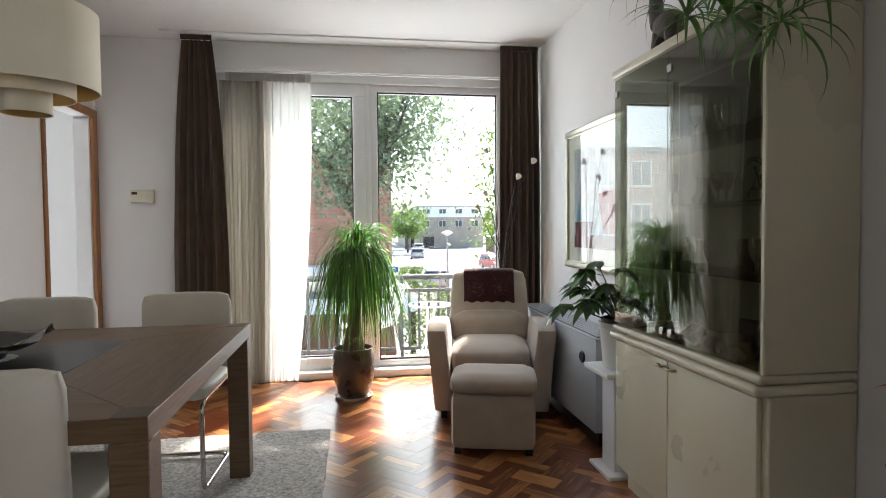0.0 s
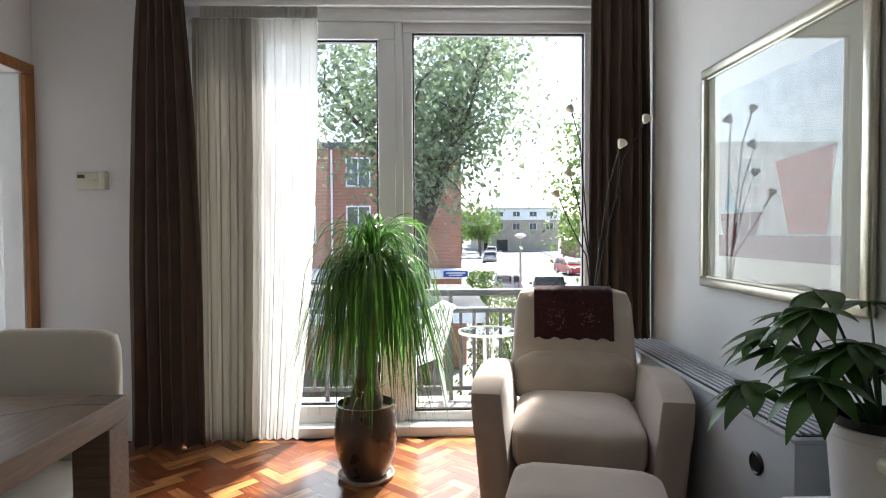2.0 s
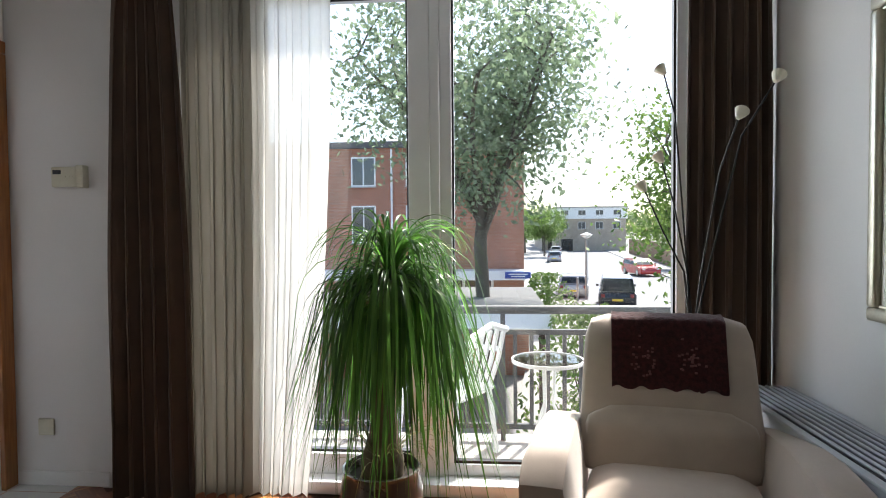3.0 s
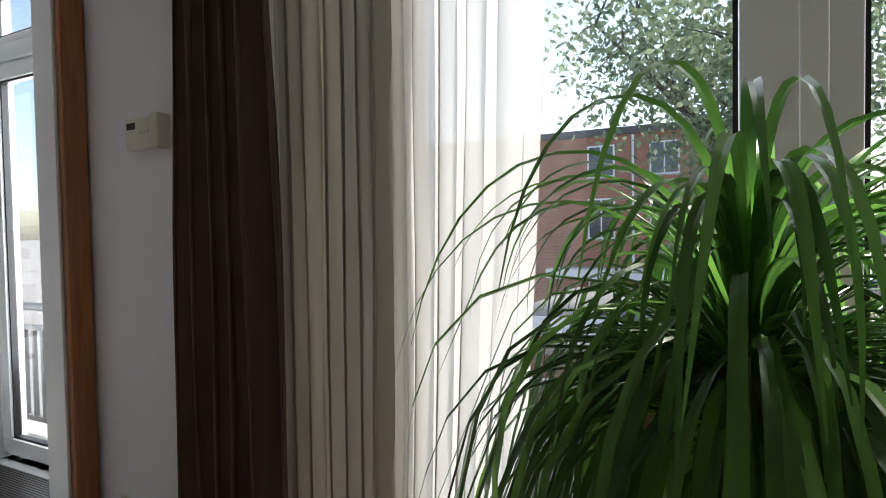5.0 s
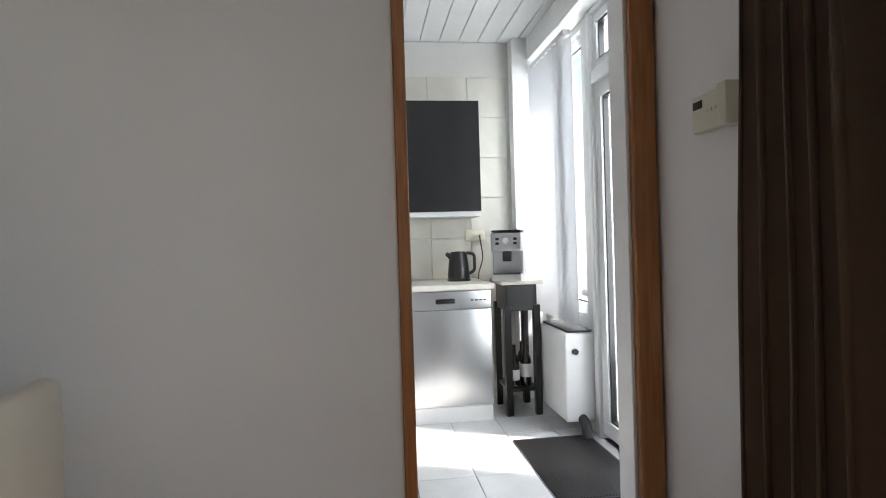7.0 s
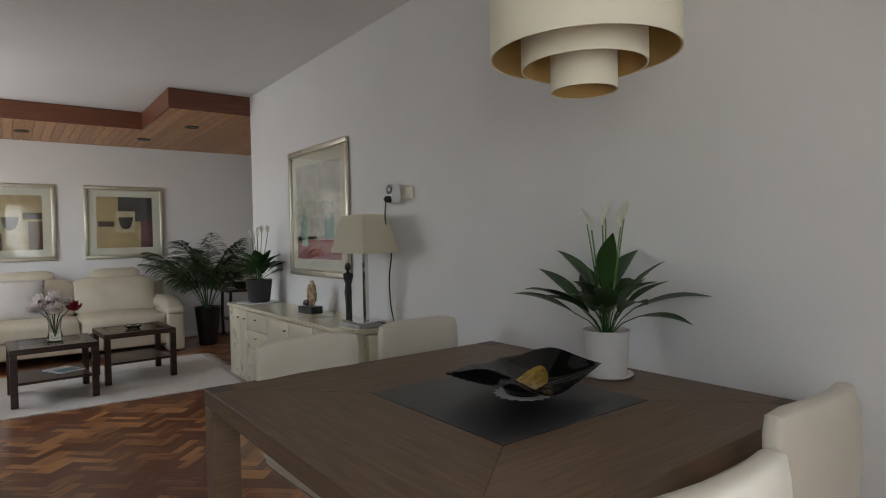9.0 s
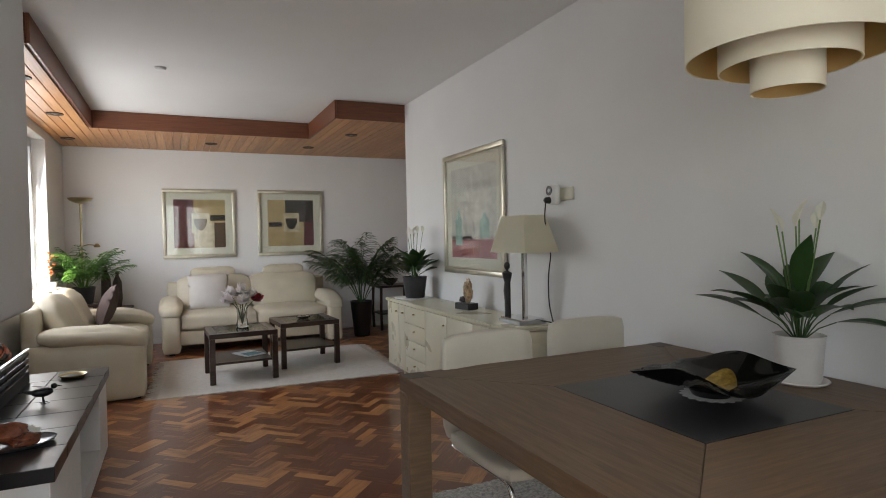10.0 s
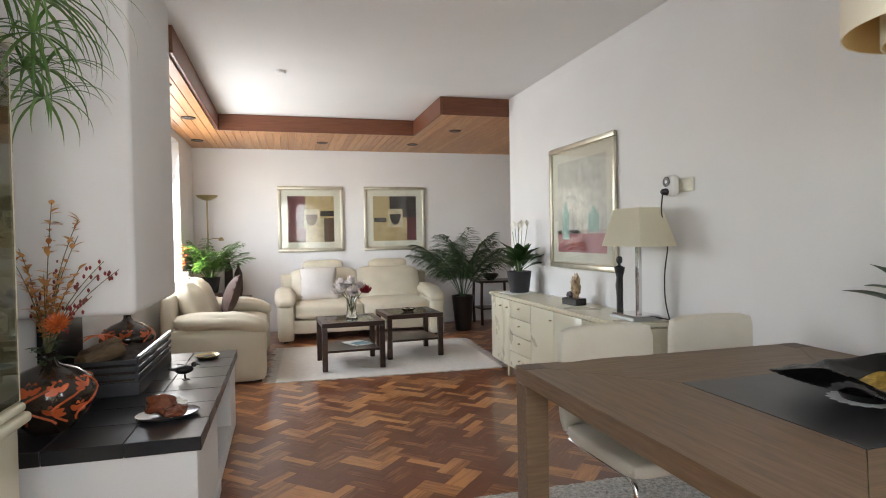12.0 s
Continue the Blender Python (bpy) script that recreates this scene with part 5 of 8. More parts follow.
def flat_shape(pts, y):
    bm = bmesh.new()
    f = bm.faces.new([bm.verts.new((x, y, z)) for x, z in pts])
    r = bmesh.ops.extrude_face_region(bm, geom=[f])
    for v in r["geom"]:
        if isinstance(v, bmesh.types.BMVert):
            v.co.y -= 0.0004
    return bm


def bowl_print(k, m):
    flip = k == 0
    cols = ((0, .38, .0, 1, "wine" if flip else "ochre"), (.38, 1, .52, 1, "ochre" if flip else "dark"), (.38, .78, 0, .52, "sand" if flip else "ochre"), (.78, 1, 0, .52, "umber" if flip else "wine"))
    inner = [("abstract colour field", (a, b, c, d), ink[n_], 0.0) for a, b, c, d, n_ in cols]
    inner += [("dark band", (0.02, 0.3, 0.42, 0.52) if not flip else (0.7, 1, 0.56, 0.68), ink["dark"], 0.0004), ("pale panel behind a bowl", (0.34, 0.68, 0.30, 0.72), ink["sand"], 0.0008)]
    p, (x0, x1, z0, z1) = picture("framed_print", ("framed abstract print with a bowl in wine and ochre" if flip else "framed abstract print with a dark bowl in ochre"), 0.90, 0.91, m, inner)
    W_, H_ = x1 - x0, z1 - z0
    pts = [(x0 + W_ * (0.51 + 0.13 * math.cos(a)), z0 + H_ * (0.60 + 0.24 * math.sin(a))) for a in [math.pi + math.pi * i / 14 for i in range(15)]]
    part("print_bowl", flat_shape(pts, -0.0118), ink["umber" if flip else "dark"], p, "painted bowl")


bowl_print(0, pose(1.03, YS + 0.002, 1.09, 0, 0, 180))
bowl_print(1, pose(-0.155, YS + 0.002, 1.09, 0, 0, 180))
# long wall print
p, (x0, x1, z0, z1) = picture("framed_print", "framed pale still-life print with a red cloth", 1.05, 1.015, pose(XL + 0.002, -0.90, 0.99, 0, 0, 90), [("pale wash", (0, 1, 0.2, 1), ink["pale"], 0.0), ("red painted cloth", (0, 1, 0, 0.24), ink["rose"], 0.0)])
for c, (a, b), (lo, hi) in (("aqua", (0.10, 0.26), (0.14, 0.55)), ("aqua", (0.66, 0.86), (0.22, 0.48))):
    xm, hw = x0 + (x1 - x0) * (a + b) / 2, (x1 - x0) * (b - a) / 2
    zl, zh = z0 + (z1 - z0) * lo, z0 + (z1 - z0) * hi
    part("print_bottle", flat_shape([(xm - hw, zl), (xm + hw, zl), (xm + hw, zl + (zh - zl) * 0.65), (xm + hw * 0.4, zl + (zh - zl) * 0.85), (xm + hw * 0.3, zh), (xm - hw * 0.3, zh), (xm - hw * 0.4, zl + (zh - zl) * 0.85), (xm - hw, zl + (zh - zl) * 0.65)], -0.0113), ink[c], p, "painted bottle")
part("print_boat", flat_shape([(x0 + 0.18, z0 + 0.02), (x0 + 0.52, z0 + 0.02), (x0 + 0.44, z0 + 0.09), (x0 + 0.24, z0 + 0.07)], -0.0115), ink["red"], p)
# boat print above the radiator
p, (x0, x1, z0, z1) = picture("framed_print", "framed print of a red boat with a blue sail", 1.0, 0.945, pose(XR - 0.002, 4.09, 0.935, 0, 0, -90), [("pale grey water and sky", (0, 1, 0, 1), ink["grey"], 0.0), ("dark red shore", (0, 1, 0, 0.13), ink["wine"], 0.0004)], 0.04, 0.10)
W_, H_ = x1 - x0, z1 - z0
part("print_hull", flat_shape([(x0 + W_ * 0.02, z0 + H_ * 0.26), (x0 + W_ * 0.45, z0 + H_ * 0.26), (x0 + W_ * 0.38, z0 + H_ * 0.12), (x0 + W_ * 0.05, z0 + H_ * 0.12)], -0.0115), ink["wine"], p, "dark red hull")
part("print_sail", flat_shape([(x0 + W_ * 0.06, z0 + H_ * 0.27), (x0 + W_ * 0.20, z0 + H_ * 0.27), (x0 + W_ * 0.11, z0 + H_ * 0.52)], -0.0115), ink["blue"], p, "light blue sail")
part("print_hull", flat_shape([(x0 + W_ * 0.55, z0 + H_ * 0.52), (x0 + W_ * 0.98, z0 + H_ * 0.55), (x0 + W_ * 0.92, z0 + H_ * 0.14), (x0 + W_ * 0.66, z0 + H_ * 0.14)], -0.0115), ink["red"], p, "large red hull")

# ---- thermostat and sockets ----
tm = thing("thermostat", "small ivory plastic room thermostat on a white wall", "thermostat", (-1.005, YW, 1.475))
part("body", bx(-0.085, 0.045, -0.03, -0.001, -0.045, 0.05, 0.006), M_PLASTIC, tm)
part("lid", bx(0.047, 0.085, -0.045, -0.001, -0.05, 0.055, 0.006), M_PLASTIC, tm)
part("display", bx(-0.075, -0.035, -0.0312, -0.03, 0.015, 0.035), M_BLACK, tm, "dark display", smooth=False)
for k in range(3):
    part("button", bx(-0.02 + k * 0.018, -0.01 + k * 0.018, -0.033, -0.03, 0.0, 0.008), M_PLASTIC, tm, smooth=False)


def socket(at, turn, w=0.08, holes=1, label="ivory wall socket"):
    s = thing("wall_socket", label, "socket", at, turn)
    part("plate", bx(-w / 2, w / 2, -0.012, -0.001, -0.04, 0.04, 0.005), M_PLASTIC, s)
    for k in range(holes):
        x = (k - (holes - 1) / 2) * 0.07
        bm = turned([(0.0, -0.002), (0.02, -0.002), (0.022, 0.001), (0.02, 0.001), (0, 0.0)], 20)
        bmesh.ops.transform(bm, matrix=pose(x, -0.0125, 0, 90, 0, 0), verts=bm.verts)
        part("outlet", bm, M_PLASTIC, s)
    return s


socket((-1.166, YW, 0.284), 0, label="ivory wall socket low on a white wall")
# timer plug above the sideboard: wall socket on the long wall, timer, cable
socket((XL, 0.87, 1.55), 90, 0.15, 2, "double ivory wall socket beside a timer plug")
tp = thing("timer_plug", "white round timer plug with a black dial in a wall socket", "timer plug", (XL + 0.012, 0.80, 1.545), 90)
part("body", cushion(-0.05, 0.03, -0.06, 0.0, -0.055, 0.065, 0.02, 0.004), M_WHITE, tp)
bm = turned([(0.012, 0.0), (0.030, 0.0), (0.030, 0.006), (0.022, 0.008), (0.012, 0.006)], 24)
bmesh.ops.transform(bm, matrix=pose(-0.01, -0.062, 0.03, 90, 0, 0), verts=bm.verts)
part("dial", bm, M_BLACK, tp, "black ring dial")
bm = turned([(0, 0.0), (0.022, 0.0), (0.018, 0.03), (0.008, 0.04), (0, 0.04)], 16)
bmesh.ops.transform(bm, matrix=pose(-0.01, -0.062, -0.03, 90, 0, 0), verts=bm.verts)
part("plug", bm, M_BLACK, tp, "black mains plug")
cb_ = solid("power_cable", bar(rounded([(XL + 0.10, 0.79, 1.515), (XL + 0.11, 0.78, 1.40), (XL + 0.07, 0.80, 1.20), (XL + 0.08, 0.77, 1.05), (XL + 0.05, 0.73, 0.85), (XL + 0.04, 0.78, 0.70), (XL + 0.03, 0.83, 0.56), (XL + 0.05, 0.88, 0.60), (XL + 0.06, 0.86, 0.75), (XL + 0.12, 0.70, 0.757)], 0.08, 6), 0.004, 8), M_CABLE, "black power cable hanging down a white wall", "cable")

# ---- table top things ----
bw = thing("glass_bowl", "wavy square black glass bowl with a gold centre", "bowl", (-0.75, 2.43, TZ + 0.002), 18)
bw.scale = (0.88, 0.88, 0.88)
bm = bmesh.new()
n_ = 26
gr_ = [[None] * (n_ + 1) for _ in range(n_ + 1)]
for i in range(n_ + 1):
    for j in range(n_ + 1):
        u, w_ = i / n_ * 2 - 1, j / n_ * 2 - 1
        r = math.hypot(u, w_)
        a = math.atan2(w_, u)
        sup = max(abs(u), abs(w_))
        z = 0.02 + 0.075 * sup ** 1.7 + 0.028 * sup ** 2 * math.cos(2 * a + 0.4) + 0.012 * sup * math.cos(4 * a)
        k = 0.24 * (1 - 0.10 * (r > 0) * abs(math.sin(2 * a)) * 0.6)
        gr_[i][j] = bm.verts.new((u * k, w_ * k, z))
for i in range(n_):
    for j in range(n_):
        bm.faces.new((gr_[i][j], gr_[i + 1][j], gr_[i + 1][j + 1], gr_[i][j + 1]))
bmesh.ops.solidify(bm, geom=bm.faces[:], thickness=0.007)
part("body", bm, material("black_glass", (0.012, 0.012, 0.011), 0.08, vary=0.2, coat=0.6, bump=0.0), bw)
bm = bmesh.new()
gr2 = []
for i in range(13):
    row = []
    for j in range(9):
        t_, v_ = i / 6 - 1, j / 4 - 1
        # a square grid drawn onto an oval
        u, w_ = 0.62 * t_ * math.sqrt(1 - v_ * v_ / 2), 0.34 * v_ * math.sqrt(1 - t_ * t_ / 2)
        a, sup = math.atan2(w_, u), max(abs(u), abs(w_))
        z = 0.02 + 0.075 * sup ** 1.7 + 0.028 * sup ** 2 * math.cos(2 * a + 0.4) + 0.012 * sup * math.cos(4 * a)
        k = 0.24 * (1 - 0.06 * abs(math.sin(2 * a)))
        row.append(bm.verts.new((u * k, w_ * k, z + 0.004)))
    gr2.append(row)
for a, b in zip(gr2, gr2[1:]):
    for j in range(8):
        bm.faces.new((a[j], a[j + 1], b[j + 1], b[j]))
part("gold_patch", bm, material("crackled_gold_leaf", (0.45, 0.30, 0.06), 0.35, metal=0.8, vary=0.5, scale=40, bump=0.4), bw, "crackled gold leaf centre")
part("foot", turned([(0, 0.0), (0.07, 0.0), (0.085, 0.024), (0.0, 0.026)], 32), M_BLACK, bw)
db = bmesh.new()
ring = []
for k in range(72):
    a = k * 2 * math.pi / 72
    r = 0.098 + 0.006 * math.cos(a * 18)
    ring.append(db.verts.new((r * math.cos(a), r * math.sin(a), 0.0)))
f = db.faces.new(ring)
r_ = bmesh.ops.extrude_face_region(db, geom=[f])
for v in r_["geom"]:
    if isinstance(v, bmesh.types.BMVert):
        v.co.z += 0.0016
solid("lace_doily", db, material("white_lace", (0.66, 0.66, 0.64), 0.95, vary=0.1, scale=90, bump=0.6), "round white lace doily under a black bowl", "doily", (-0.75, 2.43, TZ + 0.0002))

M_LILYP = leafy("white_spathe", (0.66, 0.66, 0.54), (0.84, 0.83, 0.74), 0.4)


def peace_lily(at, turn, pot_prof, pot_mat, pot_label, label, n, reach, seed, spathes=6, saucer=False, tall=0.42, pot_top=0.17):
    pl_ = thing("peace_lily", label, "plant", at, turn)
    part("pot", turned(pot_prof, 40), pot_mat, pl_, pot_label)
    if saucer:
        part("saucer", turned([(0, 0), (0.085, 0), (0.097, 0.008), (0.094, 0.012), (0.08, 0.004), (0, 0.004)], 36), pot_mat, pl_)
    part("soil", turned([(0, pot_top - 0.02), (0.06, pot_top - 0.02), (0.06, pot_top - 0.03), (0, pot_top - 0.03)], 20), M_SOIL, pl_)
    rng = random.Random(seed)
    for i in range(n):
        a = i * 2.399 + rng.uniform(-0.3, 0.3)
        q = (i + 0.5) / n
        bm = bmesh.new()
        # a thin leaf stalk, then the pointed blade
        out_, up_ = reach * (0.06 + 0.20 * q) * rng.uniform(0.8, 1.2), reach * (0.27 - 0.16 * q) * rng.uniform(0.7, 1.3)
        c_, d_ = math.cos(a), math.sin(a)
        foot = Vector((0.012 * c_, 0.012 * d_, pot_top - 0.02))
        knee = Vector((c_ * out_, d_ * out_, pot_top + up_))
        tube(bm, [foot, foot.lerp(knee, 0.5) + Vector((0, 0, 0.012)), knee], 0.0022, 5, 0.002)
        leaf(bm, knee, a + rng.uniform(-0.25, 0.25), 1.05 - 0.75 * q + rng.uniform(-0.2, 0.2), reach * rng.uniform(0.40, 0.60), rng.uniform(0.07, 0.1), rng.uniform(0.25, 0.8), 10, 0.3, 1.0, wave=0.004, start=0.04)
        part("leaf", bm, M_LEAFD, pl_)
    for i in range(spathes):
        a = i * 2.1 + rng.uniform(-0.3, 0.3)
        lean = rng.uniform(0.05, 0.3)
        h = tall * rng.uniform(0.8, 1.05)
        tip = Vector((math.cos(a) * lean * h, math.sin(a) * lean * h, pot_top + h))
        s_ = part("flower_stalk", bar([(0, 0, pot_top - 0.02), tip * 0.5 + Vector((0, 0, 0.06)), tip], 0.0028, 6), M_SPIDER, pl_, "thin green stalk")
        bm = bmesh.new()
        leaf(bm, tip, a + 1, 1.3, 0.075, 0.036, 0.4, 7, 0.5, 1.2)
        part("spathe", bm, M_LILYP, s_, "fading white spathe")
    return pl_


peace_lily((-1.155, 2.46, TZ + 0.001), 30, [(0, 0.005), (0.068, 0.005), (0.072, 0.02), (0.082, 0.16), (0.086, 0.172), (0.078, 0.172), (0.074, 0.14), (0, 0.13)], material("white_ribbed_ceramic", (0.68, 0.66, 0.62), 0.45, vary=0.05, bump=0.1), "white ribbed ceramic pot", "peace lily in a white ceramic pot on a table", 26, 0.46, 5, 6, True, 0.46)

# ---- sideboard ----
SBX, SY0, SY1, SZ = -0.955, -1.50, 0.86, 0.735
sbd = thing("sideboard", "long low cream lacquer sideboard with doors and drawers", "sideboard", (0, 0, 0))
part("body", bx(XL + 0.015, SBX - 0.018, SY0 + 0.02, SY1 - 0.12, 0.10, SZ - 0.03, 0.003, 1), M_LACQ, sbd)
bm = bmesh.new()
ring = [(XL + 0.005, SY0), (SBX + 0.015, SY0), (SBX + 0.015, 0.60), (SBX - 0.06, 0.74), (XL + 0.005, SY1)]
f = bm.faces.new([bm.verts.new((x, y, SZ - 0.028)) for x, y in ring])
r_ = bmesh.ops.extrude_face_region(bm, geom=[f])
for v in r_["geom"]:
    if isinstance(v, bmesh.types.BMVert):
        v.co.z += 0.028
bmesh.ops.bevel(bm, geom=bm.edges[:], offset=0.008, segments=3, affect="EDGES")
part("top", bm, M_LACQ, sbd, "glossy cream top with angled corner")
part("shadow_gap", bx(XL + 0.02, SBX - 0.012, SY0 + 0.03, SY1 - 0.14, SZ - 0.032, SZ - 0.028), M_BRASS, sbd, "thin brass line under the top", smooth=False)
y = SY0 + 0.025
for w_, kind_ in ((0.30, "door"), (0.16, "door"), (0.46, "drawers"), (0.42, "door"), (0.42, "door"), (0.40, "door")):
    if kind_ == "door":
        d = part("door", bx(SBX - 0.018, SBX, y + 0.002, y + w_ - 0.002, 0.11, SZ - 0.035, 0.004), M_LACQ, sbd)
        hy = y + w_ - 0.04
        part("handle", bar([(SBX, hy, 0.63), (SBX + 0.014, hy, 0.63), (SBX + 0.016, hy, 0.625)], 0.006, 8, 0.008), M_BRASS, d, "small brass knob")
    else:
        for k in range(4):
            z0 = 0.11 + k * 0.148
            d = part("drawer", bx(SBX - 0.018, SBX, y + 0.002, y + w_ - 0.002, z0, z0 + 0.144, 0.004), M_LACQ, sbd)
            part("handle", bar([(SBX, y + w_ / 2, z0 + 0.09), (SBX + 0.014, y + w_ / 2, z0 + 0.09), (SBX + 0.016, y + w_ / 2, z0 + 0.085)], 0.006, 8, 0.008), M_BRASS, d, "small brass knob")
    y += w_
part("angled_end", bx(XL + 0.015, XL + 0.25, 0.742, 0.80, 0.11, SZ - 0.035, 0.01), M_LACQ, sbd)
for y in (-1.15, -0.2, 0.55):
    part("leg", bx(SBX - 0.07, SBX - 0.03, y, y + 0.04, 0, 0.10, 0.003, 1), M_LACQ, sbd)
    part("leg", bx(XL + 0.04, XL + 0.08, y, y + 0.04, 0, 0.10, 0.003, 1), M_LACQ, sbd)

# lamp on the sideboard
tl = thing("table_lamp", "table lamp with a cream tapered shade on a steel base", "table lamp", (-1.16, 0.60, SZ + 0.001))
part("base", bx(-0.10, 0.10, -0.13, 0.13, 0, 0.022, 0.003, 1), M_STEEL, tl)
part("base_step", bx(-0.09, 0.09, -0.12, 0.12, 0.0225, 0.034, 0.002, 1), M_CHROME, tl)
part("post", bx(-0.012, 0.012, 0.02, 0.055, 0.034, 0.50, 0.002, 1), M_CHROME, tl, "flat chrome post")
bm = bmesh.new()
for (w0, w1), (d0, d1), z0, z1 in (((0.215, 0.135), (0.125, 0.08), 0.455, 0.69),):
    lo = [bm.verts.new((sx * d0, 0.03 + sy * w0, z0)) for sx, sy in ((-1, -1), (1, -1), (1, 1), (-1, 1))]
    hi = [bm.verts.new((sx * d1, 0.03 + sy * w1, z1)) for sx, sy in ((-1, -1), (1, -1), (1, 1), (-1, 1))]
    for i in range(4):
        bm.faces.new((lo[i], lo[(i + 1) % 4], hi[(i + 1) % 4], hi[i]))
bmesh.ops.solidify(bm, geom=bm.faces[:], thickness=0.004)
part("shade", bm, M_SHADE, tl, "cream fabric pyramid shade", smooth=False)

# slim standing figure, a plain statue
sm = bmesh.new()
lathe(sm, [(0, 0), (0.026, 0), (0.027, 0.02), (0.024, 0.10), (0.027, 0.17), (0.024, 0.22), (0.034, 0.265), (0.038, 0.285), (0.012, 0.298), (0.011, 0.306), (0.021, 0.318), (0.023, 0.335), (0.018, 0.352), (0, 0.358)], 20, sx=0.75)
for v in sm.verts:
    v.co.x += 0.004 * noise.noise(v.co * 30)
    v.co.y += 0.006 * noise.noise(v.co * 22 + Vector((3, 0, 0)))
solid("bronze_statue", sm, material("dark_bronze", (0.035, 0.035, 0.036), 0.45, metal=0.6, vary=0.4, scale=25, bump=0.4), "slim dark bronze statue on a steel lamp base", "statue", (-1.10, 0.52, SZ + 0.036))
# mineral slice on a block
ms = thing("mineral_sculpture", "brown mineral slice on a black block", "sculpture", (-1.17, -0.22, SZ + 0.001), 10)
part("block", bx(-0.05, 0.05, -0.085, 0.085, 0, 0.05, 0.002, 1), M_BLACK, ms)
bm = rock(0.065, 14, 0.35, 0.8, 1.45, 0.5)
bmesh.ops.translate(bm, verts=bm.verts, vec=(0, 0.02, 0.045))
part("mineral", bm, material("banded_brown_agate", (0.20, 0.12, 0.06), 0.3, vary=0.6, scale=35, second=(0.4, 0.28, 0.16)), ms)
bm = rock(0.03, 15, 0.8, 1, 0.8, 0.5)
bmesh.ops.translate(bm, verts=bm.verts, vec=(0, -0.05, 0.048))
part("mineral", bm, M_GEODE, ms)
solid("white_tray", bx(-0.14, 0.14, -0.14, 0.14, 0, 0.008, 0.003, 1), M_WHITE, "flat white tray on a sideboard", "tray", (-1.14, -1.22, SZ + 0.001), 12)
peace_lily((-1.14, -1.22, SZ + 0.0095), 70, [(0, 0), (0.085, 0), (0.09, 0.01), (0.112, 0.18), (0.115, 0.195), (0.105, 0.195), (0.10, 0.16), (0, 0.15)], M_CHARC, "dark grey pot", "peace lily in a dark grey pot on a sideboard", 34, 0.44, 9, 6, False, 0.42, 0.19)


# ---- sofas ----
def sofa(at, turn, width, depth, label, headrests=True):
    s = thing("sofa", label, "sofa", at, turn)
    w = width / 2
    aw = 0.20
    part("base", bx(-w + 0.04, w - 0.04, -depth / 2 + 0.06, depth / 2 - 0.04, 0.10, 0.27, 0.02, 3), M_CREAM, s)
    for sg in (-1, 1):
        bm = cushion(sg * (w - aw / 2) - aw / 2, sg * (w - aw / 2) + aw / 2, -depth / 2, depth / 2 - 0.05, 0.015, 0.50, 0.04, 0.006)
        a = part("armrest", bm, M_CREAM, s)
        bm = cushion(sg * (w - aw / 2) - aw / 2 - 0.02, sg * (w - aw / 2) + aw / 2 + 0.015, -depth / 2 - 0.015, depth / 2 - 0.15, 0.47, 0.61, 0.065, 0.012, 0.012, 3 + sg)
        for v in bm.verts:
            t = (v.co.y + depth / 2) / depth
            v.co.z += -0.05 * max(0, 0.25 - t) / 0.25 + 0.02 * t
        part("arm_pad", bm, M_CREAM, a, "padded cream leather arm top")
    iw = w - aw
    for k in (-1, 1):
        c0, c1 = (-iw, -0.004) if k < 0 else (0.004, iw)
        part("seat_cushion", cushion(c0, c1, -depth / 2 + 0.03, depth / 2 - 0.25, 0.27, 0.47, 0.055, 0.018, 0.014, k + 2), M_CREAM, s)
        bm = cushion(c0 - 0.01 * (k < 0) , c1, -0.09, 0.09, 0.44, 0.86, 0.07, 0.02, 0.012, k + 6)
        for v in bm.verts:
            v.co.y += depth / 2 - 0.33 + 0.16 * (v.co.z - 0.44) / 0.42
        part("back_cushion", bm, M_CREAM, s)
        if headrests:
            xm = (c0 + c1) / 2 + k * 0.02
            bm = cushion(xm - 0.26, xm + 0.26, -0.05, 0.05, 0.83, 0.97, 0.045, 0.01, 0.008, k + 9)
            for v in bm.verts:
                v.co.y += depth / 2 - 0.14
            part("headrest", bm, M_CREAM, s)
    bm = bx(-w + 0.05, w - 0.05, depth / 2 - 0.16, depth / 2 - 0.03, 0.10, 0.80, 0.04, 3)
    part("back_frame", bm, M_CREAM, s)
    for sg in (-1, 1):
        for y in (-depth / 2 + 0.07, depth / 2 - 0.1):
            part("foot", bx(sg * (w - 0.1) - 0.03, sg * (w - 0.1) + 0.03, y - 0.03, y + 0.03, 0, 0.018, 0.002, 1), M_BLACK, s)
    return s


s1 = sofa((0.0, -3.99, 0), 180, 2.10, 0.98, "two-seat cream leather sofa with low headrests against a wall")
s2 = sofa((1.585, -2.42, 0), -90, 1.62, 0.90, "two-seat cream leather sofa seen from its arm end", False)


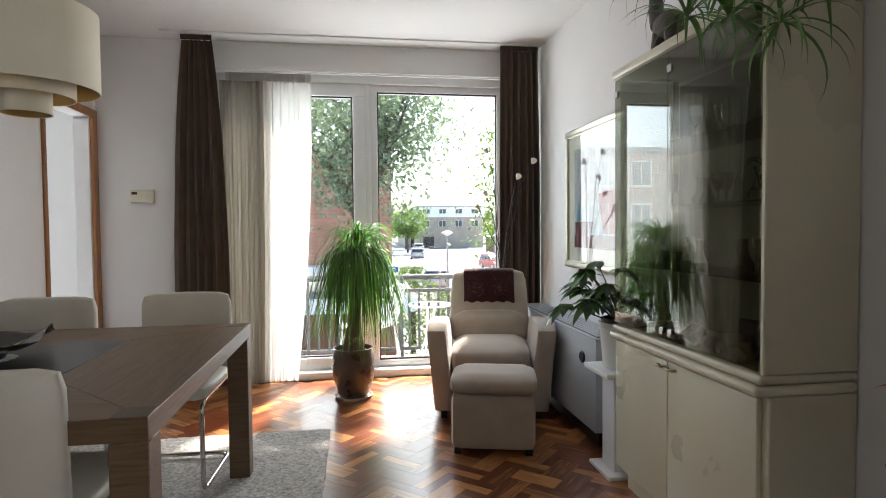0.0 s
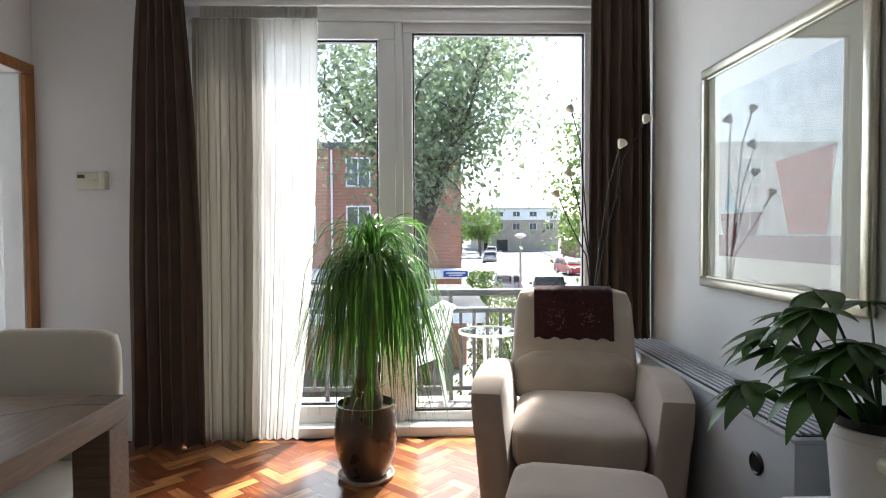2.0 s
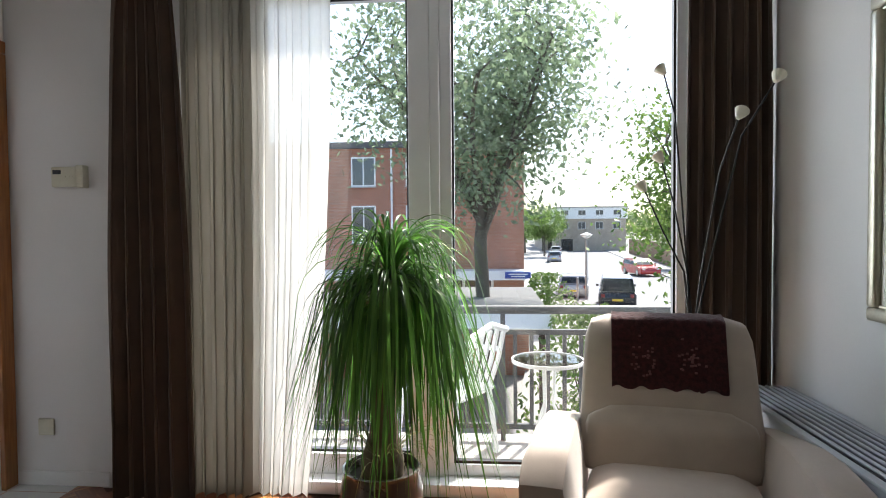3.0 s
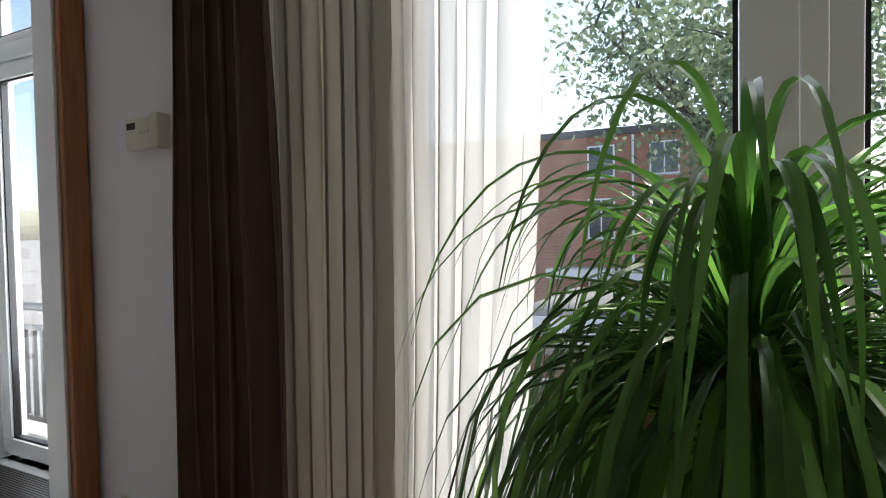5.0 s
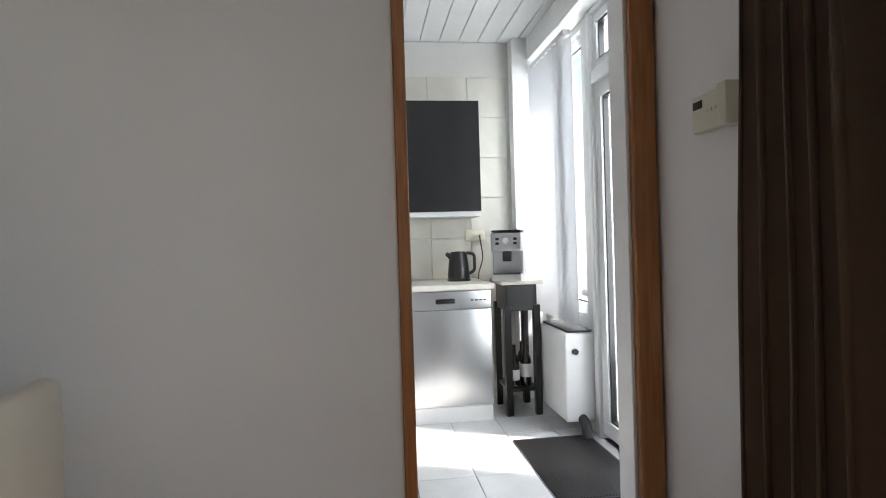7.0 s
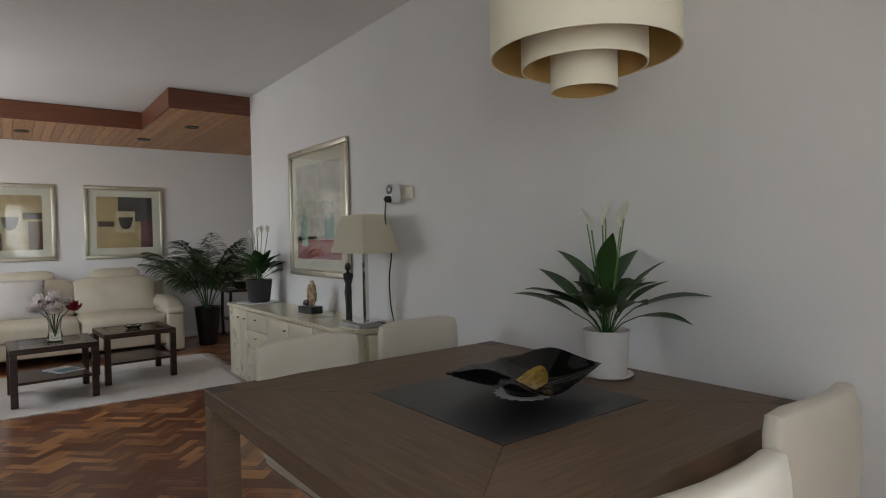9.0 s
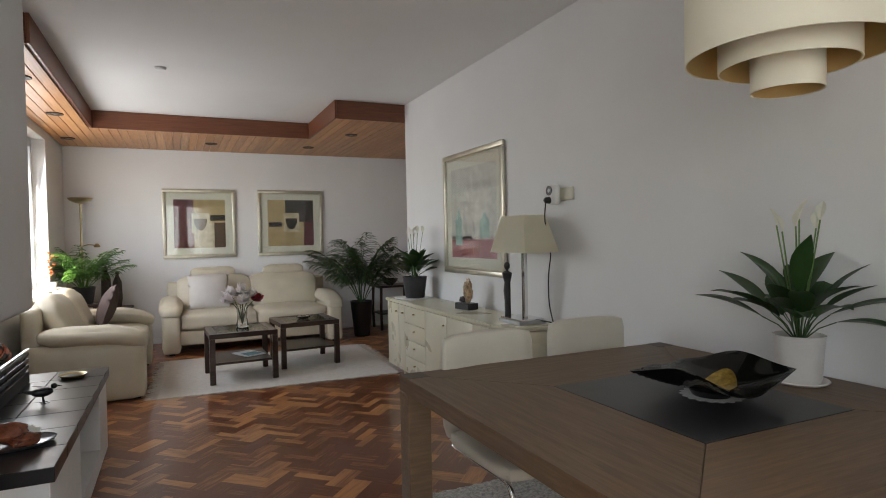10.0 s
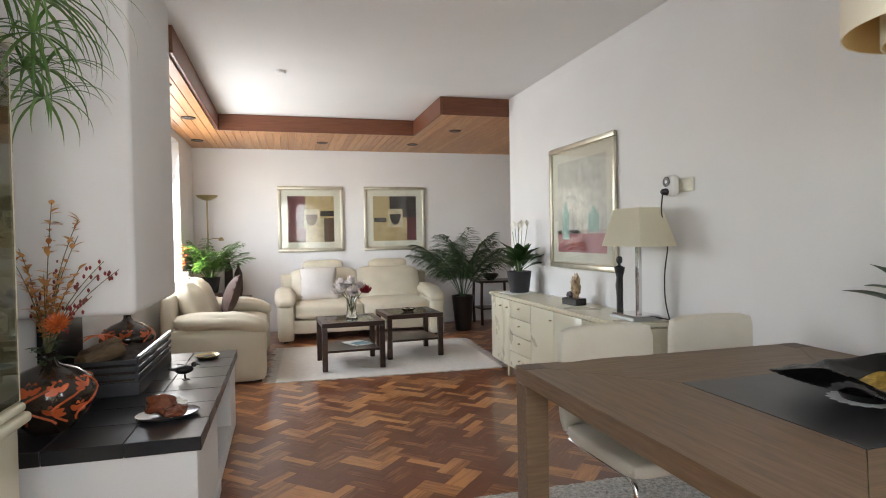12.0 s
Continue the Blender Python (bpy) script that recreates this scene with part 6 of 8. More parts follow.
def pillow(at, rot, w, h, t, mat, label):
    bm = bmesh.new()
    n = 16
    for sgn in (1, -1):
        g = [[bm.verts.new((w * (i / n - 0.5) * (1 - 0.06 * math.sin(math.pi * j / n)), sgn * t * (max(0, math.sin(math.pi * i / n) * math.sin(math.pi * j / n)) ** 0.5) / 2, h * (j / n) * (1 - 0.0) + 0.012 * noise.noise(Vector((i * 0.4, j * 0.4, sgn))))) for j in range(n + 1)] for i in range(n + 1)]
        for a, b in zip(g, g[1:]):
            for j in range(n):
                bm.faces.new((a[j], a[j + 1], b[j + 1], b[j]))
    bmesh.ops.remove_doubles(bm, verts=bm.verts, dist=0.001)
    ob = solid("cushion", bm, mat, label, "cushion")
    ob.matrix_basis = pose(*at, *rot)
    return ob


pillow((0.52, -3.90, 0.475), (18, 0, 2), 0.48, 0.44, 0.17, material("pale_linen", (0.56, 0.53, 0.49), 0.9, vary=0.08, fine=300, bump=0.3), "pale linen cushion leaning on a cream sofa")
pillow((1.58, -2.75, 0.475), (20, 6, -82), 0.46, 0.44, 0.16, material("dark_brown_knit", (0.075, 0.05, 0.042), 0.95, vary=0.25, scale=40, bump=0.8), "dark brown knitted cushion leaning on a cream sofa")


# ---- coffee tables, rug ----
def coffee_table(at, turn):
    t = thing("coffee_table", "small square dark wooden coffee table with a glass top", "coffee table", at, turn, group="coffee tables")
    a, h = 0.30, 0.455
    for sx in (-1, 1):
        for sy in (-1, 1):
            part("leg", bx(sx * (a - 0.025) - 0.025, sx * (a - 0.025) + 0.025, sy * (a - 0.025) - 0.025, sy * (a - 0.025) + 0.025, 0, h - 0.045, 0.003, 1), M_DARKWOOD, t)
    for s in (-1, 1):
        part("top_rail", bx(-a, a, s * (a - 0.035) - 0.035, s * (a - 0.035) + 0.035, h - 0.044, h, 0.003, 1), M_DARKWOOD, t)
        part("top_rail", bx(s * (a - 0.035) - 0.035, s * (a - 0.035) + 0.035, -a + 0.07, a - 0.07, h - 0.044, h - 0.0005, 0.003, 1), M_DARKWOOD, t)
    part("glass_top", bx(-a + 0.068, a - 0.068, -a + 0.068, a - 0.068, h - 0.009, h - 0.002), M_CABGLASS, t, "inset glass pane", smooth=False)
    part("shelf", bx(-a + 0.05, a - 0.05, -a + 0.02, a - 0.02, 0.17, 0.19, 0.003, 1), M_DARKWOOD, t)
    return t


ct = coffee_table((0.34, -2.07, 0.014), 2)
copy_thing(ct, pose(-0.335, -2.42, 0.014, 0, 0, 3))
rw = thing("fringed_rug", "cream woven cotton rug with a scalloped edge and tassel fringe", "rug", (-0.03, -2.32, 0.0), -2.5)
bm = rug_mesh(-1.05, 1.05, -0.84, 0.84, 0.009, 0.0015, 90, 60, 1.0)
for v in bm.verts:
    if abs(v.co.y) > 0.8:
        v.co.y += 0.006 * math.sin(v.co.x * 60)
part("woven_field", bm, M_RUGW, rw)
rng = random.Random(17)
for s in (-1, 1):
    bm = bmesh.new()
    for i in range(90):
        y = -0.83 + i * 1.66 / 89
        e = s * (1.05 + rng.uniform(0.07, 0.12))
        tube(bm, [(s * 1.045, y, 0.007), (s * 1.09, y + rng.uniform(-0.012, 0.012), 0.008), (e, y + rng.uniform(-0.025, 0.025), 0.004)], 0.0035, 5, 0.002)
    tagged(part("fringe", bm, M_RUGW, rw, "cream tassel fringe"), kind="stuff")
# flowers in a glass on the table
fv = thing("flower_vase", "white and red peonies in a clear glass vase", "flowers", (0.31, -2.12, 0.470))
fv.scale = (1.5, 1.5, 1.5)
part("glass", turned([(0, 0), (0.035, 0), (0.04, 0.01), (0.03, 0.06), (0.034, 0.12), (0.045, 0.14), (0.042, 0.14), (0.031, 0.12), (0.027, 0.06), (0.03, 0.012), (0, 0.012)], 28), M_CLEAR, fv)
M_PEONY = leafy("white_peony_petal", (0.70, 0.64, 0.62), (0.86, 0.82, 0.80), 0.35)
M_PEONYR = leafy("red_peony_petal", (0.24, 0.01, 0.02), (0.45, 0.03, 0.05), 0.25)
rng = random.Random(5)
for k, (x, y, z, mt) in enumerate(((0, 0.03, 0.25, M_PEONY), (0.07, -0.02, 0.23, M_PEONY), (-0.05, 0.02, 0.22, M_PEONY), (0.02, -0.06, 0.22, M_PEONY), (-0.09, 0.02, 0.19, M_PEONYR), (0.09, 0.05, 0.19, M_PEONY), (0.0, 0.08, 0.19, M_PEONY))):
    stx = part("stem", bar([(0, 0, 0.02), (x * 0.3, y * 0.3, 0.12), (x, y, z)], 0.0025, 5), M_LEAFD, fv)
    bm = bmesh.new()
    for i in range(34):
        leaf(bm, (x, y, z - 0.015), rng.uniform(0, 6.3), rng.uniform(-0.2, 1.5), rng.uniform(0.04, 0.062), 0.042, rng.uniform(-0.8, 0.3), 4, -0.4, 0.8, start=0.2)
    part("blossom", bm, mt, stx, "ruffled white peony" if mt is M_PEONY else "dark red peony")
gd = thing("glass_dish", "small clear glass dish on a coffee table", "dish", (-0.33, -2.40, 0.470))
part("dish", turned([(0, 0), (0.05, 0), (0.085, 0.03), (0.08, 0.03), (0.048, 0.006), (0, 0.006)], 28), M_CLEAR, gd)
for k in range(4):
    solid("glass_pebble", rock(0.02, 30 + k, 1, 1, 0.7, 0.2, 2), M_CLEAR if k % 2 else M_STEEL, "small shiny pebble in a glass dish", "pebble", (-0.33 + 0.04 * math.cos(k * 1.6), -2.40 + 0.04 * math.sin(k * 1.6), 0.478), group="glass pebbles")
mg = thing("magazine", "folded white and blue magazine on a low shelf", "magazine", (0.26, -2.10, 0.2055), 25)
part("pages", bx(-0.10, 0.10, -0.14, 0.14, 0, 0.010, 0.002, 1), M_WHITE, mg)
part("cover_block", bx(-0.08, 0.08, -0.02, 0.12, 0.010, 0.0115), ink["blue"], mg, "blue cover picture", smooth=False)


# ---- palms ----
def palm(at, turn, label, n, reach, seed, mat, pot_prof, pot_mat, pot_top, leaflets=34, wd=0.024, low=0.95, bend=1.25):
    p = thing("potted_palm", label, "plant", at, turn)
    part("pot", turned(pot_prof, 36), pot_mat, p, "tall dark planter")
    part("soil", turned([(0, pot_top - 0.03), (0.07, pot_top - 0.03), (0.07, pot_top - 0.04), (0, pot_top - 0.04)], 20), M_SOIL, p)
    rng = random.Random(seed)
    for k in range(n):
        a = k * 2.399 + rng.uniform(-0.3, 0.3)
        rise = rng.uniform(low, 1.52)
        ln = reach * rng.uniform(0.7, 1.0)
        pts, q, ang = [], Vector((0.02 * math.cos(a), 0.02 * math.sin(a), pot_top - 0.03)), rise
        out = Vector((math.cos(a), math.sin(a), 0))
        seg = 14
        for i in range(seg + 1):
            pts.append(q.copy())
            q = q + (out * math.cos(ang) + Vector((0, 0, math.sin(ang)))) * ln / seg
            ang -= bend / seg * (0.4 + 1.2 * i / seg)
        fr = part("frond_stalk", bar(pts, 0.005, 6, 0.0015), mat, p)
        bm = bmesh.new()
        for i in range(leaflets):
            t = 0.30 + 0.70 * i / (leaflets - 1)
            f_ = t * seg
            i0 = min(seg - 1, int(f_))
            b_ = pts[i0].lerp(pts[i0 + 1], f_ - i0)
            L_ = reach * 0.27 * math.sin(math.pi * (0.25 + 0.70 * (t - 0.3) / 0.7)) + 0.03
            for s in (-1, 1):
                leaf(bm, b_, a + s * (1.0 - 0.45 * (t - 0.3)), rng.uniform(0.05, 0.45), L_, wd, rng.uniform(0.7, 1.3), 5, 0.3, 0.9, start=0.15)
        part("frond", bm, mat, fr, "feathery palm frond")
    return p


M_PALM = leafy("areca_palm_leaf", (0.02, 0.055, 0.018), (0.08, 0.16, 0.05), 0.25, 0.4)
M_PALMB = leafy("bright_palm_leaf", (0.03, 0.10, 0.018), (0.14, 0.30, 0.05), 0.35, 0.4)
palm((-1.37, -3.75, 0), 0, "large areca palm in a tall black planter", 20, 1.16, 4, M_PALM, [(0, 0), (0.10, 0), (0.105, 0.01), (0.15, 0.46), (0.155, 0.47), (0.145, 0.47), (0.14, 0.43), (0, 0.42)], M_BLACK, 0.46, 34, 0.024, 1.05, 1.15)
ps = thing("plant_pedestal", "narrow dark wooden pedestal in a room corner", "plant stand", (1.84, -3.85, 0))
part("top", bx(-0.15, 0.15, -0.15, 0.15, 0.60, 0.63, 0.004, 1), M_DARKWOOD, ps)
for sx in (-1, 1):
    for sy in (-1, 1):
        part("leg", bx(sx * 0.12 - 0.02, sx * 0.12 + 0.02, sy * 0.12 - 0.02, sy * 0.12 + 0.02, 0, 0.60, 0.003, 1), M_DARKWOOD, ps)
palm((1.84, -3.85, 0.63), 40, "small bright green palm in a dark pot on a pedestal", 20, 0.60, 12, M_PALMB, [(0, 0), (0.09, 0), (0.12, 0.18), (0.125, 0.19), (0.115, 0.19), (0.11, 0.16), (0, 0.15)], M_BLACK, 0.18, 14, 0.032, 0.8, 0.95)
fl_ = thing("uplighter_lamp", "slim brass floor uplighter in a room corner", "floor lamp", (1.91, -4.36, 0))
part("base", turned([(0, 0), (0.13, 0), (0.135, 0.015), (0.02, 0.03), (0, 0.03)], 32), M_BRASS, fl_)
part("pole", bar([(0, 0, 0.03), (0, 0, 1.80)], 0.011, 12), M_BRASS, fl_)
part("bowl", turned([(0, 1.79), (0.05, 1.80), (0.12, 1.835), (0.135, 1.86), (0.13, 1.86), (0.115, 1.84), (0.045, 1.81), (0, 1.805)], 36), M_BRASS, fl_, "shallow brass bowl shade")
part("reading_arm", bar([(0, 0, 1.28), (-0.08, 0.05, 1.30), (-0.16, 0.08, 1.29)], 0.006), M_BRASS, fl_)
part("reading_head", turned([(0, 1.265), (0.03, 1.265), (0.035, 1.28), (0.015, 1.31), (0, 1.31)], 20, (-0.17, 0.085, 0)), M_BRASS, fl_)
st_ = thing("corner_table", "low dark side table in a room corner", "side table", (1.58, -4.28, 0))
part("top", bx(-0.20, 0.20, -0.20, 0.20, 0.50, 0.53, 0.004, 1), M_DARKWOOD, st_)
for sx in (-1, 1):
    for sy in (-1, 1):
        part("leg", bx(sx * 0.17 - 0.02, sx * 0.17 + 0.02, sy * 0.17 - 0.02, sy * 0.17 + 0.02, 0, 0.50, 0.003, 1), M_DARKWOOD, st_)
for x, h, lb in ((1.66, 0.50, "tall slim dark brown carved bottle vase"), (1.54, 0.43, "slim brown carved bottle vase")):
    solid("bottle_vase", turned([(0, 0), (0.04, 0), (0.055, h * 0.25), (0.05, h * 0.7), (0.02, h * 0.88), (0.016, h * 0.93), (0.022, h * 0.96), (0.016, h), (0, h)], 20), material("carved_brown_wood", (0.06, 0.045, 0.035), 0.6, vary=0.4, scale=30, bump=0.5), lb, "vase", (x, -4.28, 0.531), group="bottle vases")
# small orchid by the window
oc = thing("small_orchid", "small orchid with pale pink blossoms on a windowsill", "flowers", (2.0, -2.95, 0.85))
part("pot", turned([(0, 0), (0.045, 0), (0.055, 0.09), (0.05, 0.09), (0, 0.075)], 24), M_WHITE, oc)
bm = bmesh.new()
for i in range(22):
    leaf(bm, (0.02 * math.sin(i), 0.08 * math.sin(i * 2.1), 0.12 + 0.012 * i), i * 1.3, 0.5, 0.05, 0.035, 0.6, 4, start=0.25)
part("blossoms", bm, M_PETAL, oc, "small pale orange blossoms")
# dark cabinet glimpsed past the corner
nk = thing("side_table", "dark wooden side table in a nook past a corner", "side table", (-1.98, -4.2, 0))
part("top", bx(-0.28, 0.28, -0.22, 0.22, 0.60, 0.63, 0.004, 1), M_DARKWOOD, nk)
part("shelf", bx(-0.25, 0.25, -0.19, 0.19, 0.22, 0.24, 0.004, 1), M_DARKWOOD, nk)
for sx in (-1, 1):
    for sy in (-1, 1):
        part("leg", bar([(sx * 0.24, sy * 0.18, 0), (sx * 0.25, sy * 0.19, 0.3), (sx * 0.24, sy * 0.18, 0.60)], 0.02, 8), M_DARKWOOD, nk)
solid("dark_bowl", turned([(0, 0), (0.05, 0), (0.10, 0.05), (0.115, 0.09), (0.105, 0.09), (0.09, 0.05), (0, 0.015)], 28), M_DKPOT, "dark bowl on a wooden side table", "bowl", (-1.92, -4.15, 0.631))
socket((-0.95, YS, 0.30), 180, label="white wall socket near a palm")
# smoke detector
sd = thing("smoke_detector", "small flat white detector on a white ceiling", "detector", (0.95, -1.3, HC))
part("body", turned([(0, -0.022), (0.035, -0.02), (0.045, -0.006), (0.045, -0.001), (0, -0.001)], 24), M_WHITE, sd)

# ---- kitchen ----
M_WORK = material("pale_worktop", (0.60, 0.58, 0.52), 0.4, vary=0.06, scale=40)
dw = thing("dishwasher", "brushed steel dishwasher under a pale worktop", "dishwasher", (-3.37, 3.95, 0))
part("body", bx(-0.55, -0.022, 0.25, 0.835, 0.105, 0.86), M_WHITE, dw, smooth=False)
part("door", bx(-0.02, 0.0, 0.25, 0.835, 0.115, 0.735, 0.004), M_STEEL, dw)
pnl = part("control_panel", bx(-0.02, 0.003, 0.25, 0.835, 0.74, 0.855, 0.004), M_STEEL, dw)
part("handle_recess", bx(0.0, 0.005, 0.47, 0.60, 0.775, 0.81, 0.008), M_BLACK, pnl, "black grip recess")
for k in range(4):
    part("button", bx(0.003, 0.006, 0.70 + k * 0.028, 0.718 + k * 0.028, 0.79, 0.80, 0.001, 1), M_CHARC, pnl)
kc = thing("kitchen_unit", "white kitchen base unit under a pale worktop", "cabinet", (-3.37, -0.05, 0))
part("body", bx(-0.56, -0.02, 2.42, 4.245, 0.10, 0.86), M_WHITE, kc, smooth=False)
for k in range(3):
    d = part("door", bx(-0.02, 0.0, 2.43 + k * 0.605, 3.03 + k * 0.605, 0.11, 0.855, 0.004), M_WHITE, kc)
    part("handle", bar([(0.0, 2.5 + k * 0.605, 0.80), (0.02, 2.5 + k * 0.605, 0.80), (0.02, 2.6 + k * 0.605, 0.80), (0.0, 2.6 + k * 0.605, 0.80)], 0.005), M_STEEL, d)
structure("trim_kick_board", bx(-3.94, -3.40, 2.42, 4.785, 0.0, 0.10), M_WHITE, "white kick board under kitchen units", "plinth")
wt = solid("worktop", bx(-3.955, -3.34, 2.42, 4.80, 0.862, 0.90, 0.006), M_WORK, "pale laminate kitchen worktop", "worktop")
ub = thing("wall_cabinet", "black fronted kitchen wall cabinet above a worktop", "cabinet", (-3.635, -0.022, 0.03))
part("body", bx(-0.325, -0.02, 3.6, 4.815, 1.32, 2.115), M_WHITE, ub, smooth=False)
part("door", bx(-0.02, 0.0, 4.20, 4.815, 1.355, 2.118, 0.002, 1), M_BLACK, ub, "flat black door")
part("door", bx(-0.02, 0.0, 3.6, 4.196, 1.355, 2.118, 0.002, 1), M_BLACK, ub, "flat black door")
ktl = thing("kettle", "black electric kettle on a worktop", "kettle", (-3.70, 4.63, 0.90), 90)
part("body", turned([(0, 0.015), (0.075, 0.015), (0.078, 0.03), (0.07, 0.12), (0.06, 0.19), (0.05, 0.205), (0, 0.21)], 28), M_BLACK, ktl)
part("base", turned([(0, 0), (0.08, 0), (0.082, 0.012), (0, 0.014)], 28), M_BLACK, ktl)
part("handle", bar(rounded([(0.055, 0, 0.195), (0.115, 0, 0.19), (0.115, 0, 0.07), (0.075, 0, 0.05)], 0.03), 0.011), M_BLACK, ktl)
part("spout", bar([(-0.055, 0, 0.17), (-0.085, 0, 0.195)], 0.02, 10, 0.014), M_BLACK, ktl)
tbk = thing("side_stand", "tall narrow black wooden kitchen stand", "stand", (-3.61, 5.01, 0))
for sx in (-1, 1):
    for sy in (-1, 1):
        part("leg", bx(sx * 0.15 - 0.025, sx * 0.15 + 0.025, sy * 0.10 - 0.022, sy * 0.10 + 0.022, 0, 0.74, 0.003, 1), M_BLACK, tbk)
part("apron", bx(-0.16, 0.16, -0.105, 0.105, 0.70, 0.875, 0.004, 1), M_BLACK, tbk)
part("top", bx(-0.19, 0.19, -0.14, 0.14, 0.876, 0.90, 0.004), M_WORK, tbk, "pale worktop board")
part("shelf", bx(-0.16, 0.16, -0.105, 0.105, 0.16, 0.18, 0.002, 1), M_BLACK, tbk)
M_WINE = material("dark_bottle_glass", (0.02, 0.018, 0.012), 0.1, vary=0.2, coat=0.5)
for x, y, h, lab in ((-3.54, 5.05, 0.30, True), (-3.59, 4.98, 0.27, False), (-3.67, 5.06, 0.28, True), (-3.51, 4.96, 0.24, True)):
    b_ = thing("wine_bottle", "dark wine bottle with a pale label on a low shelf" if lab else "dark wine bottle on a low shelf", "bottle", (x, y, 0.181), group="kitchen bottles")
    part("body", turned([(0, 0), (0.035, 0), (0.037, 0.01), (0.037, h * 0.6), (0.015, h * 0.78), (0.014, h), (0, h)], 20), M_WINE, b_)
    if lab:
        part("label", turned([(0.0378, h * 0.2), (0.0378, h * 0.5)], 20), M_WHITE, b_, "pale paper label")
cm = thing("coffee_machine", "silver espresso machine on a black kitchen stand", "coffee machine", (-3.60, 4.965, 0.90), 70)
part("body", bx(-0.11, 0.11, 0.0, 0.16, 0.02, 0.33, 0.012, 3), M_STEEL, cm)
part("front_head", bx(-0.105, 0.105, -0.12, 0.0, 0.20, 0.325, 0.012, 3), M_STEEL, cm)
part("drip_tray", bx(-0.10, 0.10, -0.14, 0.0, 0.0, 0.045, 0.006), M_STEEL, cm)
part("tray_grid", bx(-0.09, 0.09, -0.13, -0.005, 0.0455, 0.05), M_BLACK, cm, smooth=False)
part("spout", bx(-0.03, 0.03, -0.10, -0.03, 0.13, 0.20, 0.008), M_BLACK, cm, "black coffee spout")
part("top_tray", bx(-0.10, 0.10, -0.11, 0.15, 0.331, 0.345, 0.005), M_BLACK, cm)
dl = turned([(0, 0), (0.026, 0), (0.024, 0.012), (0, 0.014)], 20)
bmesh.ops.transform(dl, matrix=pose(0, -0.121, 0.27, 90, 0, 0), verts=dl.verts)
part("dial", dl, M_CHROME, cm)
for sx in (-1, 1):
    for k in range(2):
        part("button", bx(sx * 0.06 - 0.012, sx * 0.06 + 0.012, -0.1235, -0.12, 0.245 + k * 0.03, 0.262 + k * 0.03, 0.003, 1), M_BLACK, cm)
socket((KX + 0.009, 4.80, 1.22), 90, 0.15, 2, "double kitchen wall socket above a worktop")
solid("appliance_cable", bar(rounded([(KX + 0.03, 4.83, 1.22), (KX + 0.06, 4.85, 1.05), (KX + 0.12, 4.80, 0.95), (-3.70, 4.77, 0.912)], 0.06), 0.005), M_CABLE, "black appliance cable above a worktop", "cable")
structure("trim_pipe_box", bx(KX + 0.002, KX + 0.12, 5.09, 5.30, 0.0, KH - 0.002, 0.004, 1), M_WHITE, "white boxed pipe in a kitchen corner", "pipe box")
structure("trim_beam", bx(KX + 0.13, XL - 0.13, KY - 0.13, KY - 0.003, KH - 0.17, KH - 0.004, 0.006), M_WHITE, "white boxed beam above a kitchen window", "beam")
kr = thing("gas_heater", "white enamel wall heater under a kitchen window", "radiator", (-3.20, KY - 0.07, 0))
part("casing", bx(-0.28, 0.22, -0.12, 0.066, 0.08, 0.61, 0.012, 3), M_WHITE, kr)
part("grille", bx(-0.27, 0.21, -0.10, 0.05, 0.611, 0.625), M_CHARC, kr, "dark top grille", smooth=False)
part("knob", bar([(0.221, -0.06, 0.5), (0.235, -0.06, 0.5)], 0.018, 14), M_BLACK, kr)
part("pipe", bar(rounded([(0.2, -0.02, 0.1), (0.27, -0.02, 0.08), (0.28, -0.02, 0.0)], 0.03), 0.03, 12), M_CHARC, kr)
kw = thing("window_kitchen", "white kitchen window behind long white vertical blinds", "window", (0, 0, 0), kind="structure")
pane_frame(kw, -3.88, -3.09, KY + 0.07, 0.7, 2.45, 0.06)
vb = thing("vertical_blind", "white fabric vertical blind before a kitchen window", "blind", (0, 0, 0))
part("head_rail", bx(-3.88, -3.06, KY - 0.125, KY - 0.075, 2.405, 2.44, 0.003, 1), M_WHITE, vb)
for k in range(9):
    x = -3.82 + k * 0.088
    part("slat", bx(-0.06, 0.06, -0.0015, 0.0015, 0.66, 2.40, m=pose(x, KY - 0.1, 0, 0, 0, 32)), M_BLIND, vb, smooth=False)
kd = thing("door_kitchen", "white glazed balcony door with a transom window", "door", (0, 0, 0), kind="structure")
for n__, (a, b, c, d) in (("jamb", (-2.96, -2.90, 0, 2.52)), ("jamb", (-2.12, -2.06, 0, 2.52)), ("head", (-2.90, -2.12, 2.46, 2.52)), ("transom_bar", (-2.90, -2.12, 2.06, 2.14))):
    part(n__, bx(a, b, KY - 0.02, KY + 0.08, c, d, 0.005), M_PVC, kd)
pane_frame(kd, -2.90, -2.12, KY + 0.03, 0.03, 2.06, 0.085)
pane_frame(kd, -2.90, -2.12, KY + 0.03, 2.14, 2.46, 0.05)
part("door_handle", bar(rounded([(-2.17, KY - 0.01, 1.02), (-2.17, KY - 0.05, 1.02), (-2.29, KY - 0.05, 1.02)], 0.02), 0.009), M_STEEL, kd)
mt_ = thing("door_mat", "ribbed black rubber mat before a kitchen door", "mat", (-2.55, 5.037, 0.0), 0)
part("base", bx(-0.42, 0.42, -0.232, 0.232, 0, 0.008, 0.003, 1), M_BLACK, mt_)
rib = mesh_of("rib", bx(-0.40, 0.40, -0.0035, 0.0035, 0.008, 0.012), M_BLACK, False)
for i in range(30):
    o = new("rib", rib)
    o.parent = mt_
    o.location = (0, -0.218 + i * 0.015, 0)

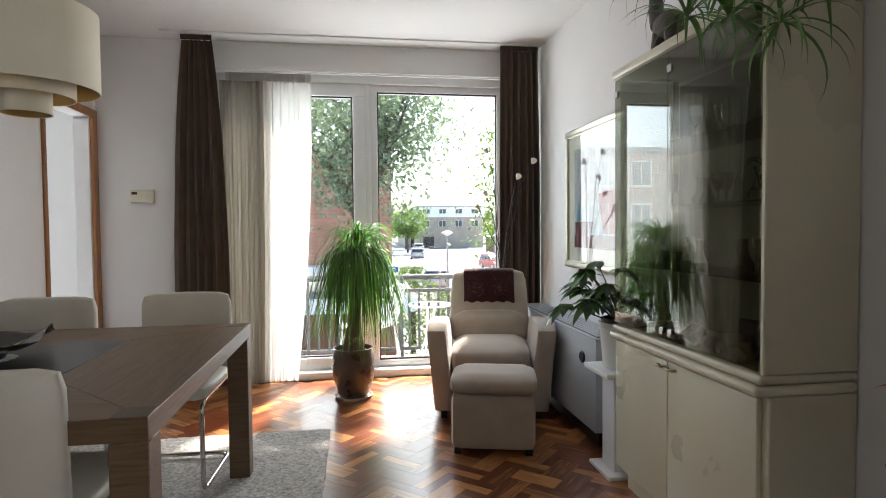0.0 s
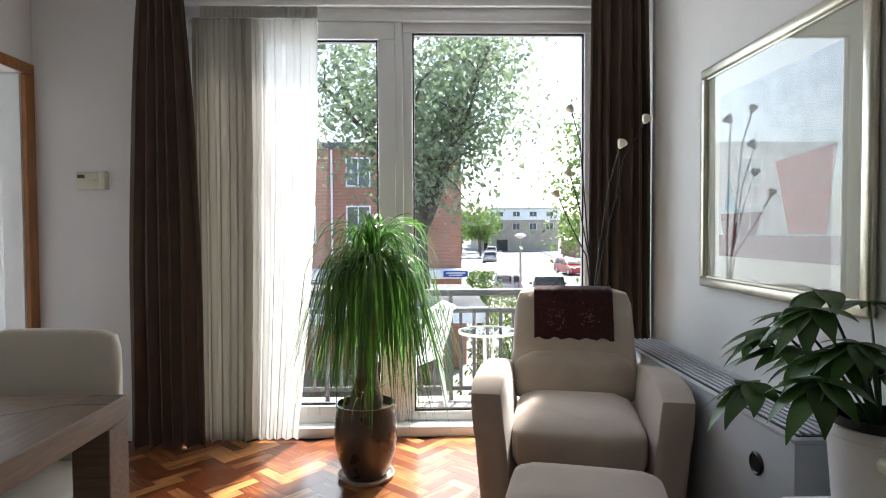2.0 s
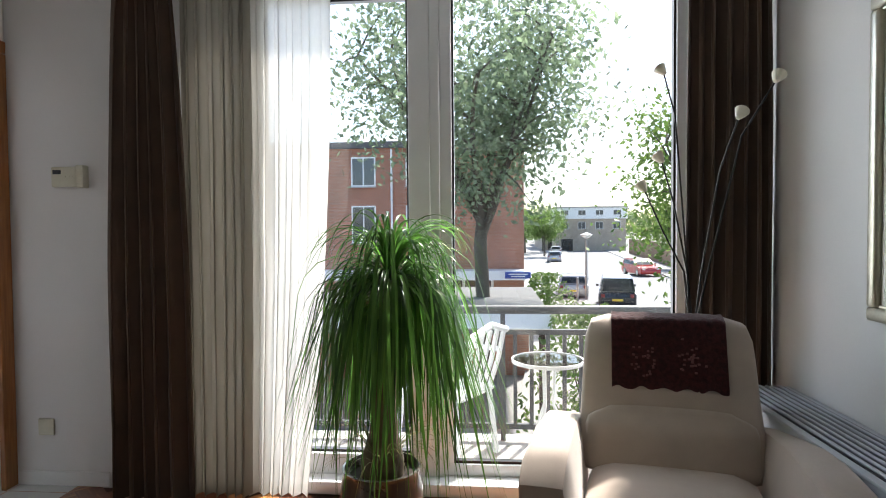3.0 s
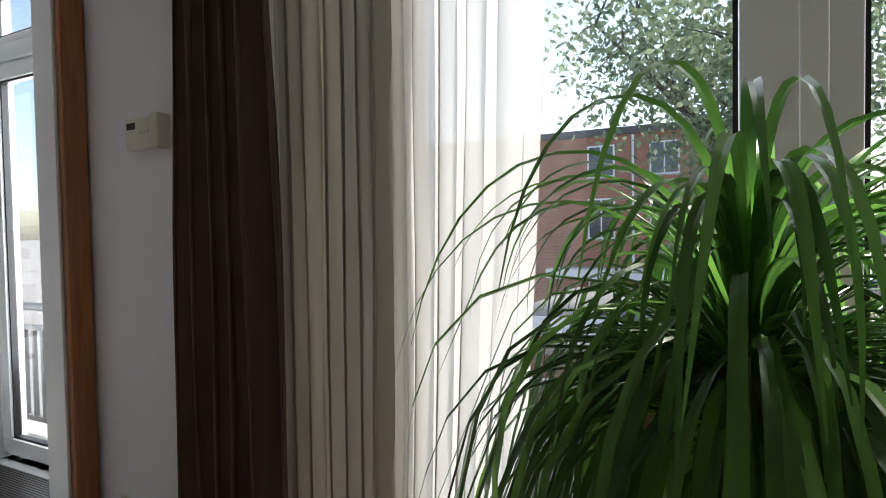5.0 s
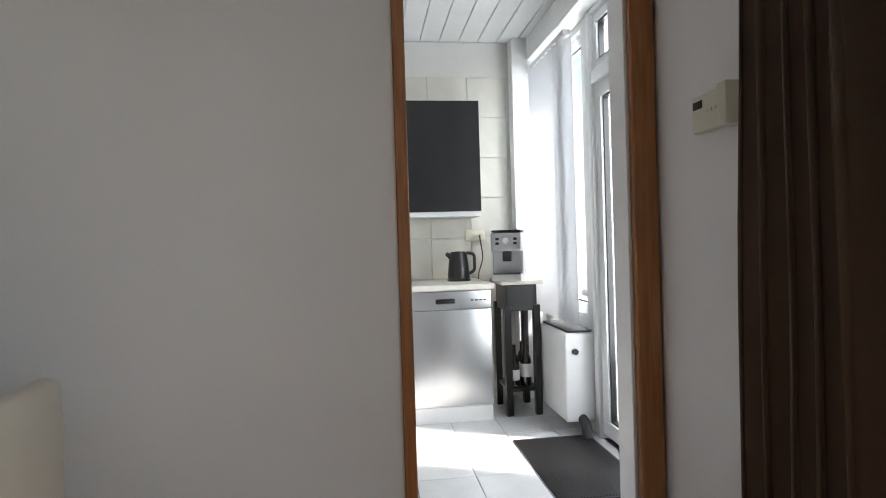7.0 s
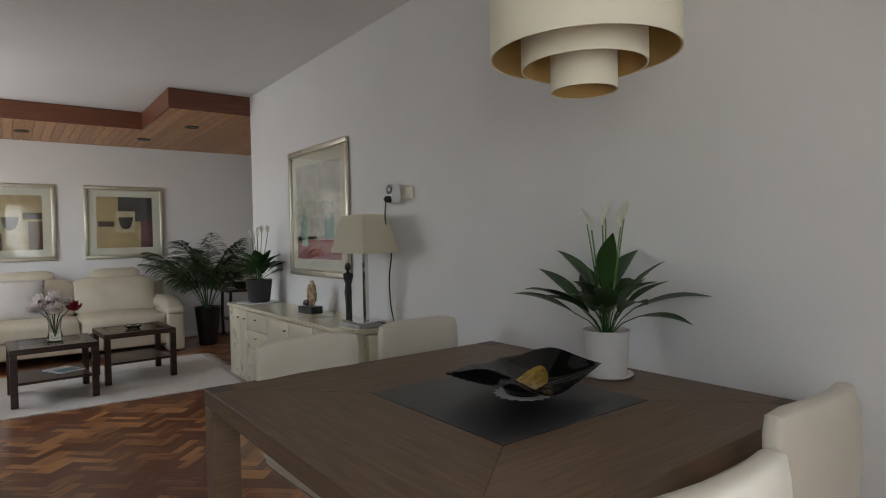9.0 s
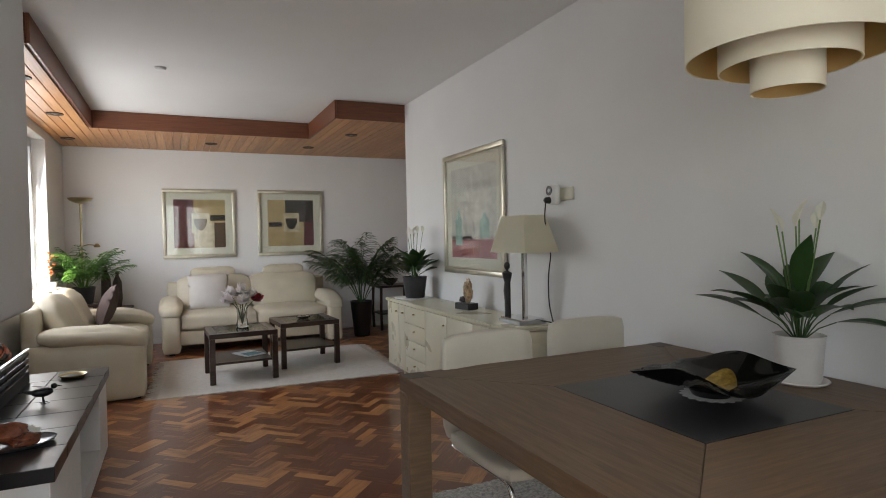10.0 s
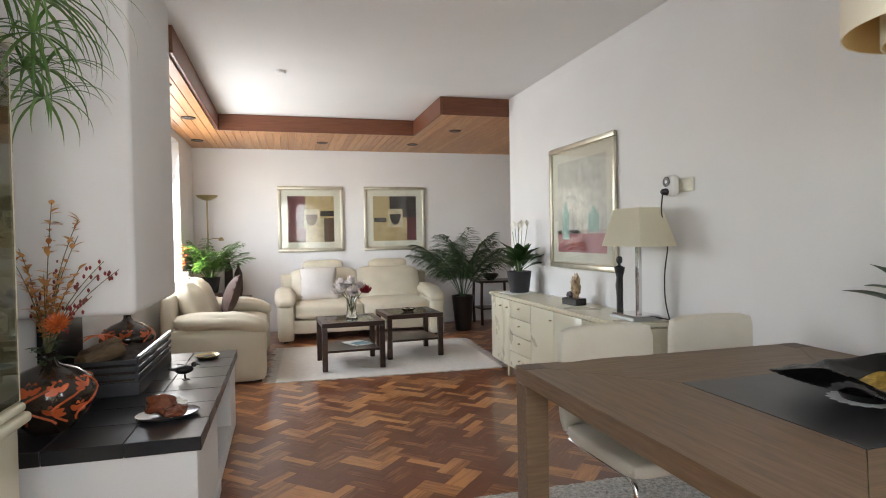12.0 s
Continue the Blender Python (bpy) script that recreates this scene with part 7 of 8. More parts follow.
# ---- outdoors: balcony ----
M_CONC = material("pale_concrete", (0.40, 0.39, 0.37), 0.9, vary=0.15, scale=3, bump=0.3)
M_RAILP = material("galvanised_rail_paint", (0.075, 0.077, 0.082), 0.5, vary=0.15)
structure("balcony_floor", bx(-4.2, 2.6, 5.17, 5.80, -0.16, -0.03), M_CONC, "pale concrete balcony slab", "balcony")
rl = thing("balcony_railing", "grey metal balcony railing with round handrail and square bars", "railing", (0, 5.70, 0))
part("handrail", bar([(-4.1, 0, 0.745), (2.5, 0, 0.745)], 0.026, 12), M_RAILP, rl)
part("top_bar", bx(-4.1, 2.5, -0.015, 0.015, 0.60, 0.63), M_RAILP, rl, smooth=False)
part("bottom_bar", bx(-4.1, 2.5, -0.015, 0.015, 0.04, 0.07), M_RAILP, rl, smooth=False)
bal = mesh_of("baluster", bx(-0.011, 0.011, -0.011, 0.011, 0.07, 0.60), M_RAILP, False)
for i in range(69):
    o = new("baluster", bal)
    o.parent = rl
    o.location = (-4.05 + i * 0.0955, 0, 0)
for x in (-4.0, -2.6, -1.2, 0.15, 1.035, 2.4):
    part("post", bx(x - 0.014, x + 0.014, -0.014, 0.014, -0.03, 0.73), M_RAILP, rl, smooth=False)
gt = thing("balcony_table", "small round glass table with a white metal base outdoors", "table", (1.27, 5.42, -0.03))
part("glass_top", turned([(0, 0.535), (0.185, 0.535), (0.19, 0.54), (0.185, 0.545), (0, 0.545)], 40), M_CABGLASS, gt)
part("rim", turned([(0.186, 0.53), (0.195, 0.53), (0.195, 0.548), (0.186, 0.548), (0.186, 0.53)], 40), M_WHITE, gt)
for k in range(3):
    a = k * 2.094
    part("leg", bar([(0.04 * math.cos(a), 0.04 * math.sin(a), 0.53), (0.03 * math.cos(a), 0.03 * math.sin(a), 0.3), (0.17 * math.cos(a), 0.17 * math.sin(a), 0.005)], 0.009), M_WHITE, gt)
gc = thing("garden_chair", "white plastic garden chair on a balcony", "chair", (0.72, 5.43, -0.03), 60)
part("seat", cushion(-0.2, 0.2, -0.2, 0.2, 0.36, 0.385, 0.012, 0.0), M_WHITE, gc)
for sx in (-1, 1):
    for sy in (-1, 1):
        part("leg", bar([(sx * 0.17, sy * 0.17, 0.37), (sx * 0.20, sy * 0.20, 0.0)], 0.017, 8), M_WHITE, gc)
    part("armrest", bar(rounded([(sx * 0.2, 0.17, 0.37), (sx * 0.22, 0.2, 0.58), (sx * 0.22, -0.2, 0.58)], 0.05), 0.015), M_WHITE, gc)
for k in range(5):
    x = -0.15 + k * 0.075
    part("back_slat", bar([(x, -0.18, 0.37), (x * 1.05, -0.24, 0.55), (x * 1.0, -0.28, 0.72)], 0.014, 6), M_WHITE, gc)
part("back_rail", bar([(-0.19, -0.27, 0.70), (0, -0.29, 0.75), (0.19, -0.27, 0.70)], 0.018, 8), M_WHITE, gc)

# ---- outdoors: ground, street ----
GZ = -2.75
M_PAVE = material("grey_paving", (0.27, 0.26, 0.25), 0.9, vary=0.2, scale=0.8, fine=18, bump=0.2)
M_ROAD = material("worn_asphalt", (0.17, 0.17, 0.175), 0.85, vary=0.2, scale=0.6, fine=40, bump=0.2)
M_KERB = material("kerb_concrete", (0.36, 0.36, 0.35), 0.9, vary=0.12)
M_GRASS = material("lawn_green", (0.06, 0.11, 0.03), 0.95, vary=0.4, scale=2, fine=60, bump=0.8)
gm = bmesh.new()
gs = [gm.verts.new(v) for v in ((-900, 5.2, GZ - 0.12), (900, 5.2, GZ - 0.12), (900, 1800, GZ - 0.12), (-900, 1800, GZ - 0.12))]
gm.faces.new(gs)
structure("ground", gm, M_PAVE, "grey paved ground reaching to the horizon", "ground")


def strip(o0, o1, y0, y1, z0, z1, n=30):
    bm = bmesh.new()
    prev = None
    for i in range(n + 1):
        y = y0 + (y1 - y0) * (i / n) ** 1.6
        c = 0.7 + 0.112 * y
        row = [bm.verts.new((c + o0, y, z0)), bm.verts.new((c + o0, y, z1)), bm.verts.new((c + o1, y, z1)), bm.verts.new((c + o1, y, z0))]
        if prev:
            for k in range(3):
                bm.faces.new((prev[k], prev[k + 1], row[k + 1], row[k]))
        prev = row
    return bm


structure("road", strip(1.6, 9.2, 8, 400, GZ - 0.12, GZ - 0.11), M_ROAD, "light grey worn asphalt street", "road")
structure("pavement", strip(-0.9, 1.5, 8, 400, GZ - 0.12, GZ), M_PAVE, "grey slab pavement along a street", "pavement")
structure("pavement_far_side", strip(9.3, 11.8, 20, 400, GZ - 0.12, GZ), M_PAVE, "grey slab pavement along a street", "pavement")
structure("trim_kerb", strip(1.5, 1.62, 8, 400, GZ - 0.12, GZ + 0.005), M_KERB, "pale concrete kerb", "kerb")
structure("trim_kerb_far_side", strip(9.18, 9.3, 20, 400, GZ - 0.12, GZ + 0.005), M_KERB, "pale concrete kerb", "kerb")
structure("lawn", strip(11.9, 40, 20, 45, GZ - 0.12, GZ + 0.01), M_GRASS, "rough green lawn beside a pavement", "lawn")

M_BRICK = brickwork("orange_red_brick", (0.56, 0.24, 0.15), (0.44, 0.17, 0.10), (0.46, 0.38, 0.31))
M_PALEBRICK = brickwork("pale_sand_brick", (0.56, 0.47, 0.37), (0.48, 0.40, 0.31), (0.5, 0.46, 0.4))
M_PANE = material("dark_window_pane", (0.05, 0.06, 0.07), 0.06, vary=0.2, coat=0.5)
M_ROOFG = material("grey_roof_felt", (0.12, 0.12, 0.12), 0.9, vary=0.2)


def house_window(parent, x0, x1, y, z0, z1, curtain=True):
    w = part("window", bx(x0, x1, y - 0.03, y + 0.05, z0, z1), M_WHITE, parent, "white framed window", smooth=False)
    part("pane", bx(x0 + 0.07, (x0 + x1) / 2 - 0.03, y - 0.036, y - 0.031, z0 + 0.07, z1 - 0.07), M_PANE, w, smooth=False)
    part("pane", bx((x0 + x1) / 2 + 0.03, x1 - 0.07, y - 0.036, y - 0.031, z0 + 0.07, z1 - 0.07), M_PANE, w, smooth=False)
    part("sill", bx(x0 - 0.05, x1 + 0.05, y - 0.10, y - 0.031, z0 - 0.06, z0 - 0.005), M_CONC, w, smooth=False)


hb = thing("apartment_building", "orange-red brick apartment block with white framed windows", "building", (0, 0, 0))
BY = 29.0
part("wall", bx(-16, 2.45, BY, BY + 10, GZ - 0.12, 5.05), M_BRICK, hb, smooth=False)
part("roof", bx(-16.15, 2.6, BY - 0.15, BY + 10.2, 5.05, 5.35), M_ROOFG, hb, "flat grey roof edge", smooth=False)
part("canopy", bx(-7, 2.45, BY - 1.3, BY - 0.005, -0.95, -0.55), M_WHITE, hb, "long white canopy over the ground floor", smooth=False)
for x in (-12.6, -9.6, -5.5, -2.95):
    house_window(hb, x, x + 1.15, BY - 0.002, 0.68, 2.41)
    house_window(hb, x, x + 1.15, BY - 0.002, 3.30, 4.66)
for x in (-12.6, -9.6, -5.5):
    house_window(hb, x, x + 1.3, BY - 0.002, -2.0, -1.1)
part("shop_front", bx(-1.6, 1.0, BY - 0.06, BY - 0.003, -2.7, -0.97), M_PANE, hb, "glazed ground-floor front", smooth=False)
for x in (-1.6, -0.3, 1.0):
    part("shop_post", bx(x - 0.06, x + 0.06, BY - 0.10, BY - 0.062, -2.75, -0.97), M_WHITE, hb, smooth=False)
part("drainpipe", bar([(-3.6, BY - 0.08, -0.5), (-3.6, BY - 0.08, 5.0)], 0.05), M_WHITE, hb)
sg = thing("street_sign", "small blue street name sign with white lettering", "sign", (2.1, BY - 1.45, -0.72))
part("plate", bx(-0.55, 0.55, -0.02, 0.02, -0.14, 0.14, 0.01, 1), material("blue_enamel", (0.02, 0.06, 0.32), 0.4), sg)
part("lettering_bar", bx(-0.42, 0.42, -0.026, -0.021, 0.02, 0.07), M_WHITE, sg, smooth=False)
part("lettering_bar", bx(-0.30, 0.30, -0.026, -0.021, -0.07, -0.03), M_WHITE, sg, smooth=False)

sd_ = thing("carport", "low flat-roofed carport with a dark open front", "carport", (0, 0, 0))
part("roof", bx(-3.4, 2.1, 13.6, 19.0, -0.62, -0.40), M_ROOFG, sd_, "dark felt flat roof", smooth=False)
part("fascia", bx(-3.42, 2.12, 13.55, 13.6, -0.72, -0.38), M_WHITE, sd_, smooth=False)
part("back_wall", bx(-3.3, 2.0, 18.7, 18.9, GZ - 0.12, -0.63), M_BRICK, sd_, smooth=False)
part("side_wall", bx(-3.35, -3.15, 13.8, 18.7, GZ - 0.12, -0.63), M_BRICK, sd_, smooth=False)
for x in (-0.6, 1.95):
    part("post", bx(x - 0.06, x + 0.06, 13.7, 13.82, GZ - 0.12, -0.63), M_DARKWOOD, sd_, smooth=False)


def row_house(x0, x1, y0, y1, z1, label, floors=2):
    h = thing("terraced_house", label, "house", (0, 0, 0), group="terraced houses")
    part("wall", bx(x0, x1, y0, y1, GZ - 0.12, z1 - 2.4), M_PALEBRICK, h, smooth=False)
    part("upper_wall", bx(x0 - 0.2, x1 + 0.2, y0 - 0.3, y1, z1 - 2.4, z1 - 0.3), M_WHITE, h, "white clad upper storey", smooth=False)
    part("roof", bx(x0 - 0.4, x1 + 0.4, y0 - 0.5, y1, z1 - 0.3, z1), M_CONC, h, smooth=False)
    n = max(2, int((x1 - x0) / 3))
    for k in range(n):
        xx = x0 + (k + 0.25) * (x1 - x0) / n
        house_window(h, xx, xx + 1.5, y0 - 0.302, z1 - 1.7, z1 - 0.7)
        house_window(h, xx, xx + 1.5, y0 - 0.003, z1 - 4.4, z1 - 3.0)
    part("door", bx(x0 + 1, x0 + 3.2, y0 - 0.05, y0 - 0.003, GZ - 0.1, GZ + 2.2), M_BLACK, h, "dark garage door", smooth=False)
    return h


row_house(13.6, 27, 118, 128, 5.8, "terraced house with a white upper storey and dark door")
row_house(11.8, 13.2, 126, 150, 5.2, "narrow terraced house with a white upper storey")
row_house(14.5, 17.0, 152, 180, 5.6, "far terraced house with a white upper storey")
gw = thing("garden_fence", "long brown wooden garden fence along a street", "fence", (0, 0, 0))
M_FENCE = wood("brown_fence_boards", (0.16, 0.10, 0.06), (0.30, 0.20, 0.13), 0.8, (14, 14, 1), 4, 0.3)
for k in range(16):
    y = 62 + k * 2.6
    x = 0.7 + 0.112 * y + 12.2
    part("panel", bx(x, x + 0.12, y, y + 2.5, GZ - 0.1, GZ + 2.4), M_FENCE, gw, smooth=False)
gh = thing("garage_shed", "low brown brick shed with a white roof edge", "shed", (0, 0, 0))
part("wall", bx(18.2, 24, 52, 58, GZ - 0.1, GZ + 2.5), M_FENCE, gh, smooth=False)
part("roof", bx(17.9, 24.3, 51.7, 58.3, GZ + 2.5, GZ + 2.85), M_WHITE, gh, smooth=False)


# ---- cars ----
def car(at, turn, paint, label, length=4.2, width=1.75, height=1.5, boxy=0.0):
    c = thing("car", label, "car", at, turn)
    L_, W_ = length / 2, width / 2
    # side outline: (x, z); front at +x
    low = [(-L_, 0.35), (-L_, 0.80), (-L_ + 0.08, 0.95), (L_ * 0.45, 0.95), (L_ - 0.15, 0.82), (L_, 0.62), (L_, 0.30), (L_ - 0.1, 0.22), (-L_ + 0.1, 0.22)]
    bm = bmesh.new()
    a = [bm.verts.new((x, -W_, z)) for x, z in low]
    b = [bm.verts.new((x, W_, z)) for x, z in low]
    bm.faces.new(a), bm.faces.new(b[::-1])
    for i in range(len(low)):
        j = (i + 1) % len(low)
        bm.faces.new((a[i], a[j], b[j], b[i]))
    bmesh.ops.bevel(bm, geom=bm.edges[:], offset=0.07, segments=3, affect="EDGES")
    body = part("body", bm, paint, c)
    cab = [(-L_ + 0.08, 0.93), (-L_ + 0.28 - 0.12 * boxy, height - 0.06), (-L_ + 0.6, height), (L_ * 0.12, height), (L_ * 0.48, 0.93)]
    bm = bmesh.new()
    a = [bm.verts.new((x, -W_ + (0.04 if z < 1 else 0.17), z)) for x, z in cab]
    b = [bm.verts.new((x, W_ - (0.04 if z < 1 else 0.17), z)) for x, z in cab]
    bm.faces.new(a), bm.faces.new(b[::-1])
    for i in range(len(cab)):
        j = (i + 1) % len(cab)
        bm.faces.new((a[i], a[j], b[j], b[i]))
    bmesh.ops.bevel(bm, geom=bm.edges[:], offset=0.04, segments=2, affect="EDGES")
    part("cabin", bm, paint, c)
    # window panes a little proud of the cabin
    zt = height - 0.13
    def pane(name_, pts):
        bm_ = bmesh.new()
        bm_.faces.new([bm_.verts.new(p_) for p_ in pts])
        bmesh.ops.solidify(bm_, geom=bm_.faces[:], thickness=0.012)
        part(name_, bm_, M_PANE, c, "dark car glass", smooth=False)
    xb0, xb1 = -L_ + 0.09, -L_ + 0.25 - 0.12 * boxy
    pane("rear_window", [(xb0 - 0.02, -W_ + 0.16, 1.0), (xb0 - 0.02, W_ - 0.16, 1.0), (xb1 - 0.02, W_ - 0.24, zt), (xb1 - 0.02, -W_ + 0.24, zt)])
    pane("windscreen", [(L_ * 0.46 + 0.02, -W_ + 0.16, 1.0), (L_ * 0.46 + 0.02, W_ - 0.16, 1.0), (L_ * 0.17 + 0.04, W_ - 0.24, zt), (L_ * 0.17 + 0.04, -W_ + 0.24, zt)])
    for s in (-1, 1):
        for xa, xc in ((-L_ + 0.38, -L_ * 0.18), (-L_ * 0.14, L_ * 0.26)):
            yb, yt = s * (W_ - 0.03), s * (W_ - 0.15)
            pane("side_window", [(xa, yb, 1.0), (xc + 0.06, yb, 1.0), (xc - 0.06, yt, zt), (xa + 0.08, yt, zt)])
        for x in (-L_ * 0.62, L_ * 0.62):
            w = bmesh.new()
            lathe(w, [(0, -0.1), (0.2, -0.1), (0.31, -0.09), (0.32, -0.05), (0.32, 0.05), (0.31, 0.09), (0.2, 0.1), (0, 0.1)], 24)
            bmesh.ops.transform(w, matrix=pose(x, s * (W_ - 0.09), 0.32, 90, 0, 0), verts=w.verts)
            ty = part("tyre", w, M_BLACK, c, "black rubber tyre")
            w = bmesh.new()
            lathe(w, [(0, 0.0), (0.19, 0.0), (0.2, 0.01), (0, 0.012)], 20)
            bmesh.ops.transform(w, matrix=pose(x, s * (W_ + 0.012), 0.32, -90 * s, 0, 0), verts=w.verts)
            part("rim", w, M_STEEL, ty)
        part("tail_light", bx(-L_ - 0.012, -L_ + 0.05, s * (W_ - 0.2) - 0.09, s * (W_ - 0.2) + 0.09, 0.68, 0.86, 0.01, 1), M_BERRY, c, "red tail light")
        part("headlight", bx(L_ - 0.14, L_ - 0.005, s * (W_ - 0.28) - 0.13, s * (W_ - 0.28) + 0.13, 0.60, 0.74, 0.02, 1), M_CHROME, c)
        part("mirror", bx(L_ * 0.36, L_ * 0.42, s * (W_ + 0.08) - 0.07, s * (W_ + 0.08) + 0.07, 0.98, 1.1, 0.02, 1), paint, c)
    part("number_plate", bx(-L_ - 0.014, -L_ - 0.002, -0.26, 0.26, 0.5, 0.61), material("yellow_plate", (0.7, 0.5, 0.05), 0.5), c, "yellow number plate", smooth=False)
    return c


ST = GZ - 0.11
car((7.6, 34.0, ST), 80, material("dark_blue_grey_paint", (0.025, 0.028, 0.034), 0.2, metal=0.3, coat=0.6), "dark blue-grey station car parked by a kerb", 4.3, 1.8, 1.68, 1.0)
car((5.9, 38.5, ST), 84, material("silver_car_paint", (0.45, 0.46, 0.47), 0.25, metal=0.5, coat=0.6), "silver car parked by a kerb", 4.1, 1.72, 1.45)
car((14.2, 55.5, ST), -80, material("red_car_paint", (0.42, 0.02, 0.015), 0.2, coat=0.6), "bright red car parked across a street", 4.3, 1.8, 1.5)
car((9.0, 78.0, ST), 84, material("silver_car_paint", (0.45, 0.46, 0.47), 0.25, metal=0.5, coat=0.6), "silver car far along a street", 4.2, 1.75, 1.45)
car((11.6, 100.0, ST), 84, material("white_car_paint", (0.62, 0.62, 0.62), 0.25, coat=0.6), "white car far along a street", 4.2, 1.75, 1.5)
lp = thing("street_lamp", "slim grey street lamp with a pale cap", "street lamp", (6.35, 36.0, GZ))
part("post", bar([(0, 0, 0), (0, 0, 2), (0, 0, 3.5)], 0.08, 12, 0.05), M_CONC, lp)
part("head", turned([(0, 3.45), (0.10, 3.5), (0.30, 3.62), (0.36, 3.68), (0.1, 3.80), (0, 3.82)], 24), M_WHITE, lp)
for x, y in ((5.75, 35.2), (6.15, 39.5)):
    bo = thing("bollard", "slim pale metal bollard on a pavement", "bollard", (x, y, GZ), group="bollards")
    part("post", bar([(0, 0, 0), (0, 0, 1.3)], 0.07, 10), M_CONC, bo)
    part("cap", turned([(0, 1.36), (0.05, 1.34), (0.07, 1.30), (0, 1.30)], 12), M_WHITE, bo)
bs = thing("parking_sign", "small blue square road sign on a pole", "sign", (16.3, 50.0, GZ))
part("pole", bar([(0, 0, 0), (0, 0, 2.4)], 0.04), M_CONC, bs)
part("plate", bx(-0.3, 0.3, -0.06, -0.042, 1.85, 2.45, 0.01, 1), material("blue_sign_enamel", (0.02, 0.10, 0.42), 0.4), bs)


# ---- trees ----
M_CROWN = leafy("street_tree_leaf", (0.10, 0.145, 0.085), (0.28, 0.36, 0.22), 0.6, 0.5)
M_CROWN2 = leafy("light_tree_leaf", (0.06, 0.12, 0.025), (0.19, 0.29, 0.07), 0.5, 0.5)
M_TBARK = material("tree_bark", (0.10, 0.085, 0.065), 0.95, vary=0.4, scale=10, bump=0.8)


def tree(at, seed, label, trunk_h, top, spread, leaf_n, size, mat, trunk_r=0.18, low=0.0, clumps=60):
    t = thing("street_tree", label, "tree", at)
    rng = random.Random(seed)
    bm = bmesh.new()
    tube(bm, [(0, 0, 0), (0.03, 0.0, trunk_h * 0.4), (-0.05, 0.02, trunk_h * 0.8), (0.04, 0, trunk_h)], trunk_r * 1.2, 12, trunk_r * 0.8)
    tips = []
    for k in range(7):
        a = k * 2.399 + rng.uniform(-0.3, 0.3)
        p = Vector((0.02, 0, trunk_h * (0.85 + 0.03 * k)))
        d = Vector((math.cos(a) * rng.uniform(0.5, 1.0), math.sin(a) * rng.uniform(0.5, 1.0), rng.uniform(0.7, 1.5))).normalized()
        ln = (top - trunk_h) * rng.uniform(0.5, 0.8)
        pts = [p]
        for i in range(6):
            d = (d + Vector((rng.uniform(-0.18, 0.18), rng.uniform(-0.18, 0.18), rng.uniform(-0.12, 0.12)))).normalized()
            pts.append(pts[-1] + d * ln / 6)
        tube(bm, pts, trunk_r * 0.6, 8, 0.025)
        for i in range(2, 7):
            for q in range(2):
                e = Vector((rng.uniform(-1, 1), rng.uniform(-1, 1), rng.uniform(-0.3, 0.8))).normalized()
                b0 = pts[i]
                b1 = b0 + e * spread * rng.uniform(0.25, 0.5)
                tube(bm, [b0, b0.lerp(b1, 0.5) + Vector((0, 0, 0.08)), b1], 0.03, 5, 0.008)
                tips += [b1, b0.lerp(b1, 0.5)]
    part("trunk", bm, M_TBARK, t)
    cz, hz = (trunk_h + top) / 2 + 0.2 - low / 2, (top - trunk_h) / 2 + low / 2
    cl_ = []
    while len(cl_) < clumps:
        u = Vector((rng.uniform(-1, 1), rng.uniform(-1, 1), rng.uniform(-1, 1)))
        if 0.25 < u.length < 1.0:
            cl_.append(Vector((u.x * spread, u.y * spread, cz + u.z * hz)))
    cl_ += tips
    verts, faces = [], []
    for i in range(leaf_n):
        c = cl_[rng.randrange(len(cl_))]
        s_ = spread * 0.15
        p = c + Vector((rng.gauss(0, s_), rng.gauss(0, s_), rng.gauss(0, s_ * 0.8)))
        n1 = Vector((rng.uniform(-1, 1), rng.uniform(-1, 1), rng.uniform(-1, 1))).normalized()
        n2 = n1.orthogonal().normalized()
        n2 = (n2 * math.cos(i) + n1.cross(n2) * math.sin(i)) * 0.5
        k = size * rng.uniform(0.7, 1.3)
        b_ = len(verts)
        verts += [p - n1 * k, p + n2 * k - n1 * k * 0.1, p + n1 * k, p - n2 * k - n1 * k * 0.1]
        faces.append((b_, b_ + 1, b_ + 2, b_ + 3))
    me = bpy.data.meshes.new("crown")
    me.from_pydata([tuple(v) for v in verts], [], faces)
    me.materials.append(mat)
    ob = new("crown", me)
    ob.parent = t
    ob["label"] = "loose crown of small leaves"
    return t


tree((0.75, 16.5, GZ), 3, "tall street tree with a forked trunk and dark crown", 4.6, 11.5, 3.3, 15000, 0.085, M_CROWN, 0.17, 0.1, 80)
tree((6.9, 16.5, GZ), 5, "leafy light green tree beside a street", 2.6, 7.6, 2.6, 13000, 0.08, M_CROWN2, 0.12, 1.0, 50)
tree((20.0, 62.0, GZ), 7, "round light green tree behind a fence", 2.2, 7.5, 3.4, 4500, 0.17, M_CROWN2, 0.15, 0.8, 40)
tree((9.0, 92.0, GZ), 9, "street tree far along a road", 2.6, 8.5, 3.0, 3000, 0.2, M_CROWN2, 0.15, 0.6, 30)
tree((10.5, 112.0, GZ), 10, "street tree far along a road", 2.6, 9.5, 3.4, 3000, 0.22, M_CROWN2, 0.15, 0.6, 30)
tree((6.8, 105.0, GZ), 13, "street tree far along a road", 2.6, 9.5, 3.4, 3000, 0.22, M_CROWN2, 0.15, 0.6, 30)


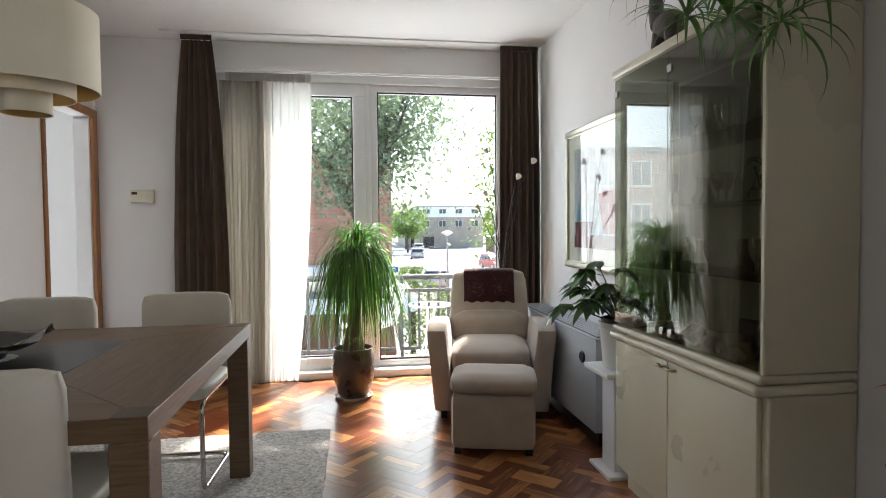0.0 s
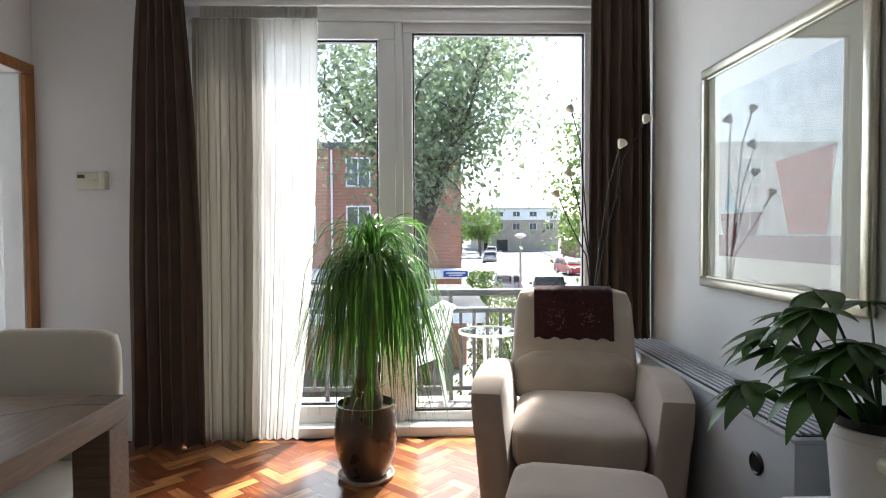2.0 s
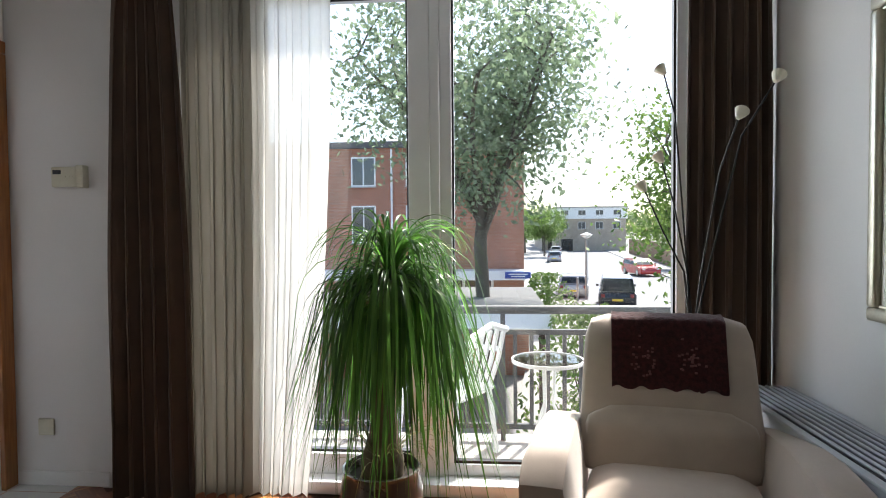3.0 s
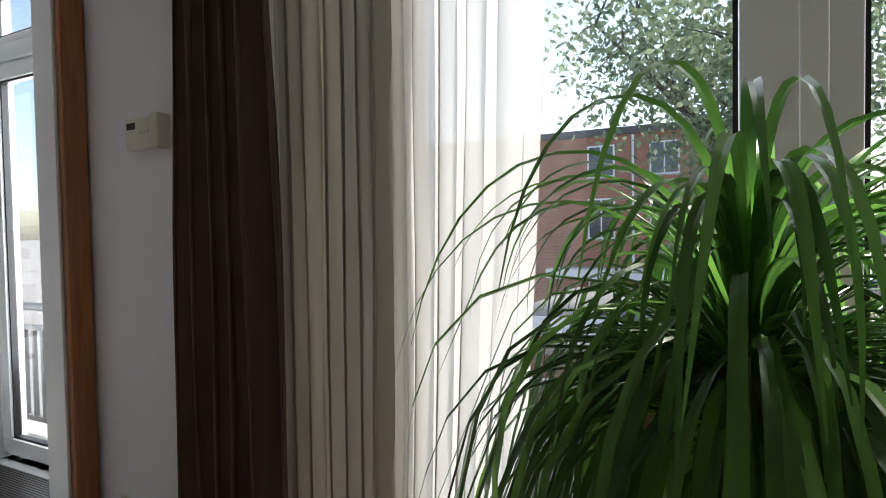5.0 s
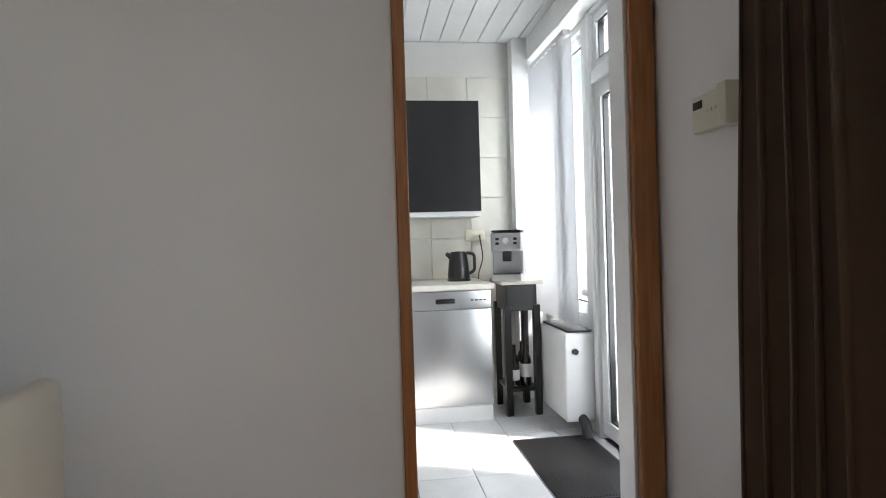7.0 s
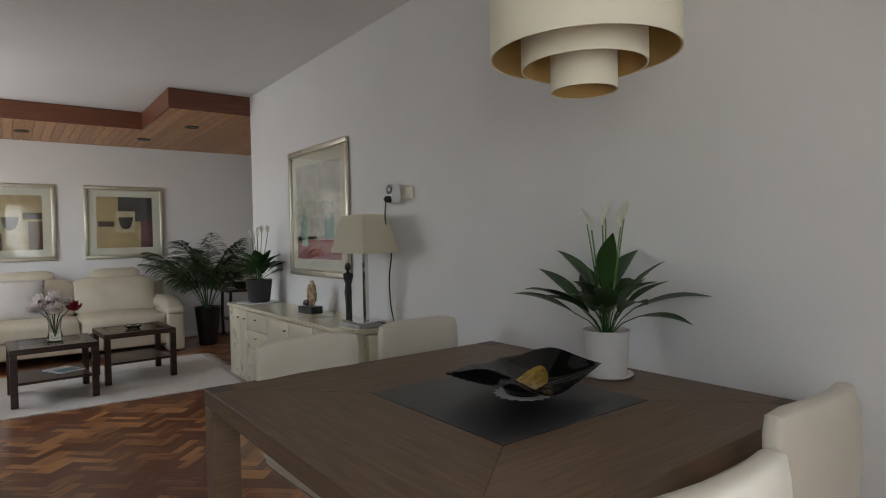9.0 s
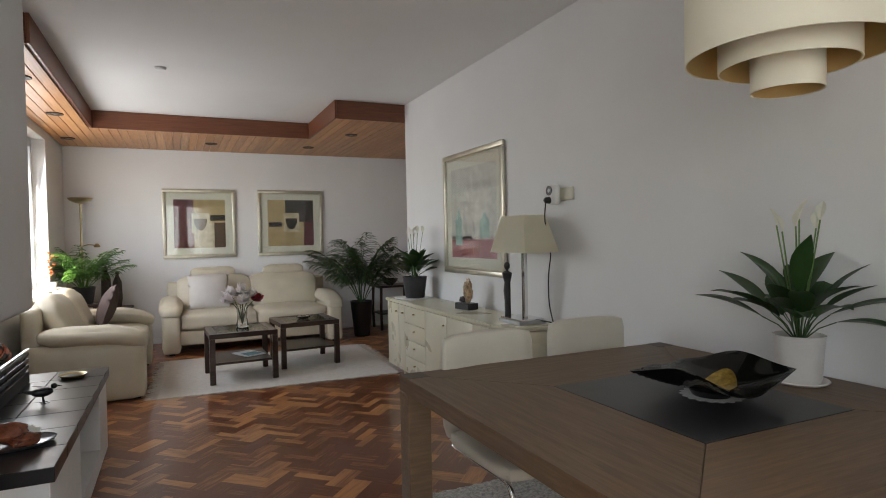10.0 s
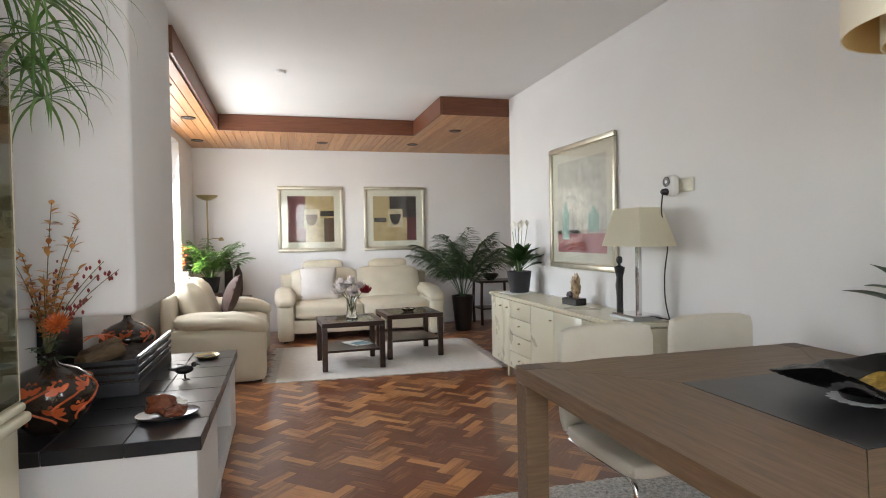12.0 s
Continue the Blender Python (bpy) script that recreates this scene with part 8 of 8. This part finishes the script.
def shrub(at, seed, label, r, h, n, size, mat):
    rng = random.Random(seed)
    s = thing("garden_shrub", label, "shrub", at)
    verts, faces = [], []
    for i in range(n):
        a, q = rng.uniform(0, 6.283), rng.random() ** 0.5
        z = h * rng.random() ** 0.8
        rr = r * q * (1.05 - 0.6 * (z / h) ** 2) * (1 + 0.3 * math.sin(3 * a + seed))
        p = Vector((rr * math.cos(a), rr * math.sin(a), z))
        n1 = Vector((rng.uniform(-1, 1), rng.uniform(-1, 1), rng.uniform(-1, 1))).normalized()
        n2 = n1.orthogonal().normalized() * 0.5
        k = size * rng.uniform(0.7, 1.3)
        b_ = len(verts)
        verts += [p - n1 * k, p + n2 * k, p + n1 * k, p - n2 * k]
        faces.append((b_, b_ + 1, b_ + 2, b_ + 3))
    me = bpy.data.meshes.new("foliage")
    me.from_pydata([tuple(v) for v in verts], [], faces)
    me.materials.append(mat)
    ob = new("foliage", me)
    ob.parent = s
    bm = bmesh.new()
    for k in range(5):
        a = k * 1.26
        tube(bm, [(0.05 * math.cos(a), 0.05 * math.sin(a), 0), (r * 0.5 * math.cos(a), r * 0.5 * math.sin(a), h * 0.7)], 0.025, 6, 0.008)
    part("stems", bm, M_TBARK, s)


shrub((3.0, 25.0, GZ), 2, "bright green garden shrub in front of a brick building", 1.1, 2.3, 1500, 0.09, M_CROWN2)
shrub((2.9, 13.5, GZ), 4, "dense green shrub below a balcony", 1.2, 2.5, 2200, 0.07, M_CROWN2)
shrub((4.8, 11.5, GZ), 6, "green shrub beside a garden path", 1.0, 2.0, 1500, 0.06, M_CROWN2)
rng = random.Random(2)
verts, faces = [], []
for i in range(9000):
    x = rng.uniform(-40, 120)
    y = 190 + rng.uniform(0, 30)
    h = 9 + 4 * noise.noise(Vector((x * 0.06, 1, 0))) + 2 * noise.noise(Vector((x * 0.3, 4, 0)))
    p = Vector((x, y, GZ + h * rng.random() ** 0.6))
    n1 = Vector((rng.uniform(-1, 1), rng.uniform(-1, 1), rng.uniform(-1, 1))).normalized()
    n2 = n1.orthogonal().normalized() * 0.6
    k = rng.uniform(0.5, 1.1)
    b_ = len(verts)
    verts += [p - n1 * k, p + n2 * k, p + n1 * k, p - n2 * k]
    faces.append((b_, b_ + 1, b_ + 2, b_ + 3))
me = bpy.data.meshes.new("far_woods")
me.from_pydata([tuple(v) for v in verts], [], faces)
me.materials.append(M_CROWN2)
tagged(new("far_woods", me), "distant belt of green trees at the street end", "trees", "", "stuff")

# ---- floor pieces ----
PL, PW, PN = 0.226, 0.113, 2


def plank_mesh(name, mat, w):
    bm = bx(-PL / 2 + 0.0004, PL / 2 - 0.0004, -w / 2 + 0.0004, w / 2 - 0.0004, -0.008, 0.0)
    return mesh_of(name, bm, mat, False)


# double herringbone: pairs of narrow blocks, some of them one broad block
floor_ob = bpy.data.objects["floor"]
plank = plank_mesh("parquet_block", M_PARQ, PW / 2)
broad = plank_mesh("parquet_block", M_PARQ, PW)
rest = {0: ([], []), 90: ([], [])}
c45, s45 = math.cos(radians(47)), math.sin(radians(47))
done = set()
rngf = random.Random(1)
N = 66
for i in range(-N, N):
    for j in range(-N, N):
        k = (i - j) % (2 * PN)
        key = (0, i - k, j) if k < PN else (90, i, j - (2 * PN - 1 - k))
        if key in done:
            continue
        done.add(key)
        d, a, b = key
        u0, v0 = ((a + PN / 2) * PW, (b + 0.5) * PW) if d == 0 else ((a + 0.5) * PW, (b + PN / 2) * PW)
        pieces = ((0.0, PW),) if rngf.random() < 0.4 else ((-PW / 4, PW / 2), (PW / 4, PW / 2))
        for off, w in pieces:
            u, v = (u0, v0 + off) if d == 0 else (u0 + off, v0)
            x, y = u * c45 - v * s45 + 0.37, u * s45 + v * c45 + 0.3
            if not ((XL - 0.05 < x < XR + 0.05 and YS - 0.05 < y < YW) or (XE < x <= XL and YS - 0.05 < y < -1.84)):
                continue
            lift = rngf.uniform(-0.0004, 0.0)
            if -0.85 < x < 1.25 and -1.35 < y < 0.72:
                o = new("parquet_block", plank if w < PW else broad)
                o.parent = floor_ob
                o.matrix_basis = pose(x, y, lift, 0, 0, 47 + d)
            else:
                vs, fs = rest[d]
                n0 = len(vs)
                # in the joined sheet x runs along the grain
                px, py = (u, v) if d == 0 else (v, -u)
                for z in (-0.008, lift):
                    for sx, sy in ((-1, -1), (1, -1), (1, 1), (-1, 1)):
                        vs.append((px + sx * (PL / 2 - 0.0004), py + sy * (w / 2 - 0.0004), z))
                fs += [(n0 + 4, n0 + 5, n0 + 6, n0 + 7)] + [(n0 + q, n0 + (q + 1) % 4, n0 + 4 + (q + 1) % 4, n0 + 4 + q) for q in range(4)]
for d in (0, 90):
    me = bpy.data.meshes.new("parquet_field")
    me.from_pydata(rest[d][0], [], rest[d][1])
    me.materials.append(M_PARQ2)
    ob = new("parquet_field", me)
    ob.parent = floor_ob
    ob.matrix_basis = pose(0.37, 0.3, 0, 0, 0, 47 + d)
    tagged(ob, "further herringbone parquet blocks", kind="stuff")

kf = bpy.data.objects["floor_kitchen"]
tile = mesh_of("floor_tile", bx(-0.1485, 0.1485, -0.1485, 0.1485, -0.008, 0.0, 0.0015, 1), material("white_floor_tile", (0.62, 0.63, 0.63), 0.22, vary=0.06, rand=0.05), True)
for i in range(10):
    for j in range(10):
        o = new("floor_tile", tile)
        o.parent = kf
        o.location = (-3.86 + i * 0.3, 2.55 + j * 0.3, 0)
wt_ = bpy.data.objects["wall_kitchen_far"]
wtile = mesh_of("wall_tile", bx(-0.004, 0.004, -0.148, 0.148, -0.148, 0.148, 0.002, 1), material("cream_wall_tile", (0.62, 0.61, 0.55), 0.25, vary=0.05, rand=0.04), True)
for j in range(4):
    for k in range(8):
        o = new("wall_tile", wtile)
        o.parent = wt_
        o.location = (KX + 0.004, 4.02 + j * 0.3, 0.15 + k * 0.3)
